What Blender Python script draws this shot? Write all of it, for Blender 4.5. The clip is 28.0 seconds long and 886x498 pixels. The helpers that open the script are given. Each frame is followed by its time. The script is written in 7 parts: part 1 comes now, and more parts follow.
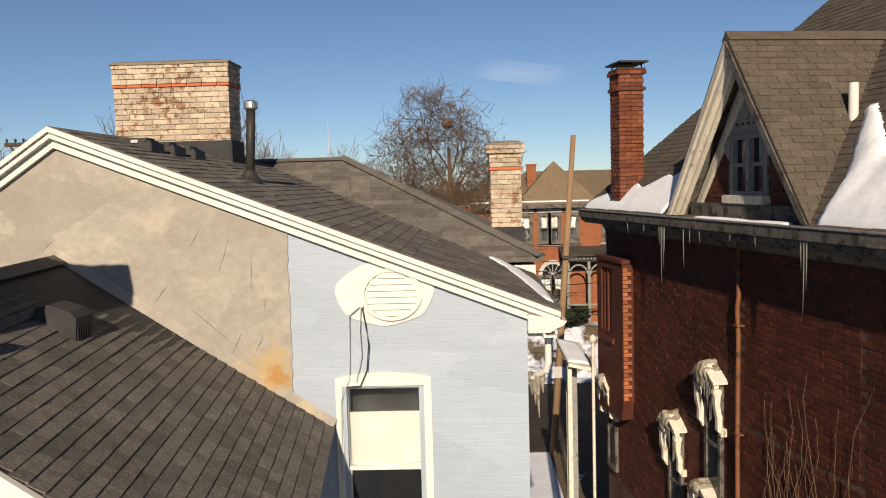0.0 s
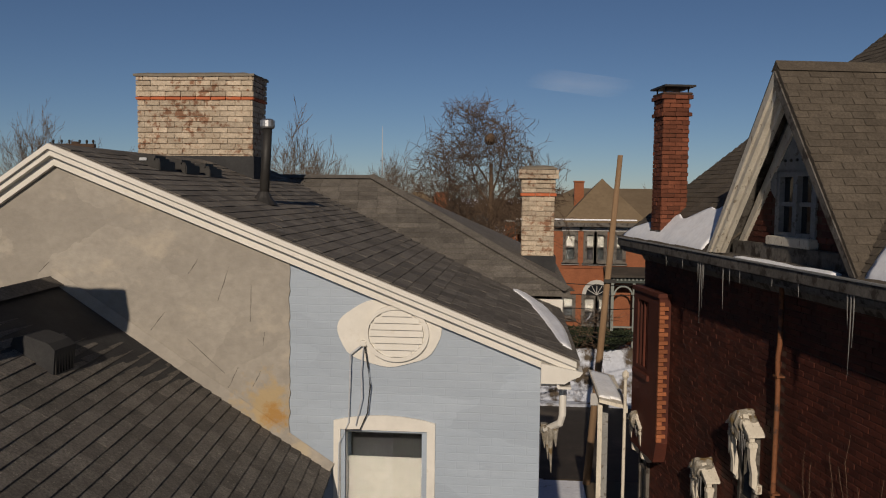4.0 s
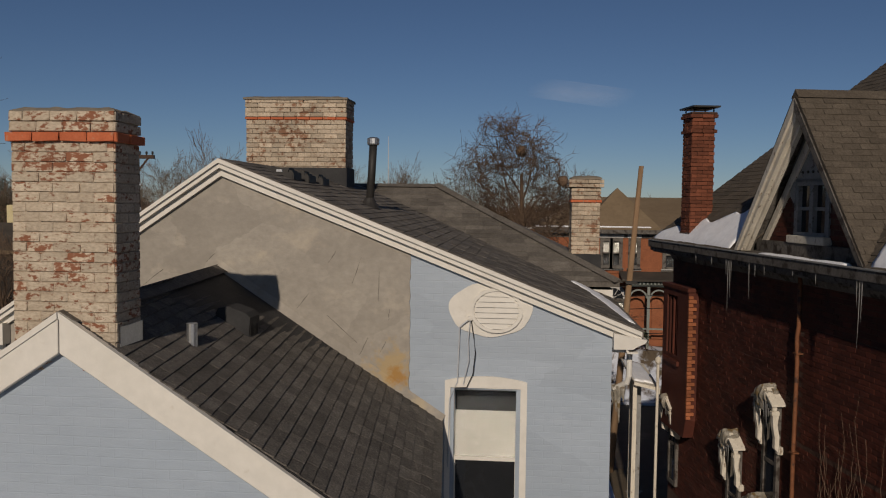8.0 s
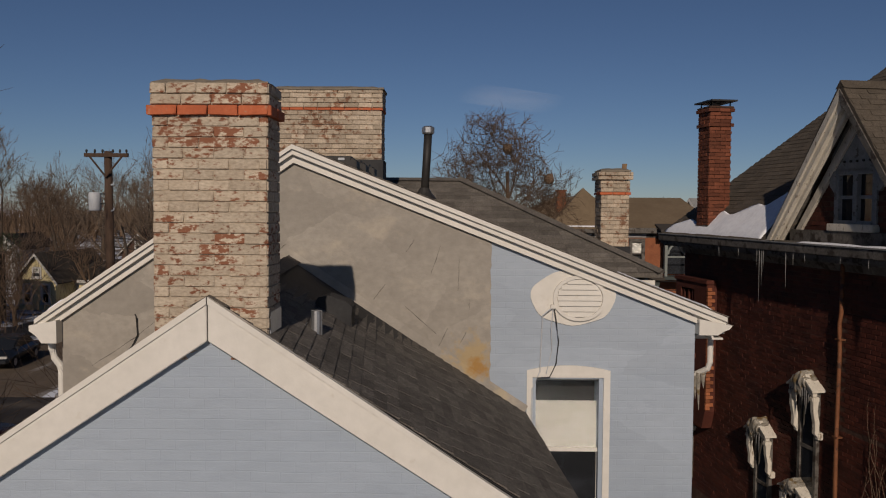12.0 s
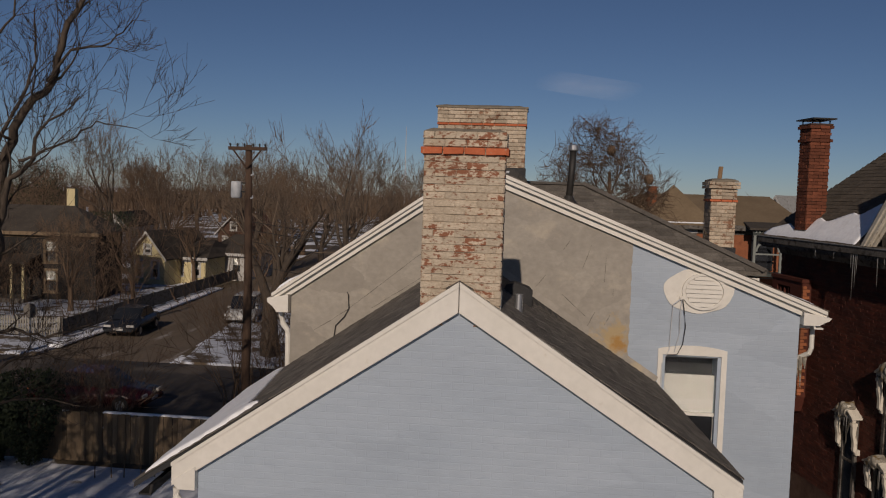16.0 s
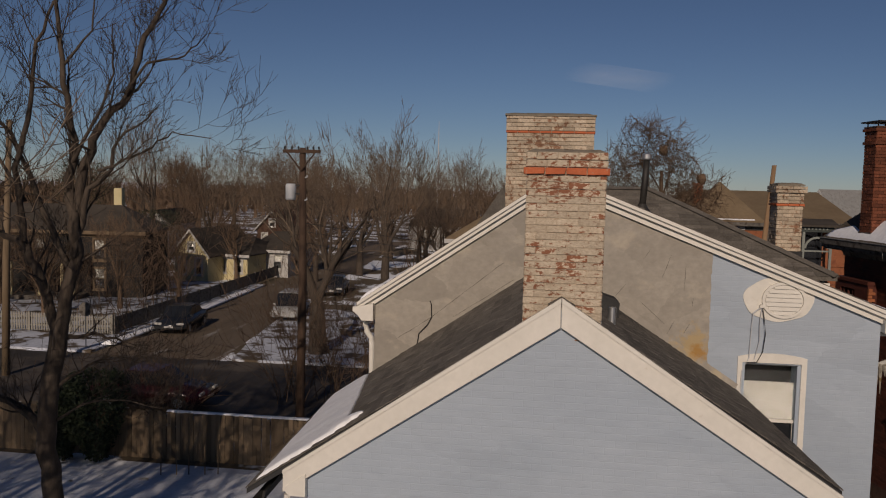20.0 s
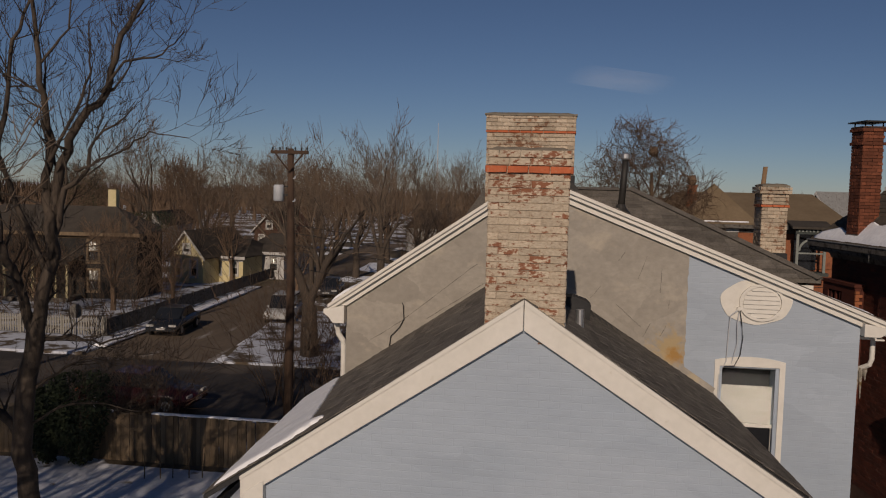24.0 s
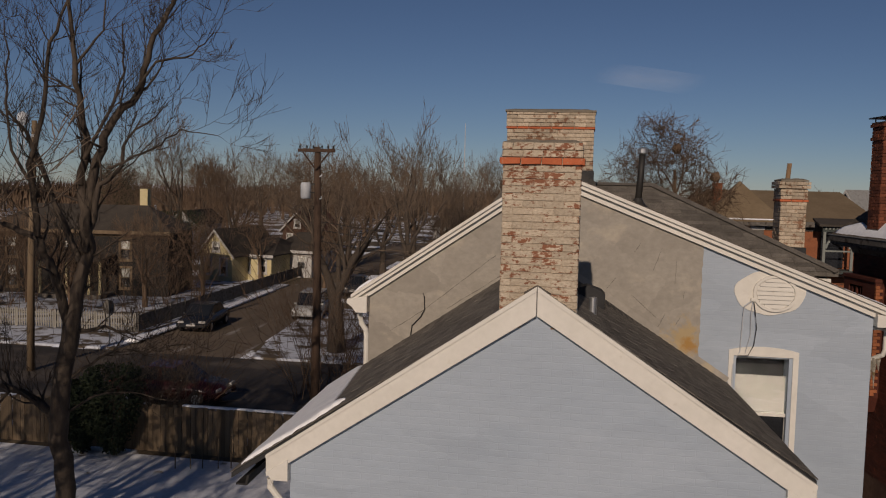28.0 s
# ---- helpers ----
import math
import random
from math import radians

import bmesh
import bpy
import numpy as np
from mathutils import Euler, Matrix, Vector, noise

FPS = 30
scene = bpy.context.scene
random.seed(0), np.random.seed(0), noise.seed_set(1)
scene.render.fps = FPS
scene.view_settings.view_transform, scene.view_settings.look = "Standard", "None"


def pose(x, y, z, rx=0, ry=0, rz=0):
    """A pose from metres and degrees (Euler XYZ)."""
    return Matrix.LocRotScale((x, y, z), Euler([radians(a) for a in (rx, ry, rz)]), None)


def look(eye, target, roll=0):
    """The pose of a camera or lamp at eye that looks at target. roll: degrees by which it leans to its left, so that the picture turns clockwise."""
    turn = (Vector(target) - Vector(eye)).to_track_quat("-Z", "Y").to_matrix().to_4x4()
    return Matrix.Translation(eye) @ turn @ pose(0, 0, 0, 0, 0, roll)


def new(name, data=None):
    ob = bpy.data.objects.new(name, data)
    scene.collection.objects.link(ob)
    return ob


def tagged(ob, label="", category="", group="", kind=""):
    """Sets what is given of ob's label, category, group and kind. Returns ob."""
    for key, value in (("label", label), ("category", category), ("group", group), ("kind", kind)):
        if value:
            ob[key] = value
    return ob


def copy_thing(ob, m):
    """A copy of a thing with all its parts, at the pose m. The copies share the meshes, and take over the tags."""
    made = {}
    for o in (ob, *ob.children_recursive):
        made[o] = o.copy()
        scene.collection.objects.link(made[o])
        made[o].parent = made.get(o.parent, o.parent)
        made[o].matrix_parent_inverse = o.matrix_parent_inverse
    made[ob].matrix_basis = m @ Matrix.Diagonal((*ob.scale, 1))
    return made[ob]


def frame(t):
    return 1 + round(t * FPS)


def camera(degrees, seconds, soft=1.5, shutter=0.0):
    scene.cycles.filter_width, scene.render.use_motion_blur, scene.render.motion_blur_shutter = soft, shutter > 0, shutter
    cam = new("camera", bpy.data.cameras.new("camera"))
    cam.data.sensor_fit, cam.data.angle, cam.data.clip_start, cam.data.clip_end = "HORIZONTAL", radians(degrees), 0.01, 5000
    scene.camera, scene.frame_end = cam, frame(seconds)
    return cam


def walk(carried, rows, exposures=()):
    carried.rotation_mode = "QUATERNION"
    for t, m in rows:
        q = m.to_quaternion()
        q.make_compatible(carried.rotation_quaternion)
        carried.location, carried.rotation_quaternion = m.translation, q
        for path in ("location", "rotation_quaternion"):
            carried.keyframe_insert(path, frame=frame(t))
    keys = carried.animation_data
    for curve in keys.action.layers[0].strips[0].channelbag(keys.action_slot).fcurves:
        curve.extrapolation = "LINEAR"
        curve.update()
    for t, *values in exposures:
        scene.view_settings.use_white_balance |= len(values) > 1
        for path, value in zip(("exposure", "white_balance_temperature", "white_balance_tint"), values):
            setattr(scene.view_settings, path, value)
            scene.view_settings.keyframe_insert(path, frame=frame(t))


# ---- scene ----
cam = camera(56.00, 28.0, soft=1.12)
PATH = [
    (0, (0.722, -0.996, 8.285), (0.6639, 0.9976, 8.1331), -1.54),
    (0.5, (0.822, -0.787, 8.346), (0.6543, 1.2002, 8.1919), -0.79),
    (1, (0.882, -0.608, 8.380), (0.7205, 1.3791, 8.2267), -0.17),
    (1.5, (0.876, -0.454, 8.406), (0.7107, 1.5335, 8.2536), 0.11),
    (2, (0.866, -0.307, 8.431), (0.7010, 1.6812, 8.2842), 0.30),
    (2.5, (0.922, -0.244, 8.437), (0.7681, 1.7453, 8.2943), 0.55),
    (3, (1.015, -0.232, 8.474), (0.8736, 1.7578, 8.3324), 0.59),
    (3.5, (1.031, -0.283, 8.514), (0.8673, 1.7060, 8.3759), 0.59),
    (5.5, (1.212, -1.444, 8.537), (1.0099, 0.5425, 8.4142), 0.77),
    (6, (1.196, -1.910, 8.506), (0.9713, 0.0738, 8.3833), 0.76),
    (6.5, (1.136, -2.172, 8.480), (0.9324, -0.1853, 8.3663), 0.79),
    (7, (1.019, -2.322, 8.447), (0.8139, -0.3350, 8.3403), 0.83),
    (7.5, (0.728, -2.394, 8.448), (0.5441, -0.4057, 8.3381), 0.82),
    (8, (0.217, -2.455, 8.467), (0.0347, -0.4666, 8.3561), 0.69),
    (8.5, (-0.293, -2.459, 8.508), (-0.4596, -0.4697, 8.3915), 0.72),
    (9, (-0.634, -2.402, 8.513), (-0.7510, -0.4091, 8.3960), 0.67),
    (9.5, (-0.896, -2.329, 8.503), (-0.9805, -0.3339, 8.3841), 0.67),
    (10, (-1.075, -2.273, 8.493), (-1.1350, -0.2774, 8.3751), 0.62),
    (10.5, (-1.200, -2.204, 8.459), (-1.2287, -0.2073, 8.3448), 0.50),
    (11, (-1.264, -2.168, 8.404), (-1.2677, -0.1711, 8.2923), 0.52),
    (11.5, (-1.333, -2.187, 8.330), (-1.3229, -0.1897, 8.2291), 0.51),
    (12, (-1.492, -2.349, 8.250), (-1.5111, -0.3512, 8.1522), 0.37),
    (12.5, (-1.656, -2.578, 8.243), (-1.7254, -0.5818, 8.1446), 0.48),
    (13, (-1.837, -2.824, 8.248), (-1.9473, -0.8291, 8.1478), 0.70),
    (13.5, (-2.026, -3.063, 8.256), (-2.1599, -1.0703, 8.1536), 0.73),
    (15.5, (-2.496, -4.585, 8.491), (-2.6871, -2.5985, 8.3573), 1.81),
    (16, (-2.586, -4.804, 8.500), (-2.7743, -2.8177, 8.3660), 1.83),
    (16.5, (-2.692, -4.940, 8.524), (-2.8685, -2.9527, 8.3849), 1.85),
    (17, (-2.805, -5.045, 8.586), (-2.9792, -3.0577, 8.4430), 1.82),
    (17.5, (-2.914, -5.097, 8.628), (-3.0839, -3.1093, 8.4845), 1.71),
    (18, (-3.031, -5.168, 8.675), (-3.2221, -3.1823, 8.5285), 1.57),
    (18.5, (-3.127, -5.169, 8.703), (-3.3171, -3.1835, 8.5562), 1.53),
    (19, (-3.218, -5.184, 8.734), (-3.4253, -3.2007, 8.5849), 1.46),
    (19.5, (-3.287, -5.217, 8.773), (-3.5478, -3.2399, 8.6207), 1.37),
    (20, (-3.305, -5.168, 8.748), (-3.5649, -3.1912, 8.5956), 1.38),
    (20.5, (-3.297, -5.042, 8.736), (-3.5181, -3.0598, 8.5847), 1.40),
    (21, (-3.299, -5.035, 8.733), (-3.5420, -3.0558, 8.5837), 1.40),
    (21.5, (-3.296, -5.047, 8.748), (-3.5644, -3.0707, 8.5986), 1.36),
    (23.5, (-3.006, -4.883, 8.699), (-3.2598, -2.9044, 8.5523), 1.42),
    (24, (-2.922, -4.888, 8.722), (-3.1842, -2.9109, 8.5750), 1.45),
    (24.5, (-2.831, -4.896, 8.726), (-3.0937, -2.9189, 8.5775), 1.42),
    (25, (-2.792, -4.939, 8.705), (-3.0618, -2.9628, 8.5575), 1.37),
    (25.5, (-2.760, -4.978, 8.683), (-3.0320, -3.0023, 8.5369), 1.44),
    (26, (-2.744, -5.024, 8.648), (-3.0307, -3.0504, 8.5032), 1.46),
    (26.5, (-2.740, -5.090, 8.614), (-3.0389, -3.1175, 8.4692), 1.50),
    (27, (-2.723, -5.118, 8.600), (-3.0207, -3.1458, 8.4555), 1.47),
    (27.5, (-2.737, -5.158, 8.608), (-3.0317, -3.1847, 8.4628), 1.47),
    (28, (-2.755, -5.234, 8.632), (-3.0821, -3.2669, 8.4835), 1.36),
]
EXPOSURES = [(0.0, 0.82, 7050, 12), (0.5, 0.52, 7000, 12), (1.0, 0.28, 6930, 12), (1.5, 0.05, 6850, 12), (2.0, -0.13, 6800, 12), (6.0, -0.16, 6680, 13), (7.0, -0.20, 6640, 13),
             (8.0, -0.40, 6580, 13), (10.0, -0.44, 6550, 15), (12.0, -0.42, 6560, 16), (17.0, -0.47, 6620, 17), (20.0, -0.48, 6820, 18), (28.0, -0.48, 6840, 18)]
walk(cam, [(t, look(eye, target, roll)) for t, eye, target, roll in PATH], EXPOSURES)

# ---- daylight: low winter sun ----
SUN_WAY = Vector((0.05, 1.0, -0.48)).normalized()
world = bpy.data.worlds.new("World")
scene.world = world
world.use_nodes = True
wn = world.node_tree.nodes
sky = wn.new("ShaderNodeTexSky")
sky.sky_type, sky.sun_disc = "NISHITA", False
sky.sun_elevation, sky.sun_rotation = radians(25.6), radians(182.0)
sky.air_density, sky.dust_density, sky.ozone_density = 0.7, 0.03, 4.6
wn["Background"].inputs[1].default_value = 0.045
world.node_tree.links.new(sky.outputs[0], wn["Background"].inputs[0])
sun = new("sun", bpy.data.lights.new("sun", "SUN"))
sun.data.energy, sun.data.angle, sun.data.color = 3.6, radians(0.53), (1.0, 0.88, 0.72)
sun.matrix_world = look((0, -40, 30), Vector((0, -40, 30)) + SUN_WAY)


# ---- materials ----
def material(name, low, high, scale=3.0, rough=0.8, bump=0.2, bump_scale=40.0, metal=0.0, spot=None, spot_scale=9.0,
             spot_at=0.6, vary=0.0, island=False, stretch=(1, 1, 1), bricks=None, spec=0.3, soft=0.08, cluster=0.0, grit=(0.5, 0.72), cells=None, peel=0.0):
    """Two-scale noise colour, optional second colour in spots, fine relief, variation from piece to piece."""
    m = bpy.data.materials.new(name)
    m.use_nodes = True
    n, l = m.node_tree.nodes, m.node_tree.links
    b = n["Principled BSDF"]
    b.inputs["Roughness"].default_value, b.inputs["Metallic"].default_value = rough, metal
    b.inputs["Specular IOR Level"].default_value = spec
    geo = n.new("ShaderNodeNewGeometry")
    mp = n.new("ShaderNodeMapping")
    mp.inputs["Scale"].default_value = stretch
    l.new(geo.outputs["Position"], mp.inputs["Vector"])

    def cloud(sc, detail=6.0):
        t = n.new("ShaderNodeTexNoise")
        t.inputs["Scale"].default_value, t.inputs["Detail"].default_value, t.inputs["Roughness"].default_value = sc, detail, 0.62
        l.new(mp.outputs[0], t.inputs["Vector"])
        return t.outputs["Fac"]

    def blend(fac, a, c, kind="MIX"):
        x = n.new("ShaderNodeMix")
        x.data_type, x.blend_type = "RGBA", kind
        if isinstance(fac, float):
            x.inputs[0].default_value = fac
        else:
            l.new(fac, x.inputs[0])
        for v, s in ((a, x.inputs[6]), (c, x.inputs[7])):
            if isinstance(v, tuple):
                s.default_value = (*v, 1)
            else:
                l.new(v, s)
        return x.outputs[2]

    def step(fac, a, c):
        r = n.new("ShaderNodeMapRange")
        r.inputs[1].default_value, r.inputs[2].default_value = a, c
        l.new(fac, r.inputs[0])
        return r.outputs[0]

    col = blend(step(cloud(scale), 0.3, 0.7), low, high)
    fine = cloud(scale * 9, 4.0)
    if cells:
        vo = n.new("ShaderNodeTexVoronoi")
        vo.inputs["Scale"].default_value = cells[0]
        wv = n.new("ShaderNodeVectorMath")
        wv.operation = "MULTIPLY_ADD"
        wv.inputs[1].default_value = (0.16, 0.16, 0.16)
        wn_ = n.new("ShaderNodeTexNoise")
        wn_.inputs["Scale"].default_value, wn_.inputs["Detail"].default_value = 6.0, 4.0
        l.new(mp.outputs[0], wn_.inputs["Vector"])
        l.new(wn_.outputs["Color"], wv.inputs[0])
        l.new(mp.outputs[0], wv.inputs[2])
        l.new(wv.outputs[0], vo.inputs["Vector"])
        sv = n.new("ShaderNodeSeparateColor")
        l.new(vo.outputs["Color"], sv.inputs[0])
        hc = n.new("ShaderNodeHueSaturation")
        rc_ = n.new("ShaderNodeMapRange")
        rc_.inputs[3].default_value, rc_.inputs[4].default_value = 1 - cells[1], 1 + cells[1]
        l.new(sv.outputs[0], rc_.inputs[0])
        l.new(rc_.outputs[0], hc.inputs["Value"])
        l.new(col, hc.inputs["Color"])
        col = hc.outputs[0]
    col = blend(step(fine, 0.35, 0.75), col, blend(grit[0], col, tuple(c * grit[1] for c in low)))
    if spot:
        fac = cloud(spot_scale, 5.0)
        if cluster:
            ad = n.new("ShaderNodeMath")
            ad.operation = "MULTIPLY_ADD"
            ad.inputs[1].default_value = cluster
            l.new(cloud(1.9, 3.0), ad.inputs[0])
            l.new(fac, ad.inputs[2])
            sb = n.new("ShaderNodeMath")
            sb.operation = "SUBTRACT"
            sb.inputs[1].default_value = cluster * 0.5
            l.new(ad.outputs[0], sb.inputs[0])
            fac = sb.outputs[0]
        if peel:
            pl = n.new("ShaderNodeMath")
            pl.operation = "MULTIPLY_ADD"
            pl.inputs[1].default_value = peel
            pw = n.new("ShaderNodeMath")
            pw.operation = "POWER"
            pw.inputs[1].default_value = 3.0
            l.new(n.new("ShaderNodeObjectInfo").outputs["Random"], pw.inputs[0])
            l.new(pw.outputs[0], pl.inputs[0])
            l.new(fac, pl.inputs[2])
            fac = pl.outputs[0]
        col = blend(step(fac, spot_at, spot_at + soft), col, spot)
    if vary:
        if island:
            src = geo.outputs["Random Per Island"]
        else:
            src = n.new("ShaderNodeObjectInfo").outputs["Random"]
        hv = n.new("ShaderNodeHueSaturation")
        r = n.new("ShaderNodeMapRange")
        r.inputs[3].default_value, r.inputs[4].default_value = 1 - vary, 1 + vary
        l.new(src, r.inputs[0])
        l.new(r.outputs[0], hv.inputs["Value"])
        l.new(col, hv.inputs["Color"])
        col = hv.outputs[0]
    l.new(col, b.inputs["Base Color"])
    height = cloud(bump_scale, 3.0)
    bp = n.new("ShaderNodeBump")
    bp.inputs["Strength"].default_value, bp.inputs["Distance"].default_value = bump, 0.01
    l.new(height, bp.inputs["Height"])
    last = bp
    if bricks:
        sep, com = n.new("ShaderNodeSeparateXYZ"), n.new("ShaderNodeCombineXYZ")
        l.new(geo.outputs["Position"], sep.inputs[0])
        l.new(sep.outputs["X"], com.inputs["X"])
        l.new(sep.outputs["Z"], com.inputs["Y"])
        t = n.new("ShaderNodeTexBrick")
        t.inputs["Scale"].default_value = 1.0
        t.inputs["Brick Width"].default_value, t.inputs["Row Height"].default_value = 0.215, 0.075
        t.inputs["Mortar Size"].default_value, t.inputs["Mortar Smooth"].default_value = 0.006, 0.7
        wob = n.new("ShaderNodeTexNoise")
        wob.inputs["Scale"].default_value = 2.5
        l.new(geo.outputs["Position"], wob.inputs["Vector"])
        add = n.new("ShaderNodeVectorMath")
        add.operation = "MULTIPLY_ADD"
        add.inputs[1].default_value = (0.02, 0.02, 0.02)
        l.new(wob.outputs["Color"], add.inputs[0])
        l.new(com.outputs[0], add.inputs[2])
        l.new(add.outputs[0], t.inputs["Vector"])
        b2 = n.new("ShaderNodeBump")
        b2.invert = True
        b2.inputs["Strength"].default_value, b2.inputs["Distance"].default_value = bricks, 0.008
        l.new(t.outputs["Fac"], b2.inputs["Height"])
        l.new(bp.outputs[0], b2.inputs["Normal"])
        last = b2
    l.new(last.outputs[0], b.inputs["Normal"])
    return m


def glass_material(name):
    m = bpy.data.materials.new(name)
    m.use_nodes = True
    b = m.node_tree.nodes["Principled BSDF"]
    b.inputs["Base Color"].default_value = (0.9, 0.94, 0.95, 1)
    b.inputs["Roughness"].default_value, b.inputs["Transmission Weight"].default_value, b.inputs["IOR"].default_value = 0.02, 1.0, 1.3
    return m


BLUE = material("blue painted brick", (0.301, 0.354, 0.416), (0.355, 0.406, 0.466), 0.8, 0.62, 0.22, 60, bricks=0.24, spot=(0.288, 0.333, 0.398), spot_scale=6.0, spot_at=0.62, soft=0.2, stretch=(0.5, 1, 1.5), cells=(1.6, 0.045), grit=(0.3, 0.8))
STUCCO = material("grey stucco", (0.285, 0.26, 0.224), (0.355, 0.325, 0.278), 1.1, 0.9, 0.35, 30, spot=(0.47, 0.41, 0.325), spot_scale=1.9, spot_at=0.57, soft=0.25, cells=(1.9, 0.10), stretch=(1, 1, 1.3))
STUCCO_DARK = material("dark stucco joint", (0.13, 0.115, 0.098), (0.18, 0.162, 0.14), 3.0, 0.95, 0.2, 30)
WHITE = material("white painted wood", (0.615, 0.59, 0.53), (0.695, 0.665, 0.605), 1.2, 0.5, 0.1, 50, spot=(0.53, 0.485, 0.41), spot_scale=7.0, spot_at=0.64, soft=0.15, grit=(0.35, 0.8))
OLDWHITE = material("weathered white wood", (0.56, 0.51, 0.42), (0.73, 0.68, 0.58), 3.0, 0.75, 0.3, 30, spot=(0.27, 0.22, 0.165), spot_scale=9.0, spot_at=0.60, soft=0.06, stretch=(2.2, 2.2, 0.7))
GREYWOOD = material("weathered grey wood", (0.085, 0.077, 0.067), (0.185, 0.168, 0.148), 2.5, 0.8, 0.4, 40, spot=(0.04, 0.031, 0.025), spot_scale=6.0, spot_at=0.53, grit=(0.7, 0.5))
PALEGREY = material("flaking pale grey paint", (0.20, 0.20, 0.195), (0.30, 0.30, 0.29), 4.0, 0.8, 0.3, 40, spot=(0.11, 0.095, 0.08), spot_scale=9.0, spot_at=0.58)
SHINGLE_REST = material("charcoal asphalt shingle rest", (0.105, 0.094, 0.082), (0.19, 0.172, 0.15), 6.0, 0.92, 0.7, 160, vary=0.24, island=True, spot=(0.26, 0.235, 0.20), spot_scale=34.0, spot_at=0.60, soft=0.12, grit=(0.85, 0.4))
SHINGLE = material("charcoal asphalt shingle", (0.105, 0.094, 0.082), (0.19, 0.172, 0.15), 6.0, 0.92, 0.7, 160, vary=0.24, spot=(0.26, 0.235, 0.20), spot_scale=34.0, spot_at=0.60, soft=0.12, grit=(0.85, 0.4))
SHINGLE_FAR = material("charcoal shingle field", (0.125, 0.111, 0.095), (0.205, 0.184, 0.158), 5.0, 0.92, 0.6, 120, vary=0.26, island=True, grit=(0.85, 0.4))
SHINGLE_BROWN = material("brown asphalt shingle", (0.086, 0.07, 0.053), (0.126, 0.104, 0.08), 4.0, 0.92, 0.6, 120, vary=0.14, island=True, grit=(0.8, 0.5))
FELT = material("black roofing felt", (0.02, 0.02, 0.022), (0.045, 0.045, 0.045), 3.0, 0.75, 0.3, 60)
CREAM_BRICK = material("worn cream painted brick", (0.42, 0.34, 0.25), (0.575, 0.49, 0.38), 6.0, 0.85, 0.8, 45, spot=(0.205, 0.084, 0.046), spot_scale=27.0, spot_at=0.565, soft=0.09, vary=0.15, cluster=0.62, grit=(0.7, 0.55), stretch=(0.6, 0.6, 1.1), peel=0.14)
CREAM_BRICK_B = material("cream painted brick", (0.42, 0.34, 0.25), (0.57, 0.475, 0.365), 4.0, 0.85, 0.7, 45, spot=(0.21, 0.11, 0.065), spot_scale=13.0, spot_at=0.535, soft=0.11, vary=0.2, cluster=0.5, grit=(0.7, 0.5))
ORANGE_BRICK = material("orange painted brick", (0.40, 0.10, 0.04), (0.50, 0.14, 0.06), 6.0, 0.8, 0.5, 45, vary=0.12, spot=(0.35, 0.2, 0.13), spot_scale=12.0, spot_at=0.62)
MORTAR = material("cream painted mortar", (0.40, 0.325, 0.245), (0.51, 0.43, 0.325), 8.0, 0.95, 0.6, 80, spot=(0.20, 0.11, 0.07), spot_scale=7.0, spot_at=0.60)
CAP = material("grey weathered mortar cap", (0.16, 0.14, 0.11), (0.26, 0.22, 0.17), 8.0, 0.95, 0.7, 50)
RED_BRICK = material("orange red brick", (0.13, 0.040, 0.020), (0.205, 0.068, 0.036), 6.0, 0.85, 0.5, 60, vary=0.35, grit=(0.7, 0.5))
# brighter copy of the brick: sunlight on the breast corner put into the colour
SUNLIT_QUOIN = material("orange brick with sunlight in its colour", (0.25, 0.082, 0.034), (0.35, 0.125, 0.055), 6.0, 0.8, 0.5, 60, vary=0.3)
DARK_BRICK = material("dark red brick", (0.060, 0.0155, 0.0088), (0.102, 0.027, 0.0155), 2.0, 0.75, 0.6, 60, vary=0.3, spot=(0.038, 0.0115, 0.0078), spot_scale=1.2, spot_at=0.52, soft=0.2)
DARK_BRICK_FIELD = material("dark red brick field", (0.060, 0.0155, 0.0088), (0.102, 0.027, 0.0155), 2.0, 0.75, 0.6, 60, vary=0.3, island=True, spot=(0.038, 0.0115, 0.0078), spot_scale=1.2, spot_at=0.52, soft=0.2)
RED_MORTAR = material("brown red mortar", (0.045, 0.021, 0.014), (0.13, 0.078, 0.056), 1.3, 0.95, 0.5, 80)
FAR_BRICK = material("far red brick", (0.235, 0.082, 0.038), (0.32, 0.118, 0.056), 2.0, 0.9, 0.3, 20, spot=(0.165, 0.056, 0.03), spot_scale=3.0, spot_at=0.56, soft=0.12, grit=(0.7, 0.6))
POLE_TAN = material("sunbleached tan pole wood", (0.20, 0.125, 0.07), (0.31, 0.20, 0.115), 4.0, 0.9, 0.4, 30, stretch=(3, 3, 0.3))
ICICLE = material("thin clear ice", (0.14, 0.135, 0.13), (0.22, 0.215, 0.205), 6.0, 0.15, 0.3, 20, spec=0.6)
SNOW = material("old snow", (0.78, 0.80, 0.84), (0.90, 0.91, 0.93), 1.5, 0.6, 0.5, 8)
ICE = material("yellowed ice", (0.20, 0.175, 0.135), (0.46, 0.43, 0.37), 7.0, 0.3, 0.7, 20, spot=(0.16, 0.11, 0.05), spot_scale=9.0, spot_at=0.53, spec=0.5, grit=(0.8, 0.45))
GROUND = material("winter grass and snow", (0.085, 0.065, 0.04), (0.13, 0.10, 0.065), 1.0, 0.95, 0.8, 12, spot=(0.74, 0.77, 0.83), spot_scale=0.16, spot_at=0.50, soft=0.03)
SNOWYARD = material("snow covered lawn", (0.40, 0.43, 0.50), (0.60, 0.63, 0.69), 0.8, 0.8, 0.8, 7, spot=(0.08, 0.06, 0.04), spot_scale=0.7, spot_at=0.49, soft=0.08)
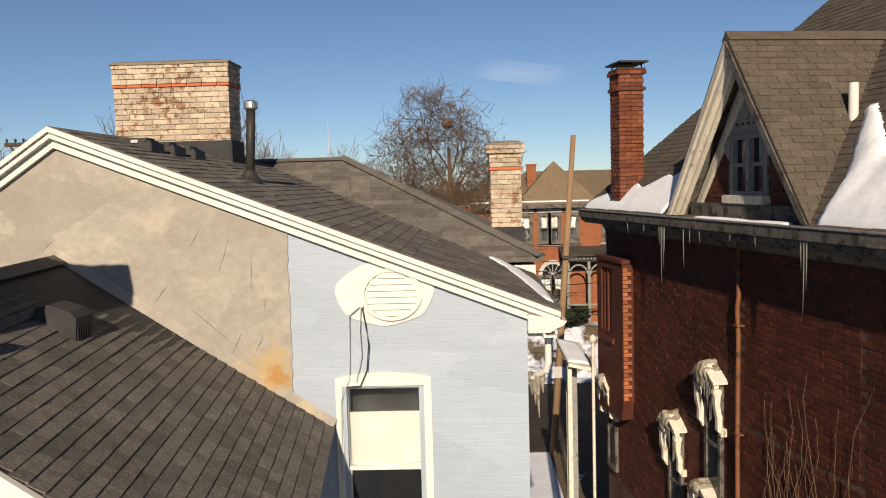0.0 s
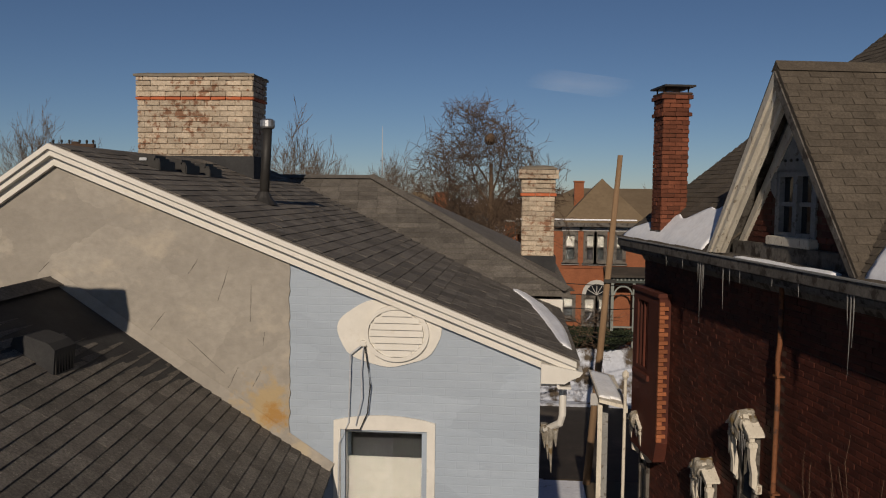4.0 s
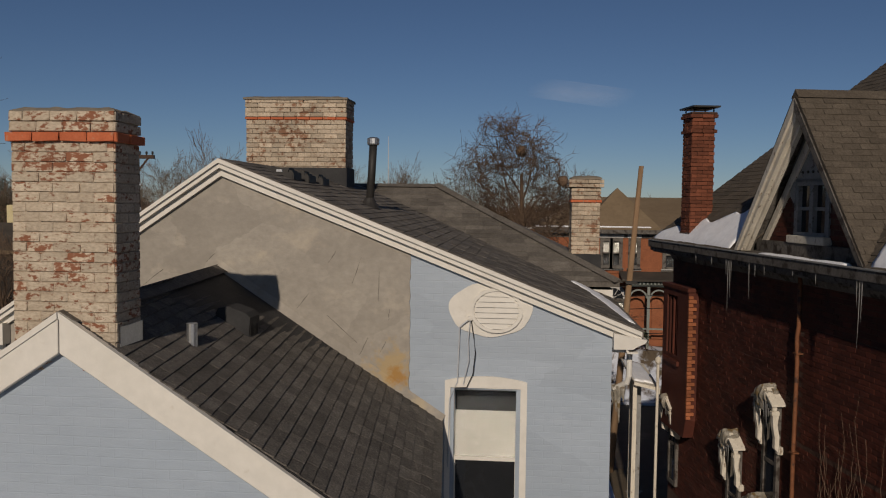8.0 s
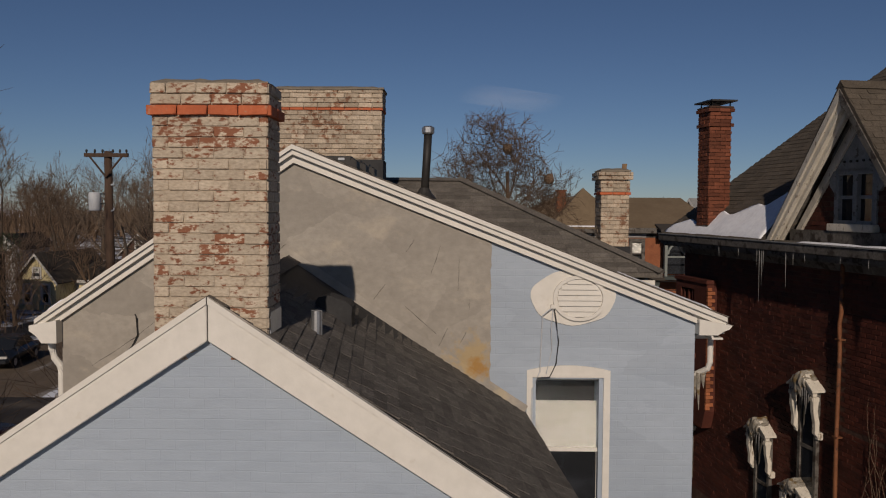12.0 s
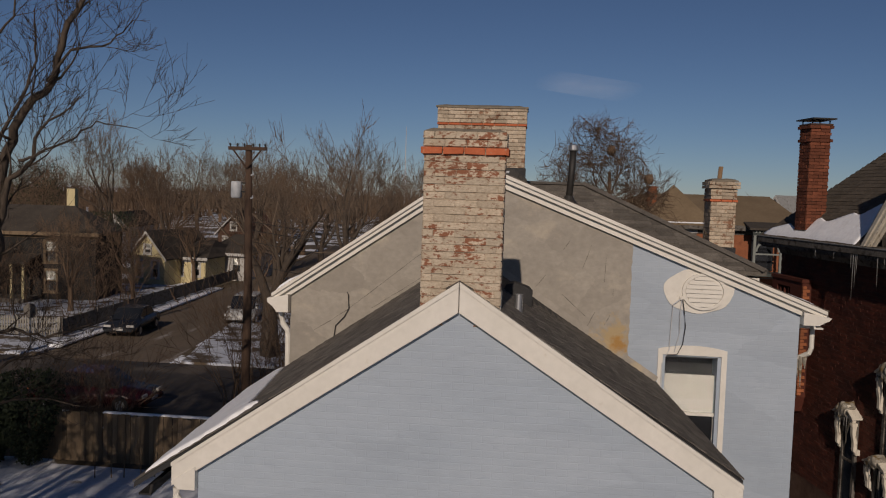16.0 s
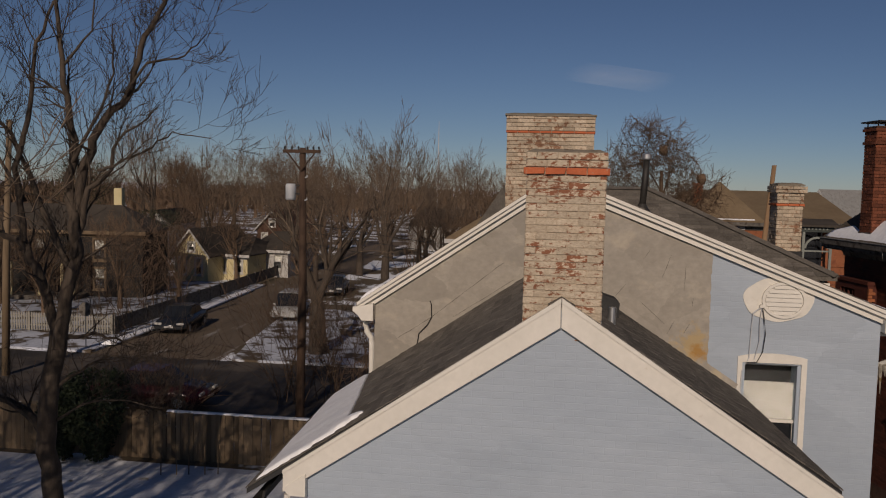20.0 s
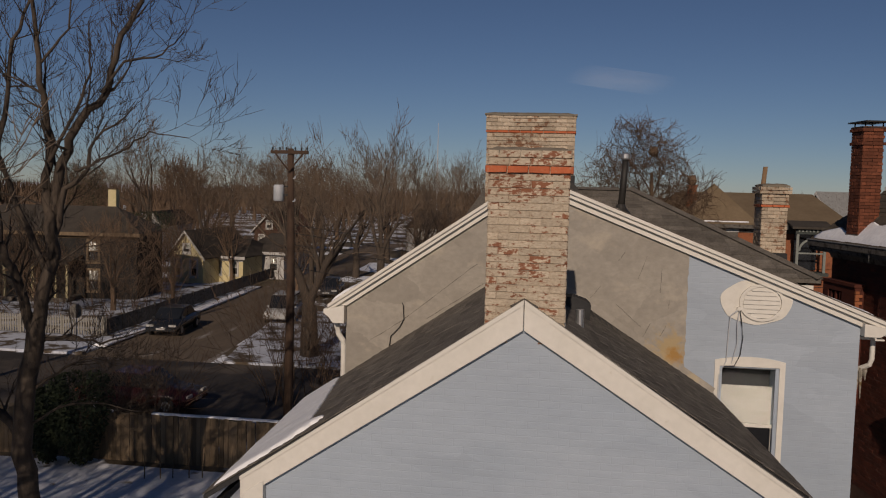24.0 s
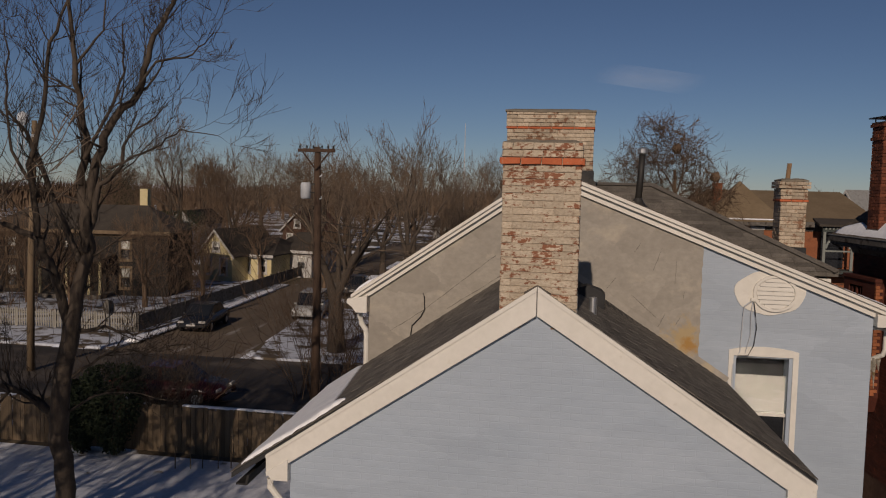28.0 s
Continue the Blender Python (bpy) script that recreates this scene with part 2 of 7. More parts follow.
SNOW_LAWN = material("thin trodden snow", (0.58, 0.61, 0.67), (0.74, 0.76, 0.80), 0.8, 0.8, 0.8, 7, spot=(0.16, 0.13, 0.09), spot_scale=1.3, spot_at=0.62, soft=0.1)
SIDE_ROAD = material("worn brown asphalt", (0.095, 0.072, 0.05), (0.165, 0.125, 0.09), 0.5, 0.85, 0.4, 30, spot=(0.32, 0.30, 0.28), spot_scale=0.35, spot_at=0.62, soft=0.1, stretch=(1.6, 0.3, 1))
# white paint darkened so that the fence reads as standing in shade
SHADED_PICKET = material("white pickets dimmed for shade", (0.20, 0.185, 0.155), (0.29, 0.272, 0.235), 2.0, 0.7, 0.1, 30)
ASPHALT = material("dark patched asphalt", (0.028, 0.024, 0.021), (0.055, 0.046, 0.038), 0.5, 0.75, 0.4, 30, spot=(0.085, 0.07, 0.056), spot_scale=0.25, spot_at=0.50, soft=0.12)
BARK = material("grey brown bark", (0.045, 0.034, 0.026), (0.10, 0.078, 0.06), 8.0, 0.95, 0.9, 30, stretch=(1, 1, 0.25))
TWIG = material("bare twig bark", (0.13, 0.094, 0.066), (0.23, 0.172, 0.125), 3.0, 0.95, 0.2, 30)
TWIG_RUSSET = material("russet bare twigs", (0.105, 0.068, 0.044), (0.18, 0.122, 0.08), 0.4, 0.95, 0.2, 30)
VINE = material("pale dry vine stem", (0.11, 0.065, 0.042), (0.20, 0.135, 0.09), 5.0, 0.9, 0.2, 30)
EVERGREEN = material("dark evergreen leaf", (0.014, 0.022, 0.010), (0.035, 0.045, 0.02), 3.0, 0.7, 0.2, 30, vary=0.3, island=True)
FENCEWOOD = material("old grey brown fence wood", (0.12, 0.085, 0.053), (0.21, 0.152, 0.095), 2.0, 0.9, 0.4, 30, vary=0.3, stretch=(3, 3, 0.4))
POLEWOOD = material("tarred pole wood", (0.05, 0.03, 0.02), (0.095, 0.06, 0.04), 5.0, 0.85, 0.4, 30, stretch=(3, 3, 0.3))
METAL = material("galvanised metal", (0.42, 0.43, 0.44), (0.56, 0.57, 0.58), 6.0, 0.42, 0.1, 40, metal=0.9)
PAINTED_METAL = material("grey painted metal", (0.40, 0.42, 0.44), (0.52, 0.54, 0.56), 3.0, 0.5, 0.1, 40)
BLACK_METAL = material("matt black metal", (0.018, 0.017, 0.016), (0.04, 0.037, 0.034), 4.0, 0.55, 0.2, 40)
RUSTY_PIPE = material("rusty brown painted pipe", (0.12, 0.045, 0.02), (0.25, 0.098, 0.042), 5.0, 0.65, 0.3, 30, spot=(0.06, 0.03, 0.02), spot_scale=7.0, spot_at=0.56)
BLIND = material("cream roller blind", (0.27, 0.255, 0.235), (0.315, 0.30, 0.275), 1.5, 0.8, 0.1, 60)
# near-black colour that stands for the lack of light in the rooms
DARK = material("black for unlit rooms", (0.02, 0.02, 0.022), (0.03, 0.03, 0.032), 2.0, 0.9, 0.05, 20)
RUBBER = material("black rubber", (0.015, 0.015, 0.015), (0.03, 0.03, 0.03), 5.0, 0.8, 0.2, 60)
GLASS = glass_material("window glass")
DARKGLASS = material("dark window glass", (0.012, 0.014, 0.017), (0.02, 0.022, 0.026), 1.0, 0.06, 0.02, 3, spec=0.6)
YELLOW = material("pale yellow siding", (0.50, 0.42, 0.23), (0.60, 0.52, 0.31), 2.0, 0.8, 0.1, 10)
GREYSIDE = material("dark grey siding", (0.013, 0.012, 0.011), (0.024, 0.022, 0.020), 2.0, 0.8, 0.1, 10)
PORCH_GREEN = material("dark green painted wood", (0.035, 0.043, 0.04), (0.06, 0.07, 0.064), 2.0, 0.7, 0.1, 10)
PORCH_PALE = material("faded grey green paint", (0.17, 0.185, 0.17), (0.25, 0.265, 0.24), 2.0, 0.7, 0.1, 10)
FARWHITE = material("far white siding", (0.40, 0.39, 0.37), (0.50, 0.49, 0.47), 2.0, 0.8, 0.1, 10)
FARROOF = material("far grey brown roof", (0.04, 0.034, 0.028), (0.075, 0.062, 0.05), 1.0, 0.9, 0.3, 8)
FARROOF_TAN = material("tan shingle roof", (0.15, 0.108, 0.065), (0.20, 0.148, 0.092), 0.8, 0.9, 0.3, 8)
FARROOF_RED = material("brown red shingle roof", (0.085, 0.04, 0.026), (0.13, 0.062, 0.042), 0.8, 0.9, 0.3, 8)


def stain(m, place, radius, colour):
    """A water stain of its own ragged shape on a surface."""
    n, l = m.node_tree.nodes, m.node_tree.links
    b = n["Principled BSDF"]
    old = b.inputs["Base Color"].links[0].from_socket
    geo, dist, nz, add, rng_, mix = (n.new("ShaderNode" + k) for k in ("NewGeometry", "VectorMath", "TexNoise", "Math", "MapRange", "Mix"))
    sub = n.new("ShaderNodeVectorMath")
    sub.operation, dist.operation, add.operation = "SUBTRACT", "LENGTH", "MULTIPLY_ADD"
    sub.inputs[1].default_value = place
    nz.inputs["Scale"].default_value, nz.inputs["Detail"].default_value, nz.inputs["Roughness"].default_value = 8.0, 9.0, 0.7
    l.new(geo.outputs["Position"], sub.inputs[0])
    l.new(sub.outputs[0], dist.inputs[0])
    l.new(geo.outputs["Position"], nz.inputs["Vector"])
    l.new(nz.outputs["Fac"], add.inputs[0])
    add.inputs[1].default_value = -radius * 3.4
    l.new(dist.outputs["Value"], add.inputs[2])
    rng_.inputs[1].default_value, rng_.inputs[2].default_value, rng_.inputs[3].default_value, rng_.inputs[4].default_value = -radius * 1.15, -radius * 0.45, 0.75, 0.0
    l.new(add.outputs[0], rng_.inputs[0])
    mix.data_type = "RGBA"
    l.new(rng_.outputs[0], mix.inputs[0])
    l.new(old, mix.inputs[6])
    mix.inputs[7].default_value = (*colour, 1)
    l.new(mix.outputs[2], b.inputs["Base Color"])


stain(STUCCO, (-1.25, 7.08, 6.52), 0.24, (0.40, 0.29, 0.14))
stain(STUCCO, (-1.17, 7.08, 6.44), 0.11, (0.34, 0.17, 0.035))
stain(STUCCO, (-0.93, 7.08, 6.12), 0.10, (0.42, 0.35, 0.24))


# ---- mesh helpers ----
def obj(name, bm, mat, parent=None, label="", smooth=False):
    me = bpy.data.meshes.new(name)
    bmesh.ops.recalc_face_normals(bm, faces=bm.faces)
    bm.to_mesh(me)
    bm.free()
    me.materials.append(mat)
    if smooth:
        me.polygons.foreach_set("use_smooth", [True] * len(me.polygons))
    ob = new(name, me)
    ob.parent = parent
    if label:
        ob["label"] = label
    return ob


part = obj


def raw(name, verts, faces, mat, parent=None, label="", smooth=False):
    me = bpy.data.meshes.new(name)
    me.from_pydata(verts, [], faces)
    me.materials.append(mat)
    if smooth:
        me.polygons.foreach_set("use_smooth", [True] * len(me.polygons))
    ob = new(name, me)
    ob.parent = parent
    if label:
        ob["label"] = label
    return ob


def empty(name, at=(0, 0, 0), turn=0.0):
    ob = new(name)
    ob.matrix_world = pose(*at, 0, 0, turn)
    bpy.context.view_layer.update()
    return ob


def box(lo, hi, bevel=0.0, bm=None, m=None):
    own = bm is None
    bm = bmesh.new() if own else bm
    c = [(a + b) / 2 for a, b in zip(lo, hi)]
    s = [abs(b - a) for a, b in zip(lo, hi)]
    r = bmesh.ops.create_cube(bm, size=1, matrix=(m or Matrix()) @ Matrix.LocRotScale(c, None, s))
    if bevel and own:
        bmesh.ops.bevel(bm, geom=bm.edges[:], offset=bevel, segments=2, affect="EDGES")
    return bm


def slab(outline, depth, holes=(), frame_=None):
    """A plate with openings: 2D outline (a, b) laid by frame_, its thickness along the frame's third axis."""
    bm = bmesh.new()
    for ring in (outline, *holes):
        vs = [bm.verts.new((a, b, 0)) for a, b in ring]
        for i in range(len(vs)):
            bm.edges.new((vs[i], vs[(i + 1) % len(vs)]))
    bmesh.ops.triangle_fill(bm, use_beauty=True, use_dissolve=False, edges=bm.edges[:])
    r = bmesh.ops.extrude_face_region(bm, geom=bm.faces[:])
    bmesh.ops.translate(bm, verts=[v for v in r["geom"] if isinstance(v, bmesh.types.BMVert)], vec=(0, 0, depth))
    if frame_ is not None:
        bmesh.ops.transform(bm, matrix=frame_, verts=bm.verts)
    return bm


def face_y(y):
    """Plane x, z at y; thickness goes towards +y."""
    return Matrix(((1, 0, 0, 0), (0, 0, 1, y), (0, 1, 0, 0), (0, 0, 0, 1)))


def rect(a0, b0, a1, b1):
    return [(a0, b0), (a1, b0), (a1, b1), (a0, b1)]


def arch(a0, b0, a1, b1, rise, n=10):
    pts = [(a0, b0), (a1, b0)]
    for i in range(n + 1):
        f = i / n
        pts.append((a1 + (a0 - a1) * f, b1 - rise + rise * math.sin(math.pi * f) ** 0.8))
    return pts


def tube(points, radii, sides=8, bm=None, cap=True):
    bm = bm or bmesh.new()
    pts = [Vector(p) for p in points]
    radii = [radii] * len(pts) if isinstance(radii, (int, float)) else radii
    rings = []
    for i, p in enumerate(pts):
        d = (pts[min(i + 1, len(pts) - 1)] - pts[max(i - 1, 0)]).normalized()
        a = d.orthogonal().normalized() if abs(d.z) < 0.99 else Vector((1, 0, 0))
        if abs(d.z) < 0.95:
            a = d.cross(Vector((0, 0, 1))).normalized()
        b = d.cross(a)
        rings.append([bm.verts.new(p + radii[i] * (math.cos(2 * math.pi * k / sides) * a + math.sin(2 * math.pi * k / sides) * b)) for k in range(sides)])
    for r0, r1 in zip(rings, rings[1:]):
        for k in range(sides):
            bm.faces.new((r0[k], r0[(k + 1) % sides], r1[(k + 1) % sides], r1[k]))
    if cap:
        bm.faces.new(rings[0][::-1])
        bm.faces.new(rings[-1])
    return bm


def prism(profile, p0, p1):
    """A profile of (side, up) swept level from p0 to p1; side points to the right of the way."""
    bm = bmesh.new()
    p0, p1 = Vector(p0), Vector(p1)
    d = (p1 - p0).normalized()
    s = d.cross(Vector((0, 0, 1))).normalized()
    u = s.cross(d)
    ends = [[bm.verts.new(p + a * s + b * u) for a, b in profile] for p in (p0, p1)]
    k = len(profile)
    for i in range(k):
        bm.faces.new((ends[0][i], ends[0][(i + 1) % k], ends[1][(i + 1) % k], ends[1][i]))
    bm.faces.new(ends[0][::-1])
    bm.faces.new(ends[1])
    return bm


def quad_slab(corners, thick):
    """A plate on four (or more) corners, thickness downward."""
    bm = bmesh.new()
    top = [bm.verts.new(c) for c in corners]
    low = [bm.verts.new((c[0], c[1], c[2] - thick)) for c in corners]
    bm.faces.new(top)
    bm.faces.new(low[::-1])
    k = len(top)
    for i in range(k):
        bm.faces.new((top[i], low[i], low[(i + 1) % k], top[(i + 1) % k]))
    return bm


# one wedge-shaped shingle tab, 1 x 1 x 1, butt end at y = 0
def tab_mesh(name, mat, skew):
    v = [(0, 0, 0), (1, 0, 0), (1, 1 + skew, 0), (0, 1, 0), (0.0, 0, 1), (1, 0, 1), (1, 1 + skew, 0.25), (0, 1, 0.25)]
    f = [(0, 3, 2, 1), (4, 5, 6, 7), (0, 1, 5, 4), (1, 2, 6, 5), (2, 3, 7, 6), (3, 0, 4, 7)]
    me = bpy.data.meshes.new(name)
    me.from_pydata(v, [], f)
    me.materials.append(mat)
    return me


def roof_frame(origin, along, up):
    """A frame on a roof plane: first axis along the eave, second up the slope, third out of it."""
    a, u = Vector(along).normalized(), Vector(up).normalized()
    n = a.cross(u).normalized()
    u = n.cross(a)
    if n.z < 0:
        n = -n
    m = Matrix((a, u, n)).transposed().to_4x4()
    m.translation = Vector(origin)
    return m


def inside(p, poly):
    x, y = p
    c = False
    for i in range(len(poly)):
        (x0, y0), (x1, y1) = poly[i], poly[i - 1]
        if (y0 > y) != (y1 > y) and x < (x1 - x0) * (y - y0) / (y1 - y0) + x0:
            c = not c
    return c


def shingle_rows(poly, row, width, rng, gap=0.008):
    """Places (a, b, w, h) of the tabs that cover a polygon on a roof plane, cut at its edges."""
    b, top, k = min(p[1] for p in poly), max(p[1] for p in poly), 0
    while b < top - 0.02:
        mid = b + row / 2
        cuts = sorted(x0 + (x1 - x0) * (mid - y0) / (y1 - y0) for (x0, y0), (x1, y1) in zip(poly, poly[1:] + poly[:1]) if (y0 > mid) != (y1 > mid))
        for c0, c1 in zip(cuts[::2], cuts[1::2]):
            a = c0 - width * ((k * 0.37) % 1)
            while a < c1:
                w = width * rng.uniform(0.95, 1.03)
                s0, s1 = max(a, c0), min(a + w, c1)
                if s1 - s0 > 0.03:
                    yield s0, b, s1 - s0 - gap, min(row, top - b)
                a += w
        b += row
        k += 1


def shingle_field(name, m, poly, row, width, mat, parent, seed, thick=0.009, z_of=None):
    rng = random.Random(seed)
    vs, fs = [], []
    for a, b, w, h in shingle_rows(poly, row, width, rng):
        t = thick * rng.uniform(0.7, 1.5)
        base = len(vs)
        for p in ((a, b - 0.01, 0), (a + w, b - 0.01, 0), (a + w, b + h, 0), (a, b + h, 0), (a, b - 0.01, t), (a + w, b - 0.01, t), (a + w, b + h, 0.003), (a, b + h, 0.003)):
            q = m @ Vector(p)
            if z_of:
                q.z = z_of(q.x, q.y) + p[2] * 1.15
            vs.append(q)
        fs += [tuple(base + i for i in q) for q in ((4, 5, 6, 7), (0, 1, 5, 4), (1, 2, 6, 5), (3, 0, 4, 7))]
    return tagged(raw(name, vs, fs, mat, parent), kind="stuff")


def brick_mesh(name, mat, rng):
    bm = bmesh.new()
    bmesh.ops.create_cube(bm, size=1)
    for v in bm.verts:
        v.co += Vector((rng.uniform(-0.02, 0.02), rng.uniform(-0.02, 0.02), rng.uniform(-0.06, 0.06)))
    bmesh.ops.bevel(bm, geom=bm.edges[:], offset=0.05, segments=1, affect="EDGES")
    me = bpy.data.meshes.new(name)
    bm.to_mesh(me)
    bm.free()
    me.materials.append(mat)
    return me


def brick_stack(thing, x0, x1, y0, y1, courses, z0, h, length, pieces, rng, jut=0.0, faces="fr", joint=0.007):
    """Courses of separate bricks round a core; faces: f front, r right side, l left side."""
    for c in range(courses):
        z = z0 + (c + 0.5) * h
        for side in faces:
            a, b = (x0, x1) if side == "f" else (y0, y1)
            a, b = a - jut, b + jut
            p = a - (length * 0.5 if c % 2 else 0)
            while p < b - 0.02:
                s, e = max(p, a), min(p + length, b)
                if e - s < 0.03:
                    p += length
                    continue
                ob = new("brick", pieces[rng.randrange(len(pieces))])
                ob.parent = thing
                d = 0.10 * rng.uniform(0.97, 1.06)
                out = jut + rng.uniform(-0.003, 0.004)
                if side == "f":
                    place, size = ((s + e) / 2, y0 - out + d / 2 - 0.006, z), (e - s - joint, d, h - joint)
                elif side == "r":
                    place, size = (x1 + out - d / 2 + 0.006, (s + e) / 2, z), (d, e - s - joint, h - joint)
                else:
                    place, size = (x0 - out + d / 2 - 0.006, (s + e) / 2, z), (d, e - s - joint, h - joint)
                ob.matrix_basis = Matrix.LocRotScale(place, Euler((0, rng.uniform(-0.006, 0.006), rng.uniform(-0.006, 0.006))), size)
                p += length


# ---- ground ----
ground = tagged(raw("ground", [(-900, -300, 0), (900, -300, 0), (900, 1500, 0), (-900, 1500, 0)], [(0, 1, 2, 3)], GROUND), "brown winter grass with patches of old snow", "ground", kind="structure")


def sheet(name, pts, z, mat, label, category, thick=0.0):
    bm = quad_slab([(x, y, z) for x, y in pts], thick or 0.003)
    return tagged(obj(name, bm, mat), label, category, kind="structure")


sheet("road", [(-120, 24.3), (120, 24.3), (120, 33.0), (-120, 33.0)], 0.008, ASPHALT, "dark asphalt street with lighter patches", "road")
sheet("road", [(-25.7, 33.0), (-19.1, 33.0), (-20.7, 48), (-21.8, 60), (-25.5, 120), (-31.0, 120), (-26.8, 60), (-26.0, 46)], 0.012, SIDE_ROAD, "side street of worn brown asphalt with slush", "road")
sheet("pavement", [(-18.5, 33.0), (12, 33.0), (12, 47), (-20.9, 50), (-19.4, 38)], 0.12, SNOWYARD, "snow covered corner verge behind a stone kerb", "verge", 0.12)
sheet("pavement", [(-60, 33.2), (-25.9, 33.2), (-26.2, 46), (-27.0, 62), (-60, 62)], 0.12, SNOWYARD, "snow covered verge in front of the picket fence", "verge", 0.12)
sheet("yard", [(-40, 4), (-6.2, 4), (-8.4, 18.5), (-40, 18.8)], 0.006, SNOW_LAWN, "back yard lawn under thin trodden snow", "lawn")
sheet("yard", [(1.35, 6), (3.1, 12), (3.1, 24.2), (-3, 24.2), (-3, 15)], 0.006, SNOW_LAWN, "snowy side passage between the two houses", "lawn")

# ---- main house ----
YM = 7.1
house = tagged(empty("house", (-2.2, YM, 0)), "pale blue painted brick house with grey stuccoed gable and charcoal roof", "house")
house_m = house.matrix_world.inverted()


def house_part(name, bm, mat, label="", parent=None):
    bmesh.ops.transform(bm, matrix=house_m, verts=bm.verts)
    return part(name, bm, mat, parent or house, label)


APEX = (-3.27, 8.955)
SLOPE_R, SLOPE_L = 0.390, 0.680


def main_z(x):
    return APEX[1] - (x - APEX[0]) * SLOPE_R if x > APEX[0] else APEX[1] - (APEX[0] - x) * SLOPE_L


WIN = (-0.51, 4.35, 0.21, 6.31)
house_part("gable_wall", slab([(-5.93, 0), (1.29, 0), (1.29, main_z(1.29) - 0.06), (APEX[0], APEX[1] - 0.06), (-5.93, main_z(-5.93) - 0.06)], 0.3, [rect(*WIN)], face_y(YM)), BLUE, "pale blue painted brick gable wall")
rng = random.Random(3)
edge = [(-1.035 + rng.uniform(-0.009, 0.009), 6.05 + i * 0.06) for i in range(34)]
edge = [p for p in edge if p[1] < main_z(-1.035) - 0.08]
house_part("stucco_coat", slab([(-5.932, 3.0), (-0.86, 5.7), *edge, (-1.035, main_z(-1.035) - 0.07), (APEX[0], APEX[1] - 0.07), (-5.932, main_z(-5.93) - 0.07)], 0.02, (), face_y(YM - 0.018)), STUCCO, "patchy grey cement stucco over the old brick")
house_part("side_wall", box((0.99, YM + 0.3, 0), (1.288, 14.4, 6.95)), BLUE)
house_part("side_wall", box((-5.93, YM + 0.3, 0), (-5.63, 14.4, 6.95)), BLUE)
house_part("back_wall", box((-5.45, 14.1, 0), (0.99, 14.4, 6.95)), BLUE)
house_part("far_block_wall", box((-5.4, 14.4, 0), (1.42, 16.2, 7.2)), BLUE)
# roof planes
house_part("roof_deck", quad_slab([(APEX[0], 6.97, APEX[1]), (1.62, 6.97, main_z(1.62)), (1.62, 10.45, main_z(1.62)), (0.8, 10.45, main_z(0.8)), (-3.0, 13.2, main_z(-3.0)), (APEX[0], 13.3, APEX[1])], 0.07), SHINGLE_FAR, "charcoal shingled slope")
house_part("roof_deck", quad_slab([(APEX[0], 6.97, APEX[1]), (APEX[0], 13.3, APEX[1]), (-6.2, 13.3, main_z(-6.2)), (-6.2, 6.97, main_z(-6.2))], 0.07), SHINGLE_FAR, "charcoal shingled slope")
RIDGE = ((-4.4, 13.2, 8.785), (-1.33, 13.2, 8.785))
E0, E1, EB = (-5.2, 10.4, 7.29), (1.75, 10.4, 7.29), (1.75, 16.4, 7.29)
house_part("hip_roof", quad_slab([E0, E1, RIDGE[1], RIDGE[0]], 0.08), SHINGLE_FAR, "charcoal shingled hip slope")
house_part("hip_roof", quad_slab([E1, EB, RIDGE[1]], 0.08), SHINGLE_FAR)
house_part("hip_roof", quad_slab([EB, (-5.2, 16.4, 7.29), RIDGE[0], RIDGE[1]], 0.08), SHINGLE_FAR)
house_part("hip_roof", quad_slab([(-5.2, 16.4, 7.29), E0, RIDGE[0]], 0.08), SHINGLE_FAR)
house_part("cornice", box((0.9, 10.5, 6.95), (1.66, 10.62, 7.16)), WHITE, "white boxed cornice under the hip roof")
house_part("cornice", box((1.50, 10.62, 6.95), (1.66, 16.3, 7.16)), WHITE)
for y in (10.75, 11.3, 11.9):
    house_part("bracket", prism([(0, 0), (0.16, 0), (0.10, -0.1), (0.04, -0.26), (0, -0.3)], (1.42, y + 0.04, 6.95), (1.42, y - 0.04, 6.95)), WHITE, "carved white eaves bracket")

# shingles of the right slope and of the hip slope, as raised tabs
m = roof_frame((1.62, 6.97, main_z(1.62) + 0.004), (0, 1, 0), (-1, 0, SLOPE_R))
L = math.hypot(4.89, 1.907)
shingle_field("shingles", house_m @ m, [(0, 0), (3.48, 0), (3.48, L * 0.165), (6.23, L * 0.93), (6.3, L), (0, L)], 0.14, 0.31, SHINGLE_FAR, house, 11)
m = roof_frame((1.75, 10.4, 7.294), (-1, 0, 0), (0, 2.8, 1.495))
H = math.hypot(2.8, 1.495)
shingle_field("shingles", house_m @ m, [(0, 0), (0.95, 0), (4.7, H * 0.98), (5.4, H), (3.08, H)], 0.14, 0.31, SHINGLE_FAR, house, 12)
house_part("ridge_cap", prism([(-0.13, -0.045), (0, 0.012), (0.13, -0.045), (0, -0.02)], (RIDGE[1][0], RIDGE[1][1], 8.805), (RIDGE[0][0], RIDGE[0][1], 8.805)), SHINGLE_FAR)
house_part("ridge_cap", prism([(-0.12, -0.02), (0, 0.03), (0.12, -0.04), (0, -0.03)], (E1[0], E1[1], 7.31), (RIDGE[1][0], RIDGE[1][1], 8.815)), SHINGLE_FAR)


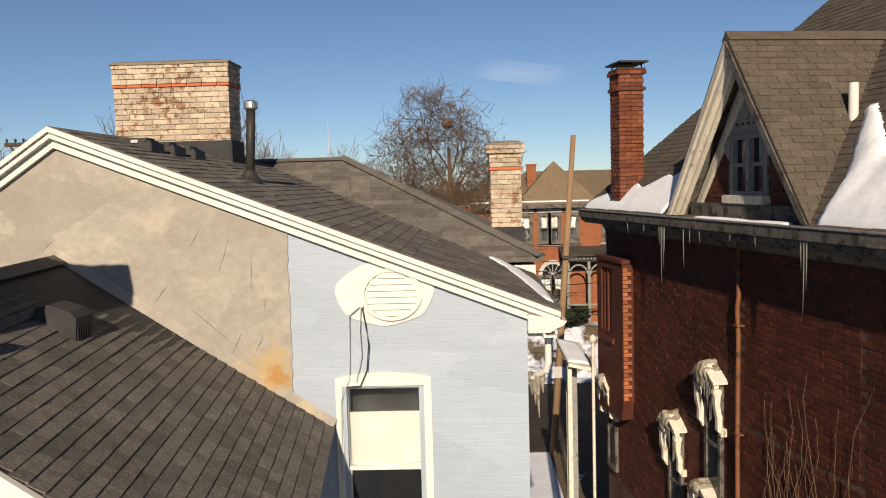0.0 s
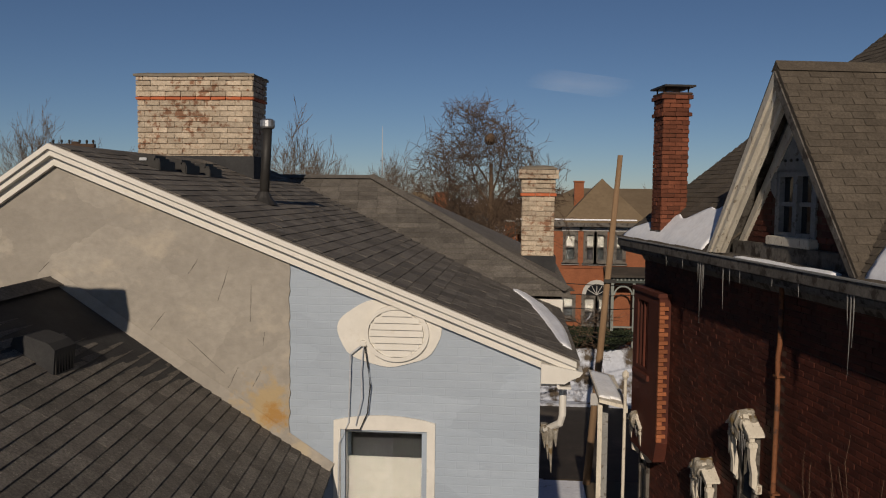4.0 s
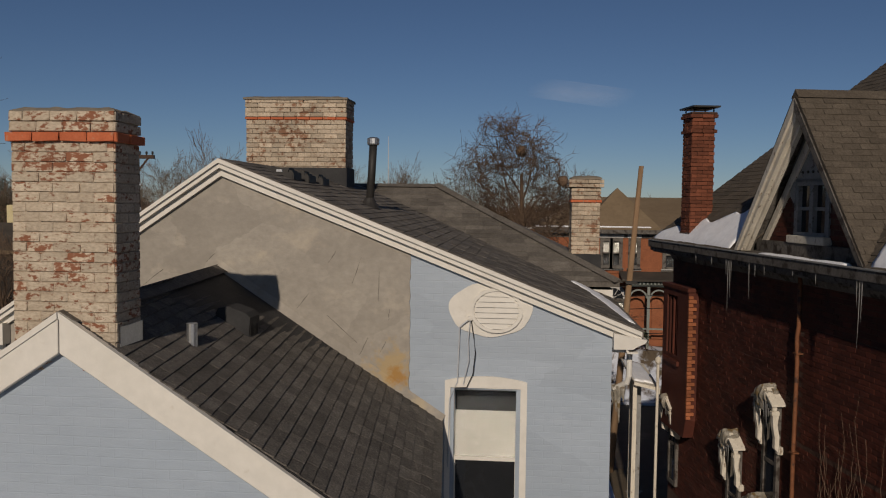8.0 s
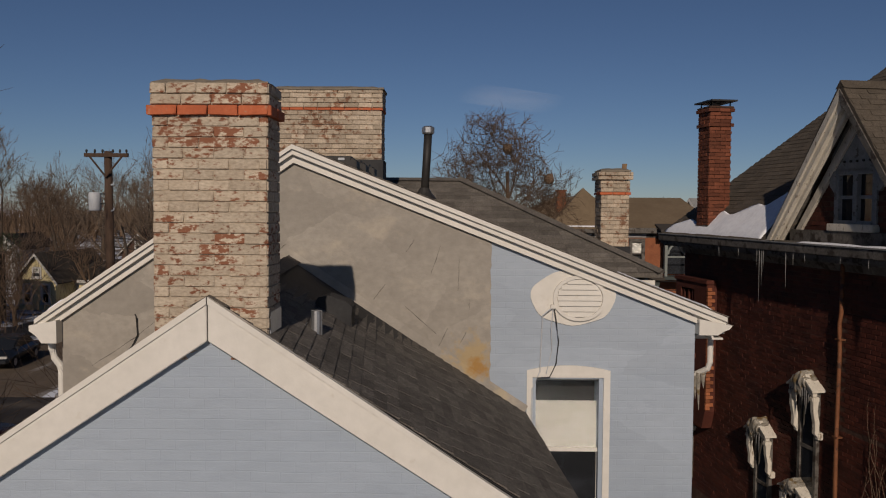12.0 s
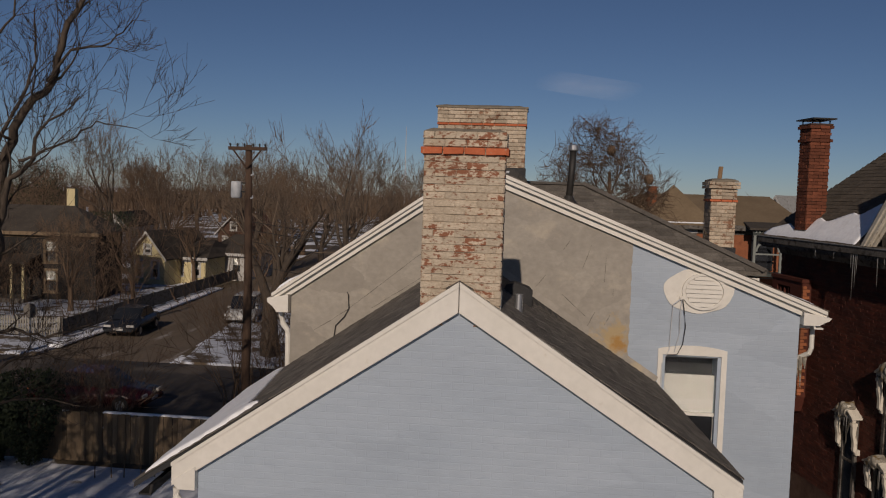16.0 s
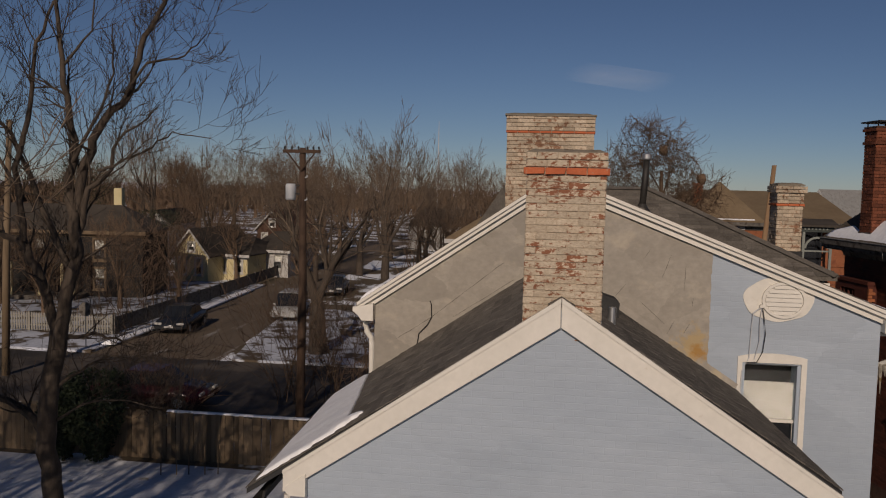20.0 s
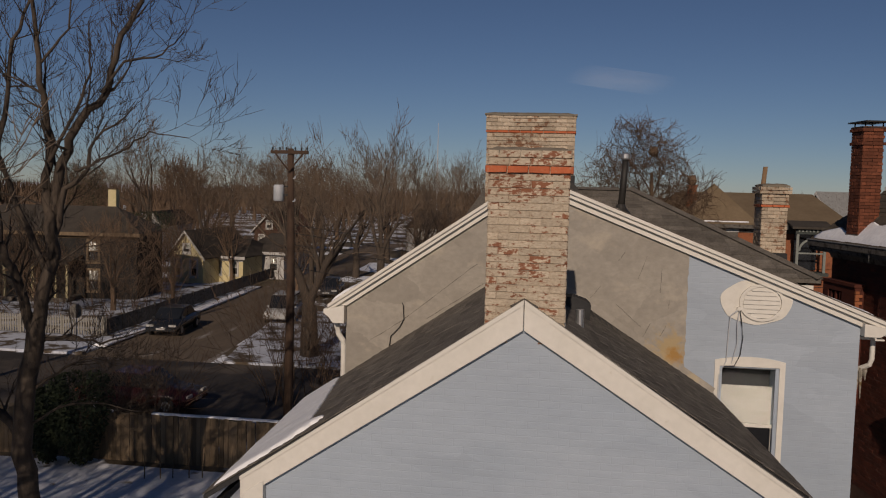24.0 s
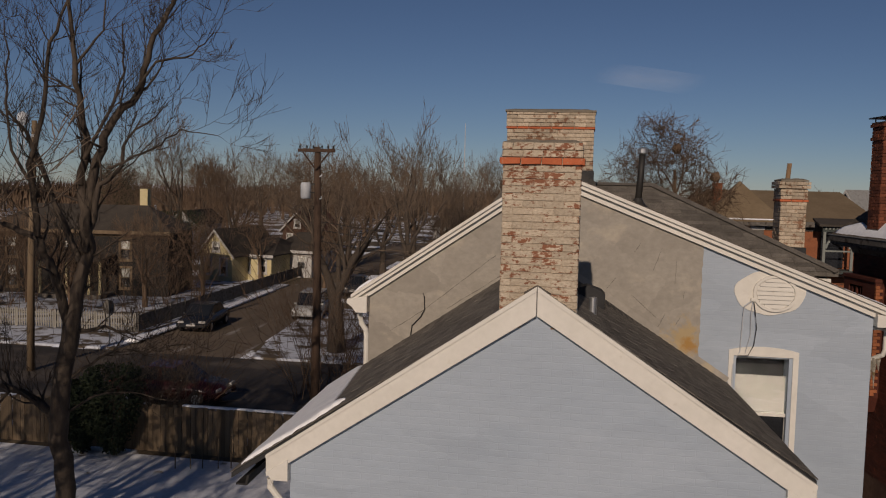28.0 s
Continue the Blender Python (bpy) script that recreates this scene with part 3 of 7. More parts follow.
def rake(p0, p1, flip):
    """Two-step crown moulding under the roof edge; p0 low end, p1 apex, both (x, z)."""
    for name, y0, y1, a, b in (("rake_moulding", 6.93, 7.1, -0.055, -0.005), ("rake_crown", 6.965, 7.1, -0.115, -0.055), ("rake_board", 7.03, 7.1, -0.205, -0.115)):
        (xa, za), (xb, zb) = p0, p1
        bm = bmesh.new()
        q = [(xa, za + a), (xb, zb + a), (xb, zb + b), (xa, za + b)]
        vs = [[bm.verts.new((x, y, z)) for x, z in q] for y in (y0, y1)]
        for i in range(4):
            bm.faces.new((vs[0][i], vs[0][(i + 1) % 4], vs[1][(i + 1) % 4], vs[1][i]))
        bm.faces.new(vs[0])
        bm.faces.new(vs[1][::-1])
        house_part(name, bm, WHITE, "white painted stepped rake moulding")


rake((1.60, main_z(1.60)), APEX, 1)
rake((-6.18, main_z(-6.18)), APEX, -1)
# eaves returns with gutter ends
house_part("eaves_return", slab([(1.29, 6.85), (1.50, 6.85), (1.56, 6.89), (1.63, 6.92), (1.66, 6.96), (1.29, 7.03)], 0.22, (), face_y(6.93)), WHITE, "white boxed eaves return")
house_part("eaves_return", slab([(-5.93, 6.70), (-6.10, 6.70), (-6.16, 6.78), (-6.24, 6.84), (-6.24, 6.90), (-5.93, 6.96)], 0.2, (), face_y(6.93)), WHITE, "white boxed eaves return")
house_part("gutter", prism([(0, 0), (0.12, 0), (0.15, 0.1), (0.13, 0.1), (0.1, 0.02), (0, 0.02)], (1.56, 13.0, 6.80), (1.56, 6.95, 6.80)), WHITE, "white metal eaves gutter")
house_part("gutter", prism([(0, 0), (0.12, 0), (0.15, 0.1), (0.13, 0.1), (0.1, 0.02), (0, 0.02)], (-6.14, 6.95, 6.80), (-6.14, 13.0, 6.80)), WHITE, "white metal eaves gutter")
house_part("eaves_soffit", box((1.288, 7.15, 6.78), (1.56, 13.0, 6.82)), WHITE)
house_part("eaves_soffit", box((-6.16, 7.15, 6.76), (-5.93, 13.0, 6.80)), WHITE)
house_part("downspout", tube([(1.50, 7.2, 6.78), (1.50, 7.2, 6.50), (1.48, 7.22, 6.42), (1.36, 7.35, 6.32), (1.31, 7.6, 6.24), (1.30, 8.0, 6.1), (1.30, 8.0, 4.0), (1.30, 8.0, 0.1)], 0.034, 10), WHITE, "white downspout with a swan neck")
house_part("downspout", tube([(-6.09, 7.16, 6.76), (-6.09, 7.16, 6.6), (-6.07, 7.17, 6.50), (-6.0, 7.18, 6.40), (-5.99, 7.18, 6.3), (-5.99, 7.18, 4.0), (-5.99, 7.18, 0.1)], 0.042, 10), WHITE, "white downspout with a swan neck")
# oval louver on its pale cement patch
pts = []
for i in range(40):
    a = 2 * math.pi * i / 40
    pts.append((-0.10 + (0.482 + 0.012 * math.sin(5 * a)) * math.cos(a), 7.245 + (0.312 + 0.008 * math.sin(7 * a)) * math.sin(a)))
house_part("cement_patch", slab(pts, 0.02, (), face_y(YM - 0.016)), WHITE, "off-white cement patch round the vent")
louver = empty("louver_vent", (-0.03, YM, 7.24))
louver.parent = house
louver.matrix_parent_inverse = house.matrix_world.inverted()
tagged(louver, "cream oval louvered gable vent")


def oval(rx, rz, cx=-0.03, cz=7.24, n=36):
    return [(cx + rx * math.cos(2 * math.pi * i / n), cz + rz * math.sin(2 * math.pi * i / n)) for i in range(n)]


bpy.context.view_layer.update()
lm = louver.matrix_world.inverted()


def louver_part(name, bm, mat):
    bmesh.ops.transform(bm, matrix=lm, verts=bm.verts)
    return part(name, bm, mat, louver)


louver_part("vent_frame", slab(oval(0.302, 0.26), 0.04, [oval(0.262, 0.222)], face_y(YM - 0.05)), WHITE)
louver_part("vent_back", slab(oval(0.265, 0.225), 0.01, (), face_y(YM - 0.02)), WHITE)
for i in range(7):
    z = 7.24 - 0.186 + i * 0.062
    w = 0.25 * math.sqrt(max(0.05, 1 - ((z - 7.24) / 0.224) ** 2))
    louver_part("slat", box((-0.03 - w, -0.006, -0.0275), (-0.03 + w, 0.006, 0.0275), m=pose(0, YM - 0.032, z, -5)), WHITE)

# sash window with a blind
win = empty("window_sash", (-0.15, YM, 5.3))
win.parent = house
win.matrix_parent_inverse = house.matrix_world.inverted()
tagged(win, "white painted sash window with a half drawn cream blind")
bpy.context.view_layer.update()
wm = win.matrix_world.inverted()


def win_part(name, bm, mat, label=""):
    bmesh.ops.transform(bm, matrix=wm, verts=bm.verts)
    return part(name, bm, mat, win, label)


x0, z0, x1, z1 = WIN
win_part("surround", slab(arch(x0 - 0.105, z0, x1 + 0.125, z1 + 0.16, 0.06), 0.03, [rect(x0 - 0.04, z0 + 0.02, x1 + 0.05, z1 + 0.02)], face_y(YM - 0.024)), WHITE, "pale arched plaster surround")
x0, x1, z1 = x0 - 0.04, x1 + 0.05, z1 + 0.02
win_part("frame", slab(rect(x0, z0, x1, z1), 0.1, [rect(x0 + 0.022, z0 + 0.03, x1 - 0.022, z1 - 0.025)], face_y(YM + 0.02)), WHITE)
zm = 5.455
win_part("upper_sash", slab(rect(x0 + 0.022, zm, x1 - 0.022, z1 - 0.025), 0.035, [rect(x0 + 0.045, zm + 0.045, x1 - 0.045, z1 - 0.045)], face_y(YM + 0.06)), WHITE)
win_part("lower_sash", slab(rect(x0 + 0.022, z0 + 0.03, x1 - 0.022, zm + 0.03), 0.035, [rect(x0 + 0.055, z0 + 0.1, x1 - 0.055, zm - 0.01)], face_y(YM + 0.10)), WHITE)
win_part("pane", box((x0 + 0.04, YM + 0.075, zm + 0.03), (x1 - 0.04, YM + 0.08, z1 - 0.04)), GLASS).visible_shadow = False
win_part("pane", box((x0 + 0.06, YM + 0.115, z0 + 0.06), (x1 - 0.06, YM + 0.12, zm)), DARKGLASS)
win_part("blind", box((x0 + 0.03, YM + 0.14, zm - 0.02), (x1 - 0.03, YM + 0.15, z1 - 0.30)), BLIND, "cream roller blind")
# black board in place of the unlit room behind the sash
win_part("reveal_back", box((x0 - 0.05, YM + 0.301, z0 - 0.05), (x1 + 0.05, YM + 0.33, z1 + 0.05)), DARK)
# cables from the vent down over the window
house_part("cable", tube([(-0.33, 7.05, 7.14), (-0.45, 7.03, 7.05), (-0.455, 7.06, 6.85), (-0.47, 7.06, 6.4), (-0.56, 7.06, 6.2), (-0.57, 7.06, 5.4)], 0.008, 5), PAINTED_METAL, "thin grey cable stapled to the wall")
house_part("cable", tube([(-0.32, 7.05, 7.13), (-0.29, 7.04, 6.95), (-0.265, 7.04, 6.75), (-0.29, 7.04, 6.5), (-0.36, 7.05, 6.34), (-0.5, 7.05, 6.33)], 0.007, 5), BLACK_METAL, "slack black cable loop")
house_part("cable", tube([(-0.33, 7.05, 7.13), (-0.35, 7.04, 6.9), (-0.34, 7.04, 6.65), (-0.40, 7.05, 6.38)], 0.006, 5), PAINTED_METAL)
house_part("cable_bracket", box((-0.36, 7.03, 7.12), (-0.30, 7.085, 7.17), 0.008), WHITE)
# cracks and a hanging wire on the stucco, flashing along the wing roof
house_part("cable", tube([(-5.09, 7.07, 7.02), (-5.07, 7.06, 6.98), (-5.06, 7.06, 6.78), (-5.12, 7.06, 6.66), (-5.25, 7.06, 6.52), (-5.28, 7.06, 6.3)], 0.009, 5), BLACK_METAL, "black wire hanging on the stucco")
rng = random.Random(17)
SCORES = (((-1.91, 7.89), (-2.02, 7.72)), ((-1.61, 7.83), (-1.74, 7.42)), ((-1.4, 7.67), (-1.41, 7.23)), ((-2.23, 7.38), (-2.4, 7.17)), ((-1.52, 6.88), (-1.65, 6.63)),
          ((-3.36, 7.84), (-3.49, 7.71)), ((-2.02, 7.14), (-1.56, 6.74)), ((-1.27, 7.22), (-1.29, 7.06)), ((-1.31, 6.85), (-1.4, 6.67)),
          ((-5.6, 6.42), (-5.1, 6.75), (-4.42, 7.30), (-3.9, 7.72)), ((-4.73, 6.80), (-4.3, 7.08), (-3.73, 7.47)), ((-2.4, 7.17), (-1.9, 6.78), (-1.5, 6.5)))
for pts in SCORES:
    p3 = []
    for (xa, za), (xb, zb) in zip(pts, pts[1:]):
        for i in range(5):
            f = i / 5
            p3.append((xa + (xb - xa) * f + rng.uniform(-0.005, 0.005), YM - 0.0185, za + (zb - za) * f + rng.uniform(-0.005, 0.005)))
    house_part("crack", tube(p3, [0.0016 + 0.0012 * (i % 3) for i in range(len(p3))], 4), STUCCO_DARK)
# vent stack and small roof vents
pipe = tagged(empty("vent_pipe", (-1.86, 8.95, main_z(-1.86))), "tall black flue pipe with a shiny metal cap on the roof", "vent pipe")
part("pipe", tube([(0, 0, -0.05), (0.03, 0, 0.45), (0.05, 0, 0.86)], 0.055, 14), BLACK_METAL, pipe, smooth=True)
part("cap", tube([(0.05, 0, 0.84), (0.05, 0, 0.86), (0.05, 0, 0.93), (0.05, 0, 0.95)], [0.07, 0.085, 0.085, 0.05], 16), METAL, pipe, "shiny metal rain cap")
part("flashing", tube([(0, 0, -0.03), (0, 0, 0.05), (0.005, 0, 0.12)], [0.17, 0.1, 0.06], 14), BLACK_METAL, pipe)
for k, y in enumerate((8.2, 8.75, 9.3)):
    x = -2.92 + 0.06 * k
    v = tagged(empty("roof_vent", (x, y, main_z(x))), "low black louvered roof vent box", "roof vent", group="roof vents beside the chimney")
    part("hood", box((-0.2, -0.16, -0.06), (0.2, 0.16, 0.075), 0.03), BLACK_METAL, v)
    part("lip", box((-0.24, -0.2, -0.09), (0.25, 0.2, 0.02), 0.01), BLACK_METAL, v)
    part("grille", box((0.19, -0.13, -0.02), (0.215, 0.13, 0.045), 0.005), BLACK_METAL, v)
    part("tab", box((0.02, -0.19, 0.0), (0.10, -0.165, 0.05), 0.004), PAINTED_METAL, v, "small silver metal tab")

# ---- chimneys ----
rng = random.Random(21)
CREAM = [brick_mesh(f"cream_brick", CREAM_BRICK, rng) for _ in range(4)]
ORANGE = [brick_mesh("orange_brick", ORANGE_BRICK, rng) for _ in range(2)]
REDB = [brick_mesh("red_brick", RED_BRICK, rng) for _ in range(3)]
DARKB = [brick_mesh("dark_brick", DARK_BRICK, rng) for _ in range(3)]
QUOINB = [brick_mesh("quoin_brick", SUNLIT_QUOIN, rng) for _ in range(2)]


def crown(thing, x0, x1, y0, y1, z, mat):
    """Rough mortar cap."""
    bm = bmesh.new()
    bmesh.ops.create_grid(bm, x_segments=10, y_segments=6, size=0.5, matrix=Matrix.LocRotScale(((x0 + x1) / 2, (y0 + y1) / 2, z), None, (x1 - x0, y1 - y0, 1)))
    for v in bm.verts:
        edge_ = min(v.co.x - x0, x1 - v.co.x, v.co.y - y0, y1 - v.co.y)
        v.co.z += (0.0 if edge_ < 0.01 else 0.03) + rng.uniform(-0.006, 0.01)
    r = bmesh.ops.extrude_face_region(bm, geom=bm.faces[:])
    bmesh.ops.translate(bm, verts=[v for v in r["geom"] if isinstance(v, bmesh.types.BMVert)], vec=(0, 0, -0.03))
    return part("mortar_cap", bm, mat, thing)


# small front chimney on the rear wing
CH = (-3.585, -2.785, 3.5, 3.9)
fc = tagged(empty("chimney", (0, 0, 0)), "cream painted brick chimney with flaking paint and an orange band", "chimney")
x0, x1, y0, y1 = CH
part("core", box((x0 + 0.004, y0 + 0.004, 6.9), (x1 - 0.004, y1 - 0.004, 9.09)), MORTAR, fc, "pale mortar joints")
h = 0.075
n = 24
brick_stack(fc, x0, x1, y0, y1, n, 8.885 - n * h, h, 0.213, CREAM, rng, faces="frl", joint=0.004)
brick_stack(fc, x0, x1, y0, y1, 1, 8.885, 0.074, 0.213, ORANGE, rng, 0.035, faces="frl")
brick_stack(fc, x0, x1, y0, y1, 2, 8.959, 0.078, 0.213, CREAM, rng, 0.012, faces="frl")
crown(fc, x0 - 0.01, x1 + 0.01, y0 - 0.01, y1 + 0.01, 9.115, CAP)
part("flashing", box((x1 - 0.01, y0 + 0.05, 7.0), (x1 + 0.012, y1 + 0.02, 7.50)), METAL, fc, "dull metal flashing")

# large chimney on the main ridge
mc = tagged(empty("chimney"), "wide cream painted brick chimney with an orange band and felt base", "chimney")
x0, x1, y0, y1 = -4.235, -2.60, 10.82, 11.42
part("core", box((x0 + 0.012, y0 + 0.012, 8.0), (x1 - 0.012, y1 - 0.012, 10.11)), MORTAR, mc, "pale mortar joints")
CREAMB = [brick_mesh("cream_brick", CREAM_BRICK_B, rng) for _ in range(4)]
n = 18
brick_stack(mc, x0, x1, y0, y1, n, 9.775 - n * h, h, 0.215, CREAMB, rng, faces="fr")
brick_stack(mc, x0, x1, y0, y1, 1, 9.775, 0.045, 0.215, ORANGE, rng, 0.02, faces="fr")
brick_stack(mc, x0, x1, y0, y1, 4, 9.82, 0.074, 0.215, CREAMB, rng, 0.015, faces="fr")
crown(mc, x0 - 0.04, x1 + 0.04, y0 - 0.04, y1 + 0.04, 10.125, CAP)
part("felt_wrap", box((x0 + 0.40, y0 - 0.03, 7.9), (x1 + 0.03, y1 + 0.03, 9.01), 0.01), FELT, mc, "black roofing felt wrapped round the base")

# narrow chimney on the hip slope
sc = tagged(empty("chimney"), "narrow cream painted brick chimney with corbelled top and black base", "chimney")
x0, x1, y0, y1 = 1.12, 1.605, 12.2, 12.8
part("core", box((x0 + 0.012, y0 + 0.012, 6.9), (x1 - 0.012, y1 - 0.012, 8.9)), MORTAR, sc, "pale mortar joints")
n = 14
brick_stack(sc, x0, x1, y0, y1, n, 8.50 - n * h, h, 0.215, CREAMB, rng, faces="fl")
brick_stack(sc, x0, x1, y0, y1, 1, 8.50, 0.05, 0.215, ORANGE, rng, 0.025, faces="fl")
brick_stack(sc, x0, x1, y0, y1, 3, 8.55, 0.07, 0.215, CREAMB, rng, 0.01, faces="fl")
brick_stack(sc, x0, x1, y0, y1, 2, 8.76, 0.07, 0.215, CREAMB, rng, 0.055, faces="fl")
crown(sc, x0 - 0.02, x1 + 0.02, y0 - 0.02, y1 + 0.02, 8.93, CAP)
part("felt_wrap", box((x0 - 0.03, y0 - 0.03, 6.8), (x1 + 0.03, y1 + 0.03, 7.60), 0.01), FELT, sc, "black felt wrapped base")

# ---- rear wing ----
wing = tagged(empty("house_wing"), "rear wing with pale blue painted gable and charcoal shingle roof", "house wing")
WY = 3.40
F = {"r": (-3.19, WY, 7.59), "R": (-0.34, WY, 5.775), "L": (-6.56, WY, 5.36)}
B = {"r": (-3.33, 7.08, 7.67), "R": (-0.65, 7.08, 5.92), "L": (-6.6, 7.08, 5.45)}
part("gable_wall", slab([(-5.88, 0), (-0.62, 0), (-0.62, 5.82), (F["r"][0], 7.49), (-5.88, 5.70)], 0.25, (), face_y(WY + 0.09)), BLUE, wing, "pale blue painted brick gable")
part("side_wall", quad_slab([(-0.62, WY + 0.34, 5.8), (-0.87, WY + 0.34, 5.8), (-1.12, 7.08, 5.8), (-0.87, 7.08, 5.8)], 5.8), BLUE, wing)
part("side_wall", quad_slab([(-5.88, WY + 0.34, 5.65), (-5.63, WY + 0.34, 5.65), (-5.68, 7.08, 5.65), (-5.93, 7.08, 5.65)], 5.65), BLUE, wing)
FD = {k: (x, y + 0.05, z) for k, (x, y, z) in F.items()}
part("roof_deck", quad_slab([FD["r"], FD["R"], B["R"], B["r"]], 0.06), FELT, wing)
part("roof_deck", quad_slab([FD["r"], B["r"], B["L"], FD["L"]], 0.06), FELT, wing)


def wing_left(x, y):
    """Height of the left slope, a slightly twisted plane."""
    f = (y - WY) / (7.08 - WY)
    xl, xr = (F["L"][0] + (B["L"][0] - F["L"][0]) * f, F["r"][0] + (B["r"][0] - F["r"][0]) * f)
    zl, zr = (F["L"][2] + (B["L"][2] - F["L"][2]) * f, F["r"][2] + (B["r"][2] - F["r"][2]) * f)
    return zl + 0.007 + (zr - zl) * (x - xl) / (xr - xl)


def barge(pa, pb, name):
    """Flat white barge board under the roof edge, from the apex pa to the foot pb."""
    bm = bmesh.new()
    d = 0.30
    (xa, _, za), (xb, _, zb) = pa, pb
    q = [(xa, za - 0.02), (xb, zb - 0.055), (xb, zb - d * 0.95), (xa, za - d)]
    vs = [[bm.verts.new((x, y, z)) for x, z in q] for y in (WY + 0.015, WY + 0.09)]
    for i in range(4):
        bm.faces.new((vs[0][i], vs[0][(i + 1) % 4], vs[1][(i + 1) % 4], vs[1][i]))
    bm.faces.new(vs[0])
    bm.faces.new(vs[1][::-1])
    bmesh.ops.bevel(bm, geom=bm.edges[:], offset=0.006, segments=1, affect="EDGES")
    part(name, bm, WHITE, wing, "wide white barge board")
    bm = bmesh.new()
    q = [(xa, za + 0.012), (xb, zb - 0.03), (xb, zb - 0.07), (xa, za - 0.04)]
    vs = [[bm.verts.new((x, y, z)) for x, z in q] for y in (WY + 0.002, WY + 0.06)]
    for i in range(4):
        bm.faces.new((vs[0][i], vs[0][(i + 1) % 4], vs[1][(i + 1) % 4], vs[1][i]))
    bm.faces.new(vs[0])
    bm.faces.new(vs[1][::-1])
    part("edge_strip", bm, WHITE, wing, "white drip edge")


barge((F["r"][0] + 0.004, 0, 7.61), F["R"], "barge_board")
barge((F["r"][0] - 0.004, 0, 7.61), (-6.14, 0, 5.64), "barge_board")
part("eaves_return", slab([(-0.62, 5.50), (-0.48, 5.50), (-0.44, 5.58), (-0.62, 5.68)], 0.09, (), face_y(WY + 0.01)), WHITE, wing, "white boxed return")
part("eaves_return", slab([(-5.88, 5.33), (-6.06, 5.33), (-6.10, 5.37), (-6.14, 5.41), (-5.88, 5.58)], 0.12, (), face_y(WY)), WHITE, wing, "white boxed return")
part("gutter", prism([(0, 0), (0.13, 0), (0.16, 0.12), (0.13, 0.12), (0.11, 0.02), (0, 0.02)], (-6.48, WY - 0.01, 5.25), (-6.52, 7.0, 5.33)), BLACK_METAL, wing, "dark gutter")
part("downspout", tube([(-6.10, WY + 0.06, 5.33), (-6.10, WY + 0.06, 5.23), (-5.97, WY + 0.06, 5.08), (-5.94, WY + 0.06, 4.93), (-5.94, WY + 0.06, 0.1)], 0.04, 10), WHITE, wing)

# shingle tabs on the two wing slopes
tabs = [tab_mesh("shingle_tab", SHINGLE, s) for s in (0.0, 0.02, -0.03)]
rng = random.Random(31)
m = roof_frame((F["R"][0], F["R"][1] + 0.05, F["R"][2] + 0.004), Vector(B["R"]) - Vector(F["R"]), Vector(F["r"]) - Vector(F["R"]))
mi = m.inverted()
poly = [tuple((mi @ Vector(p))[:2]) for p in (Vector(F["R"]) + Vector((0, 0.05, 0)), B["R"], B["r"], Vector(F["r"]) + Vector((0, 0.05, 0)))]
slope = part("shingle_slope", quad_slab([FD["r"], FD["R"], B["R"], B["r"]], 0.012), FELT, wing)
slope.location.z = 0.006
cells_ = list(shingle_rows(poly, 0.112, 0.25, rng, 0.005))
cells_.sort(key=lambda c: c[0])
for a, b, w, hh in cells_[:300]:
    ob = new("shingle", tabs[rng.randrange(3)])
    ob.parent = slope
    ob.matrix_basis = m @ Matrix.LocRotScale((a, b - 0.008, 0.004), Euler((0, 0, rng.uniform(-0.008, 0.008))), (w, hh + 0.008, rng.uniform(0.011, 0.017)))
vs, fs = [], []
for a, b, w, hh in cells_[300:]:
    q, t = len(vs), rng.uniform(0.011, 0.017)
    for p in ((a, b - 0.008, 0.004), (a + w, b - 0.008, 0.004), (a + w, b + hh, 0.004), (a, b + hh, 0.004), (a, b - 0.008, 0.004 + t), (a + w, b - 0.008, 0.004 + t), (a + w, b + hh, 0.004 + t * 0.25), (a, b + hh, 0.004 + t * 0.25)):
        vs.append(m @ Vector(p))
    fs += [tuple(q + k for k in f) for f in ((4, 5, 6, 7), (0, 1, 5, 4), (1, 2, 6, 5), (3, 0, 4, 7))]
tagged(raw("shingles", vs, fs, SHINGLE_REST, slope), kind="stuff")
m = roof_frame((F["L"][0], F["L"][1] + 0.05, F["L"][2] + 0.006), Vector(B["L"]) - Vector(F["L"]), Vector(F["r"]) - Vector(F["L"]))
mi = m.inverted()
poly = [tuple((mi @ Vector(p))[:2]) for p in (Vector(F["L"]) + Vector((0, 0.05, 0)), B["L"], B["r"], Vector(F["r"]) + Vector((0, 0.05, 0)))]
shingle_field("shingles", m, poly, 0.145, 0.31, SHINGLE_FAR, wing, 14, z_of=wing_left)
part("ridge_cap", prism([(-0.14, -0.06), (0, 0.02), (0.14, -0.06), (0, -0.02)], (F["r"][0], WY + 0.03, F["r"][2] + 0.02), (B["r"][0], 7.08, B["r"][2] + 0.02)), SHINGLE_FAR, wing)
# cement fillet where the roof meets the gable wall
part("flashing_fillet", prism([(-0.05, -0.01), (0.05, -0.01), (0.05, 0.03), (0.0, 0.09)], (B["R"][0], 7.06, B["R"][2] + 0.01), (B["r"][0], 7.06, B["r"][2] + 0.01)), STUCCO, wing, "crumbling cement fillet")


def wing_z(x, y):
    f = (y - WY) / (7.08 - WY)
    xr, xR = F["r"][0] + (B["r"][0] - F["r"][0]) * f, F["R"][0] + (B["R"][0] - F["R"][0]) * f
    zr, zR = F["r"][2] + (B["r"][2] - F["r"][2]) * f, F["R"][2] + (B["R"][2] - F["R"][2]) * f
    return zr + (zR - zr) * (x - xr) / (xR - xr)


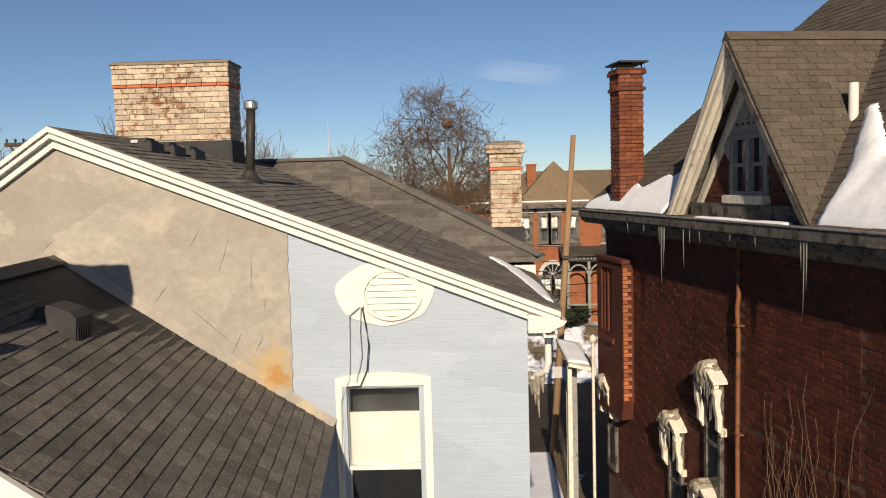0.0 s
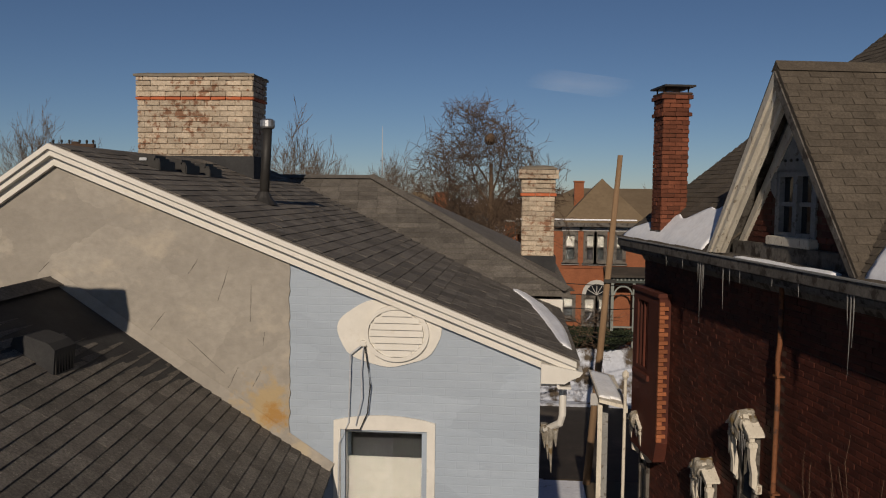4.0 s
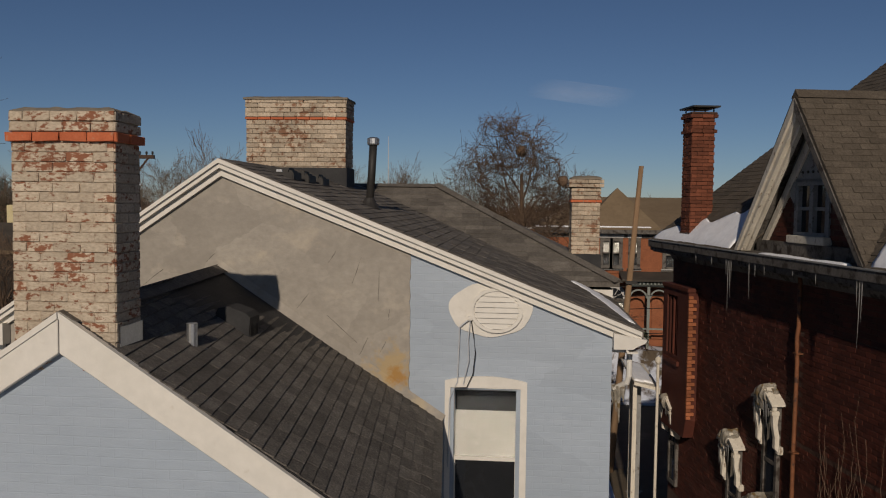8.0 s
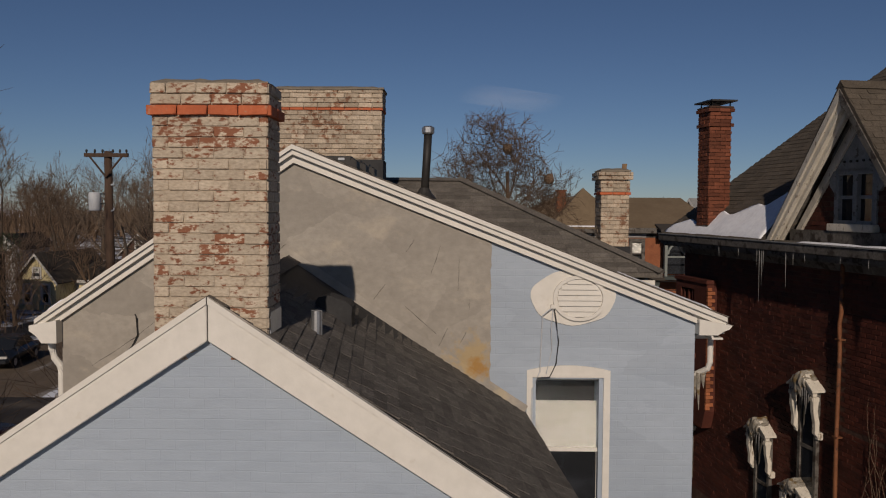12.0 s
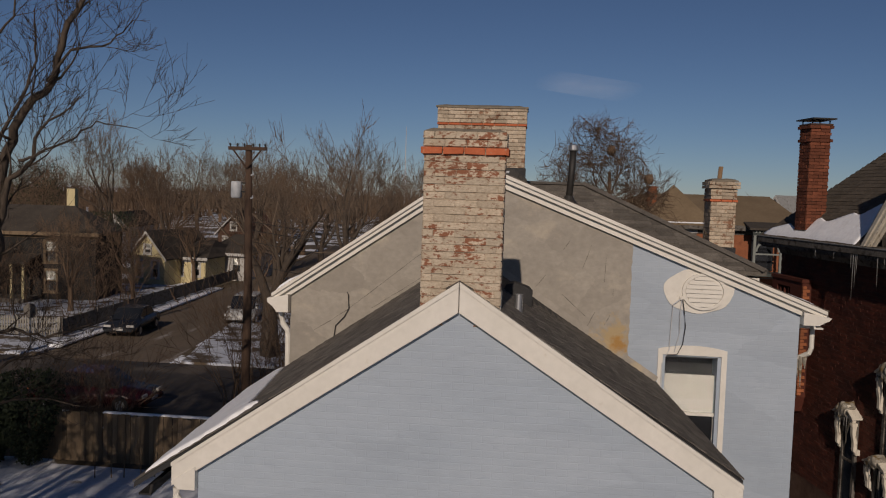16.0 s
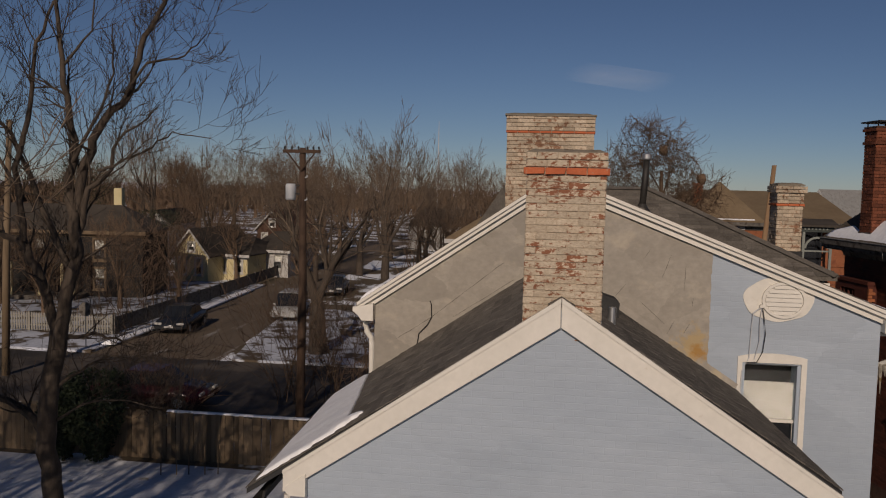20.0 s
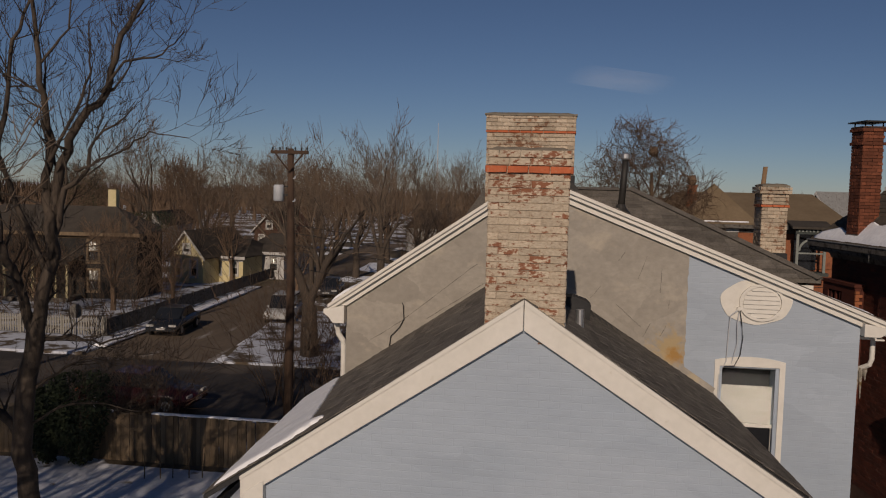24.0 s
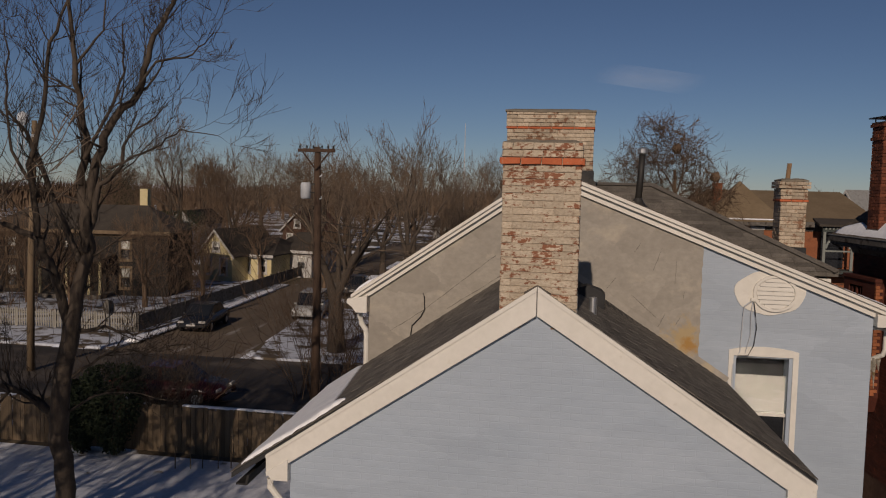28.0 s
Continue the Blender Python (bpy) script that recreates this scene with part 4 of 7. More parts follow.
st = tagged(empty("vent_pipe", (-2.60, 4.50, wing_z(-2.60, 4.50))), "short grey plumbing vent pipe on the wing roof", "vent pipe")
part("pipe", tube([(0, 0, -0.05), (0, 0, 0.19)], 0.047, 14), METAL, st)
part("flange", quad_slab([(-0.1, -0.12, 0.075), (0.2, -0.12, -0.12), (0.2, 0.12, -0.12), (-0.1, 0.12, 0.075)], 0.01), METAL, st, "flat metal flashing")
bv = tagged(empty("roof_vent", (-2.60, 5.70, wing_z(-2.60, 5.70))), "dark shingled box vent on the wing roof", "roof vent")
part("hood", slab([(-0.20, 0.10), (0.15, -0.14), (0.17, 0.10), (0.12, 0.15), (-0.06, 0.21), (-0.16, 0.19)], 0.30, (), face_y(-0.15)), FELT, bv)
for k in range(7):
    part("slat", box((0.152, -0.13 + 0.04 * k, -0.09), (0.166, -0.115 + 0.04 * k, 0.07)), BLACK_METAL, bv)


def heap(name, pts, z_of, thick, mat, label, seed, parent=None, n=26, cat="snow"):
    """A rounded layer lying on a slope: outline in plan, thickness fading to the edge."""
    lo = [min(p[i] for p in pts) for i in (0, 1)]
    hi = [max(p[i] for p in pts) for i in (0, 1)]
    bm = bmesh.new()
    grid = {}
    nx, ny = n, n
    for i in range(nx + 1):
        for j in range(ny + 1):
            p = (lo[0] + (hi[0] - lo[0]) * i / nx, lo[1] + (hi[1] - lo[1]) * j / ny)
            if inside(p, pts):
                d = min(seg_dist(p, pts[k - 1], pts[k]) for k in range(len(pts)))
                t = thick * min(1, d / (thick * 1.6)) ** 0.5
                t += 0.25 * thick * noise.noise((p[0] * 3 + seed, p[1] * 3, 0))
                grid[i, j] = bm.verts.new((p[0], p[1], z_of(*p) + max(0.004, t)))
    for (i, j) in grid:
        q = [(i, j), (i + 1, j), (i + 1, j + 1), (i, j + 1)]
        if all(k in grid for k in q):
            bm.faces.new([grid[k] for k in q])
    for v in [v for v in bm.verts if not v.link_faces]:
        bm.verts.remove(v)
    rim = [e for e in bm.edges if e.is_boundary]
    r = bmesh.ops.extrude_edge_only(bm, edges=rim)
    for v in r["geom"]:
        if isinstance(v, bmesh.types.BMVert):
            v.co.z = z_of(v.co.x, v.co.y) - 0.015
    ob = obj(name, bm, mat, parent, smooth=True)
    return ob if parent else tagged(ob, label, cat)


def seg_dist(p, a, b):
    ax, ay = b[0] - a[0], b[1] - a[1]
    f = max(0, min(1, ((p[0] - a[0]) * ax + (p[1] - a[1]) * ay) / (ax * ax + ay * ay + 1e-9)))
    return math.hypot(p[0] - a[0] - f * ax, p[1] - a[1] - f * ay)


heap("snow_patch", [(-6.5, 3.5), (-6.0, 3.52), (-5.5, 3.62), (-5.3, 3.74), (-5.34, 3.86), (-5.55, 4.0), (-5.6, 4.4), (-5.72, 5.3), (-5.88, 6.3), (-5.98, 7.0), (-6.58, 7.0)], wing_left, 0.055, SNOW, "strip of old snow on the shaded wing eaves", 1, n=70)
heap("snow_patch", [(1.60, 7.36), (1.605, 8.5), (1.54, 9.3), (1.42, 9.95), (1.2, 10.38), (1.0, 10.42), (1.02, 10.22), (1.2, 9.72), (1.34, 8.75), (1.42, 8.1), (1.47, 7.5)], lambda x, y: main_z(x), 0.035, SNOW, "curved strip of snow along the roof edge", 2, n=84)
heap("snow_patch", [(-6.18, 7.0), (-5.9, 7.05), (-5.78, 8.2), (-5.73, 10.0), (-6.18, 10.2)], lambda x, y: main_z(x), 0.05, SNOW, "snow lying on the far eaves", 3)

# ---- dark brick house ----
bh = tagged(empty("house", (4.67, 7.57, 0), 9.8), "dark red brick Victorian house with brown shingle roof and dormer", "house")
EV, EZ, PITCH = -0.37, 7.75, 1.05


def bh_part(name, bm, mat, label="", parent=None, smooth=False):
    return part(name, bm, mat, parent or bh, label, smooth)


def face_v(v):
    """Plane of u, z at depth v in the house's own frame; thickness goes into the house."""
    return Matrix(((0, 0, 1, v), (1, 0, 0, 0), (0, 1, 0, 0), (0, 0, 0, 1)))


DW = (1.68, 8.06, 2.50, 8.80)
DG = -0.02  # depth of the dormer wall behind its raking boards
bh_part("wall", slab(rect(-5, 0, 7.6, 7.6), 0.35, (), face_v(0.02)), RED_MORTAR, "dark red brick side wall")
bh_part("wall", box((0.37, 7.3, 0), (9.9, 7.62, 7.6)), FAR_BRICK)
bh_part("wall", box((0.37, -5, 0), (9.9, -4.7, 7.6)), FAR_BRICK)
bh_part("wall", box((9.6, -4.7, 0), (9.9, 7.3, 7.6)), FAR_BRICK)
DU, DHW, DZ, DVF = 2.05, 1.83, 10.05, -0.36
foot = EZ
back = (DZ - EZ) / PITCH + EV
bh_part("roof_slope", quad_slab([(EV, 7.96, EZ), (EV, DU + DHW - 0.05, EZ), (back - 0.05, DU, DZ - 0.05), (EV, DU - DHW + 0.05, EZ), (EV, -5.4, EZ), (5, -5.4, EZ + PITCH * 5.37), (5, 2.59, EZ + PITCH * 5.37)], 0.08), SHINGLE_BROWN, "steep brown shingled slope")
bh_part("roof_slope", quad_slab([(EV, 7.96, EZ), (5, 2.59, EZ + PITCH * 5.37), (10.37, 7.96, EZ)], 0.08), SHINGLE_BROWN)
bh_part("roof_slope", quad_slab([(10.37, 7.96, EZ), (5, 2.59, EZ + PITCH * 5.37), (5, -5.4, EZ + PITCH * 5.37), (10.37, -5.4, EZ)], 0.08), SHINGLE_BROWN)
m = roof_frame((EV, -1.5, EZ + 0.004), (0, 1, 0), (1, 0, PITCH))
S = math.hypot(5.37, 5.37 * PITCH)
shingle_field("shingles", m, [(0, 0), (DU - DHW + 1.5, 0), (DU + 1.5, S * (back - EV) / 5.37), (DU + DHW + 1.5, 0), (9.46, 0), (4.09, S), (0, S)], 0.105, 0.26, SHINGLE_BROWN, bh, 41)
# cornice and box gutter
bh_part("cornice", box((-0.40, -5.4, 7.60), (-0.30, 8.0, 7.74), 0.012), GREYWOOD, "weathered grey box gutter")
bh_part("cornice_fillet", box((-0.36, -5.4, 7.535), (-0.28, 7.98, 7.60), 0.01), GREYWOOD)
bh_part("gutter_lip", box((-0.415, -5.4, 7.735), (-0.37, 8.0, 7.76), 0.006), PALEGREY)
bh_part("soffit", box((-0.30, -5.4, 7.50), (0.02, 7.96, 7.535)), GREYWOOD)
bh_part("bed_moulding", prism([(0, 0), (0.1, 0), (0.06, -0.06), (0.02, -0.14), (0, -0.14)], (0.02, 7.62, 7.5), (0.02, -5, 7.5)), GREYWOOD)
# gabled dormer
for s, lab in ((-1, "brown shingled dormer slope"), (1, "brown shingled dormer slope")):
    bh_part("dormer_slope", quad_slab([(DVF, DU, DZ), (DVF, DU + s * DHW, foot), (EV + 0.02, DU + s * DHW, foot), (back, DU, DZ)], 0.06), SHINGLE_BROWN, lab)
m = roof_frame((DVF, DU - DHW, foot + 0.005), (1, 0, 0), (0, DHW, DZ - foot))
shingle_field("shingles", m, [(0, 0), (0.03, 0), (back - DVF, math.hypot(DHW, DZ - foot)), (0, math.hypot(DHW, DZ - foot))], 0.105, 0.26, SHINGLE_BROWN, bh, 42)
bh_part("ridge_cap", prism([(-0.1, -0.1), (0, 0.02), (0.1, -0.1), (0, -0.03)], (DVF, DU, DZ + 0.02), (back, DU, DZ + 0.02)), SHINGLE_BROWN)
tri_w = [(DU - DHW + 0.15, foot), (DU + DHW - 0.15, foot), (DU, DZ - 0.16)]
bh_part("dormer_wall", slab(tri_w, 0.2, [rect(*DW)], face_v(DG)), RED_MORTAR, "dark brick dormer face")
bh_part("gable_panel", slab([(DU - 0.60, 9.05), (DU - 0.62, 8.82), (DU + 0.62, 8.82), (DU + 0.60, 9.05), (DU, DZ - 0.22)], 0.03, (), face_v(DG - 0.03)), PALEGREY, "grey painted gable panel with a row of pegs")
for k in range(7):
    bh_part("peg", tube([(DG - 0.05, DU - 0.42 + 0.14 * k, 8.96), (DG - 0.03, DU - 0.42 + 0.14 * k, 8.96)], 0.018, 8), BLACK_METAL)
for s in (-1, 1):
    bh_part("bracket", slab([(DU + s * 0.46, 8.83), (DU + s * 0.62, 8.83), (DU + s * 0.60, 8.62), (DU + s * 0.50, 8.52), (DU + s * 0.46, 8.55)], 0.05, (), face_v(DG - 0.05)), PALEGREY)
    # deep raking board with mouldings
    for k, (va, vb, da, db) in enumerate(((DVF - 0.015, DVF + 0.04, 0.055, 0.16), (DVF + 0.02, DVF + 0.09, 0.16, 0.25), (DVF + 0.09, DVF + 0.15, 0.23, 0.32), (DG - 0.06, DG, 0.28, 0.42))):
        if s < 0 and k in (1, 2):
            continue
        bm = bmesh.new()
        q = [(DU, DZ - da * 1.5), (DU + s * DHW, foot - da * 0.0 + 0.02 - 0.001), (DU + s * (DHW - db * 0.9), foot + 0.02), (DU, DZ - db * 1.55)]
        q[1] = (DU + s * (DHW - da * 0.9), foot + 0.02)
        vs = [[bm.verts.new((v, u, z)) for u, z in q] for v in (va, vb)]
        for i in range(4):
            bm.faces.new((vs[0][i], vs[0][(i + 1) % 4], vs[1][(i + 1) % 4], vs[1][i]))
        bm.faces.new(vs[0])
        bm.faces.new(vs[1][::-1])
        # the near side is darker than the far side
        bh_part("rake_board", bm, OLDWHITE if s > 0 else GREYWOOD, "flaking white raking board" if s > 0 else "dark grey raking board")
bh_part("dormer_ledge", quad_slab([(EV, DU - DHW, EZ - 0.01), (EV, DU + DHW, EZ - 0.01), (0.1, DU + DHW - 0.4, EZ + 0.05), (0.1, DU - DHW + 0.4, EZ + 0.05)], 0.05), GREYWOOD, "grey boarded ledge behind the gutter")
# one soffit in two colours: cream front for the sun, grey rear for shade
bh_part("soffit_board", quad_slab([(DVF + 0.02, DU, DZ - 0.085), (DVF + 0.02, DU + DHW - 0.06, EZ - 0.01), (DVF + 0.22, DU + DHW - 0.06, EZ - 0.01), (DVF + 0.22, DU, DZ - 0.085)], 0.012), OLDWHITE, "soffit edge coloured cream for its sunlit strip")
bh_part("dormer_soffit", quad_slab([(DVF + 0.22, DU, DZ - 0.075), (DVF + 0.22, DU + DHW - 0.06, EZ - 0.0), (0.2, DU + DHW - 0.06, EZ - 0.0), (0.2, DU, DZ - 0.075)], 0.03), GREYWOOD)
heap("snow_patch", [(-0.36, 0.6), (-0.24, 0.7), (-0.28, 1.5), (-0.22, 2.4), (-0.30, 3.0), (-0.36, 3.1)], lambda x, y: EZ - 0.005 + (x - EV) * 0.12, 0.03, SNOW, "thin line of snow on the dormer ledge", 8, n=30).matrix_world = bh.matrix_world
bh_part("dormer_base", box((DG - 0.10, DU - DHW + 0.25, foot - 0.02), (DG, DU + DHW - 0.3, foot + 0.20), 0.01), GREYWOOD, "grey boarded dormer base")
dwin = empty("dormer_window")
dwin.parent = bh
tagged(dwin, "paired grey sash windows with a white stone sill")
u0, z0, u1, z1 = DW
um = (u0 + u1) / 2
part("frame", slab(rect(u0 - 0.06, z0, u1 + 0.06, z1 + 0.06), 0.08, [rect(u0 + 0.04, z0 + 0.05, um - 0.05, z1 - 0.03), rect(um + 0.05, z0 + 0.05, u1 - 0.04, z1 - 0.03)], face_v(DG - 0.03)), PALEGREY, dwin)
for a, b in ((u0 + 0.04, um - 0.05), (um + 0.05, u1 - 0.04)):
    part("meeting_rail", box((DG, a, 8.42), (DG + 0.03, b, 8.47)), PALEGREY, dwin)
    part("pane", box((DG + 0.035, a, z0 + 0.05), (DG + 0.04, b, z1 - 0.03)), DARKGLASS, dwin)
part("sill", box((DG - 0.12, u0 - 0.1, z0 - 0.11), (DG + 0.02, u1 + 0.1, z0), 0.01), OLDWHITE, dwin, "white stone sill")
# flue on the dormer slope
fz = foot + (1.15 - (DU - DHW)) * (DZ - foot) / DHW
fl = tagged(empty("vent_pipe", tuple(bh.matrix_world @ Vector((0.75, 1.15, fz)))), "white plumbing vent pipe on the dormer slope", "vent pipe")
part("pipe", tube([(0, 0, -0.1), (0, 0, 0.42)], 0.055, 12), WHITE, fl)
part("flange", quad_slab([(-0.2, -0.06, -0.03), (0.2, 0.02, -0.03), (0.18, 0.10, 0.08), (-0.22, 0.02, 0.08)], 0.02), WHITE, fl, "white flashing")

# red chimney at the eaves
rc = tagged(empty("chimney", (4.65, 7.56, 0.03), 9.8), "slim red brick chimney with corbelled head and metal cap", "chimney")
x0, x1, y0, y1 = -0.20, 0.24, 6.15, 6.62
part("core", box((x0 + 0.012, y0 + 0.012, 7.7), (x1 - 0.012, y1 - 0.012, 10.15)), RED_MORTAR, rc, "brown mortar joints")
rng = random.Random(51)
n = 27
brick_stack(rc, x0, x1, y0, y1, n, 9.80 - n * 0.07, 0.07, 0.213, REDB, rng, faces="fl")
brick_stack(rc, x0, x1, y0, y1, 1, 9.80, 0.07, 0.213, REDB, rng, 0.03, faces="fl")
brick_stack(rc, x0, x1, y0, y1, 3, 9.87, 0.07, 0.213, REDB, rng, 0.005, faces="fl")
brick_stack(rc, x0, x1, y0, y1, 1, 10.08, 0.07, 0.213, REDB, rng, 0.04, faces="fl")
part("mortar_cap", box((x0 - 0.03, y0 - 0.03, 10.15), (x1 + 0.03, y1 + 0.03, 10.19), 0.01), RED_MORTAR, rc)
part("rain_cap", slab([(-0.02, 6.02), (0.5, 6.02), (0.5, 6.75), (-0.02, 6.75)], 0.03, (), Matrix.Translation((-0.22, 0, 10.27))), BLACK_METAL, rc, "black sheet metal rain cap")
for a, b in ((x0 + 0.03, y0 + 0.03), (x1 - 0.03, y0 + 0.03), (x0 + 0.03, y1 - 0.03), (x1 - 0.03, y1 - 0.03)):
    part("cap_leg", box((a - 0.01, b - 0.01, 10.18), (a + 0.01, b + 0.01, 10.28)), BLACK_METAL, rc)
part("flashing", box((x0 - 0.02, y0 - 0.02, 7.75), (x1 + 0.02, y1 + 0.02, 7.93), 0.01), GREYWOOD, rc)

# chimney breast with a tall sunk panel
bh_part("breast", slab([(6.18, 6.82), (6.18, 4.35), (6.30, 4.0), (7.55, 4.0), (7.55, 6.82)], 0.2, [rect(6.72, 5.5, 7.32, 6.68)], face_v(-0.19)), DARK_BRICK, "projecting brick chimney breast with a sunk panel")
bh_part("breast_cap", box((-0.22, 6.15, 6.82), (0.02, 7.58, 6.9), 0.01), DARK_BRICK)
for k in range(3):
    bh_part("panel_rib", box((-0.17, 6.80 + 0.2 * k, 5.5), (-0.02, 6.86 + 0.2 * k, 6.66), 0.008), DARK_BRICK)
bh_part("breast_sill", box((-0.24, 6.6, 5.32), (-0.18, 7.42, 5.42), 0.01), DARK_BRICK)
rng = random.Random(52)
# corner bricks in the brightened colour, standing for the sun on this face
for c in range(33):
    ob = new("brick", QUOINB[c % 2])
    ob.parent = bh
    w = 0.15 if c % 2 else 0.085
    ob.matrix_basis = Matrix.LocRotScale((-0.195 + w / 2, 6.165, 4.42 + 0.072 * c), None, (w, 0.06, 0.062))


def hood(u, z, w, h, reach):
    """A gabled wooden window hood: crest, sloping shoulders, two hanging legs with feet, ice on the crest, narrow window behind."""
    k = empty("window_hood")
    k.parent = bh
    tagged(k, "peeling cream gabled window hood with long legs and ice")
    rng = random.Random(int(u * 100))
    a = w / 2
    leg = 0.10 * w / 0.85
    crest = [(u - a, z - 0.34 * h), (u - a, z - 0.27 * h), (u - 0.30 * a, z - 0.02 * h), (u + 0.30 * a, z - 0.02 * h), (u + a, z - 0.27 * h), (u + a, z - 0.34 * h), (u + 0.62 * a, z - 0.31 * h), (u, z - 0.17 * h), (u - 0.62 * a, z - 0.31 * h)]
    part("crest_board", slab(crest, 0.07, (), face_v(-reach)), OLDWHITE, k, "flaking cream crest board")
    for s in (-1, 1):
        top = quad_slab([(-reach - 0.03, u, z + 0.012), (-reach - 0.03, u + s * (a + 0.03), z - 0.24 * h), (0.02, u + s * (a + 0.03), z - 0.24 * h), (0.02, u, z + 0.012)], 0.03)
        part("hood_slope", top, OLDWHITE, k, "peeling cream hood slope")
        x0, x1 = sorted((u + s * a, u + s * (a - leg)))
        part("shoulder", box((-reach - 0.01, x0 - 0.012, z - 0.43 * h), (-reach + 0.11, x1 + 0.012, z - 0.35 * h), 0.012), OLDWHITE, k)
        lg = [(-reach + 0.01, z - 0.43 * h), (-reach + 0.015, z - 0.6 * h), (-reach + 0.05, z - 0.78 * h), (-reach + 0.05, z - 0.95 * h), (-0.06, z - 1.02 * h), (-0.05, z - 0.9 * h), (-reach + 0.12, z - 0.76 * h), (-reach + 0.085, z - 0.58 * h), (-reach + 0.10, z - 0.43 * h)]
        bm = bmesh.new()
        ends = [[bm.verts.new((v, q, zz)) for v, zz in lg] for q in (x0, x1)]
        for i in range(len(lg)):
            bm.faces.new((ends[0][i], ends[0][(i + 1) % len(lg)], ends[1][(i + 1) % len(lg)], ends[1][i]))
        bm.faces.new(ends[0][::-1])
        bm.faces.new(ends[1])
        part("leg", bm, OLDWHITE, k, "cream painted bracket leg")
        part("foot", box((-0.07, x0 - 0.01, z - 1.05 * h), (0.02, x1 + 0.01, z - 0.93 * h), 0.01), OLDWHITE, k)
    # ice: a crust over the crest that runs down in uneven tongues
    bm = bmesh.new()
    nu, nb = 22, 12
    grid = []
    for i in range(nu + 1):
        q = -0.5 + 1.0 * i / nu
        drop = h * (0.10 + 0.22 * max(0.0, noise.noise((q * 5 + u, 3.0, z))) + 0.2 * (1 - abs(q) / 0.5))
        row = []
        for j in range(nb + 1):
            f = j / nb
            peak = z - 0.25 * h * abs(q) + 0.03
            if f < 0.4:
                v, zz = -(reach + 0.05) * (f / 0.4), peak
            else:
                g = (f - 0.4) / 0.6
                v, zz = -reach - 0.05 - 0.03 * math.sin(math.pi * g), peak - drop * g
            p = Vector((v * 7 + u, q * 6, zz * 7))
            row.append(bm.verts.new((v + 0.045 * noise.noise(p), u + q * a + 0.04 * noise.noise(p + Vector((9, 0, 0))), zz + 0.045 * noise.noise(p + Vector((0, 9, 0))))))
        grid.append(row)
    for i in range(nu):
        for j in range(nb):
            bm.faces.new((grid[i][j], grid[i + 1][j], grid[i + 1][j + 1], grid[i][j + 1]))
    r = bmesh.ops.extrude_face_region(bm, geom=bm.faces[:])
    bmesh.ops.translate(bm, verts=[q for q in r["geom"] if isinstance(q, bmesh.types.BMVert)], vec=(0.03, 0, -0.025))
    part("ice_crust", bm, ICE, k, "crumpled yellow white ice crust", smooth=True)
    for q in range(9):
        b = rng.uniform(-0.95, 0.95)
        zb = z - 0.3 * h * abs(b) - 0.08 * h
        part("icicle", tube([(-reach - 0.03, u + b * a, zb), (-reach - 0.03, u + b * a, zb - rng.uniform(0.12, 0.38))], [0.012, 0.002], 5), ICICLE, k)
    part("window_frame", slab(rect(u - a + leg, z - h * 2.3, u + a - leg, z - 0.22 * h), 0.06, [rect(u - a + leg + 0.07, z - h * 2.2, u + a - leg - 0.07, z - 0.34 * h)], face_v(-0.05)), GREYWOOD, k)
    part("pane", box((-0.025, u - a + leg + 0.07, z - h * 2.2), (-0.02, u + a - leg - 0.07, z - 0.34 * h)), DARKGLASS, k)
    part("sash_rail", box((-0.04, u - a + leg + 0.07, z - h * 1.28), (-0.026, u + a - leg - 0.07, z - h * 1.22)), GREYWOOD, k)


hood(3.08, 5.74, 0.64, 0.95, 0.17)
hood(4.36, 4.68, 0.64, 0.90, 0.17)
hood(3.25, 3.98, 0.62, 0.7, 0.19)
hood(7.25, 4.62, 0.60, 0.8, 0.22)
# downpipe, icicles, dead vine stems
bh_part("downpipe", tube([(-0.045, 2.32, 7.5), (-0.045, 2.32, 6.75), (-0.05, 2.35, 6.6), (-0.045, 2.33, 6.2), (-0.05, 2.345, 4.9), (-0.055, 2.33, 4.0), (-0.045, 2.36, 0.1)], 0.031, 10), RUSTY_PIPE, "rusty brown painted downpipe", smooth=True)
for z in (6.35, 4.9, 3.4):
    bh_part("pipe_clip", box((-0.083, 2.285, z), (0.02, 2.395, z + 0.022)), RUSTY_PIPE)
rng = random.Random(53)
for u, ln in ((4.02, 0.85), (3.95, 0.62), (3.90, 0.36), (4.10, 0.28), (3.25, 0.55), (3.05, 0.2), (2.75, 0.16), (4.7, 0.14), (5.4, 0.18), (0.30, 0.8), (0.25, 0.5), (0.36, 0.34), (1.3, 0.14), (1.9, 0.1)):
    bm = tube([(-0.38, u, 7.61), (-0.38, u, 7.6 - ln * 0.4), (-0.38 + rng.uniform(-0.01, 0.01), u, 7.6 - ln)], [0.010, 0.006, 0.0012], 5)
    bh_part("icicle", bm, ICICLE)
for k in range(30):
    u, d, top = rng.gauss(0.95, 0.36), rng.gauss(0, 0.03), rng.uniform(4.3, 6.15)
    p = []
    for i in range(20):
        f = i / 19
        d = d * 0.75 + rng.gauss(0, 0.022) + 0.018 * math.sin(f * 7 + k)
        u += d
        p.append((-0.012 - rng.uniform(0, 0.016), u, 3.0 + (top - 3.0) * (f - (0.10 * max(0.0, f - 0.8) * 10 * f if k % 3 == 0 else 0.0))))
    bh_part("vine_stem", tube(p, [0.0065 - 0.00024 * i for i in range(20)], 4), VINE, "dry ivy stem clinging to the wall")


def bh_roof(x, y):
    return EZ + (x - EV) * PITCH


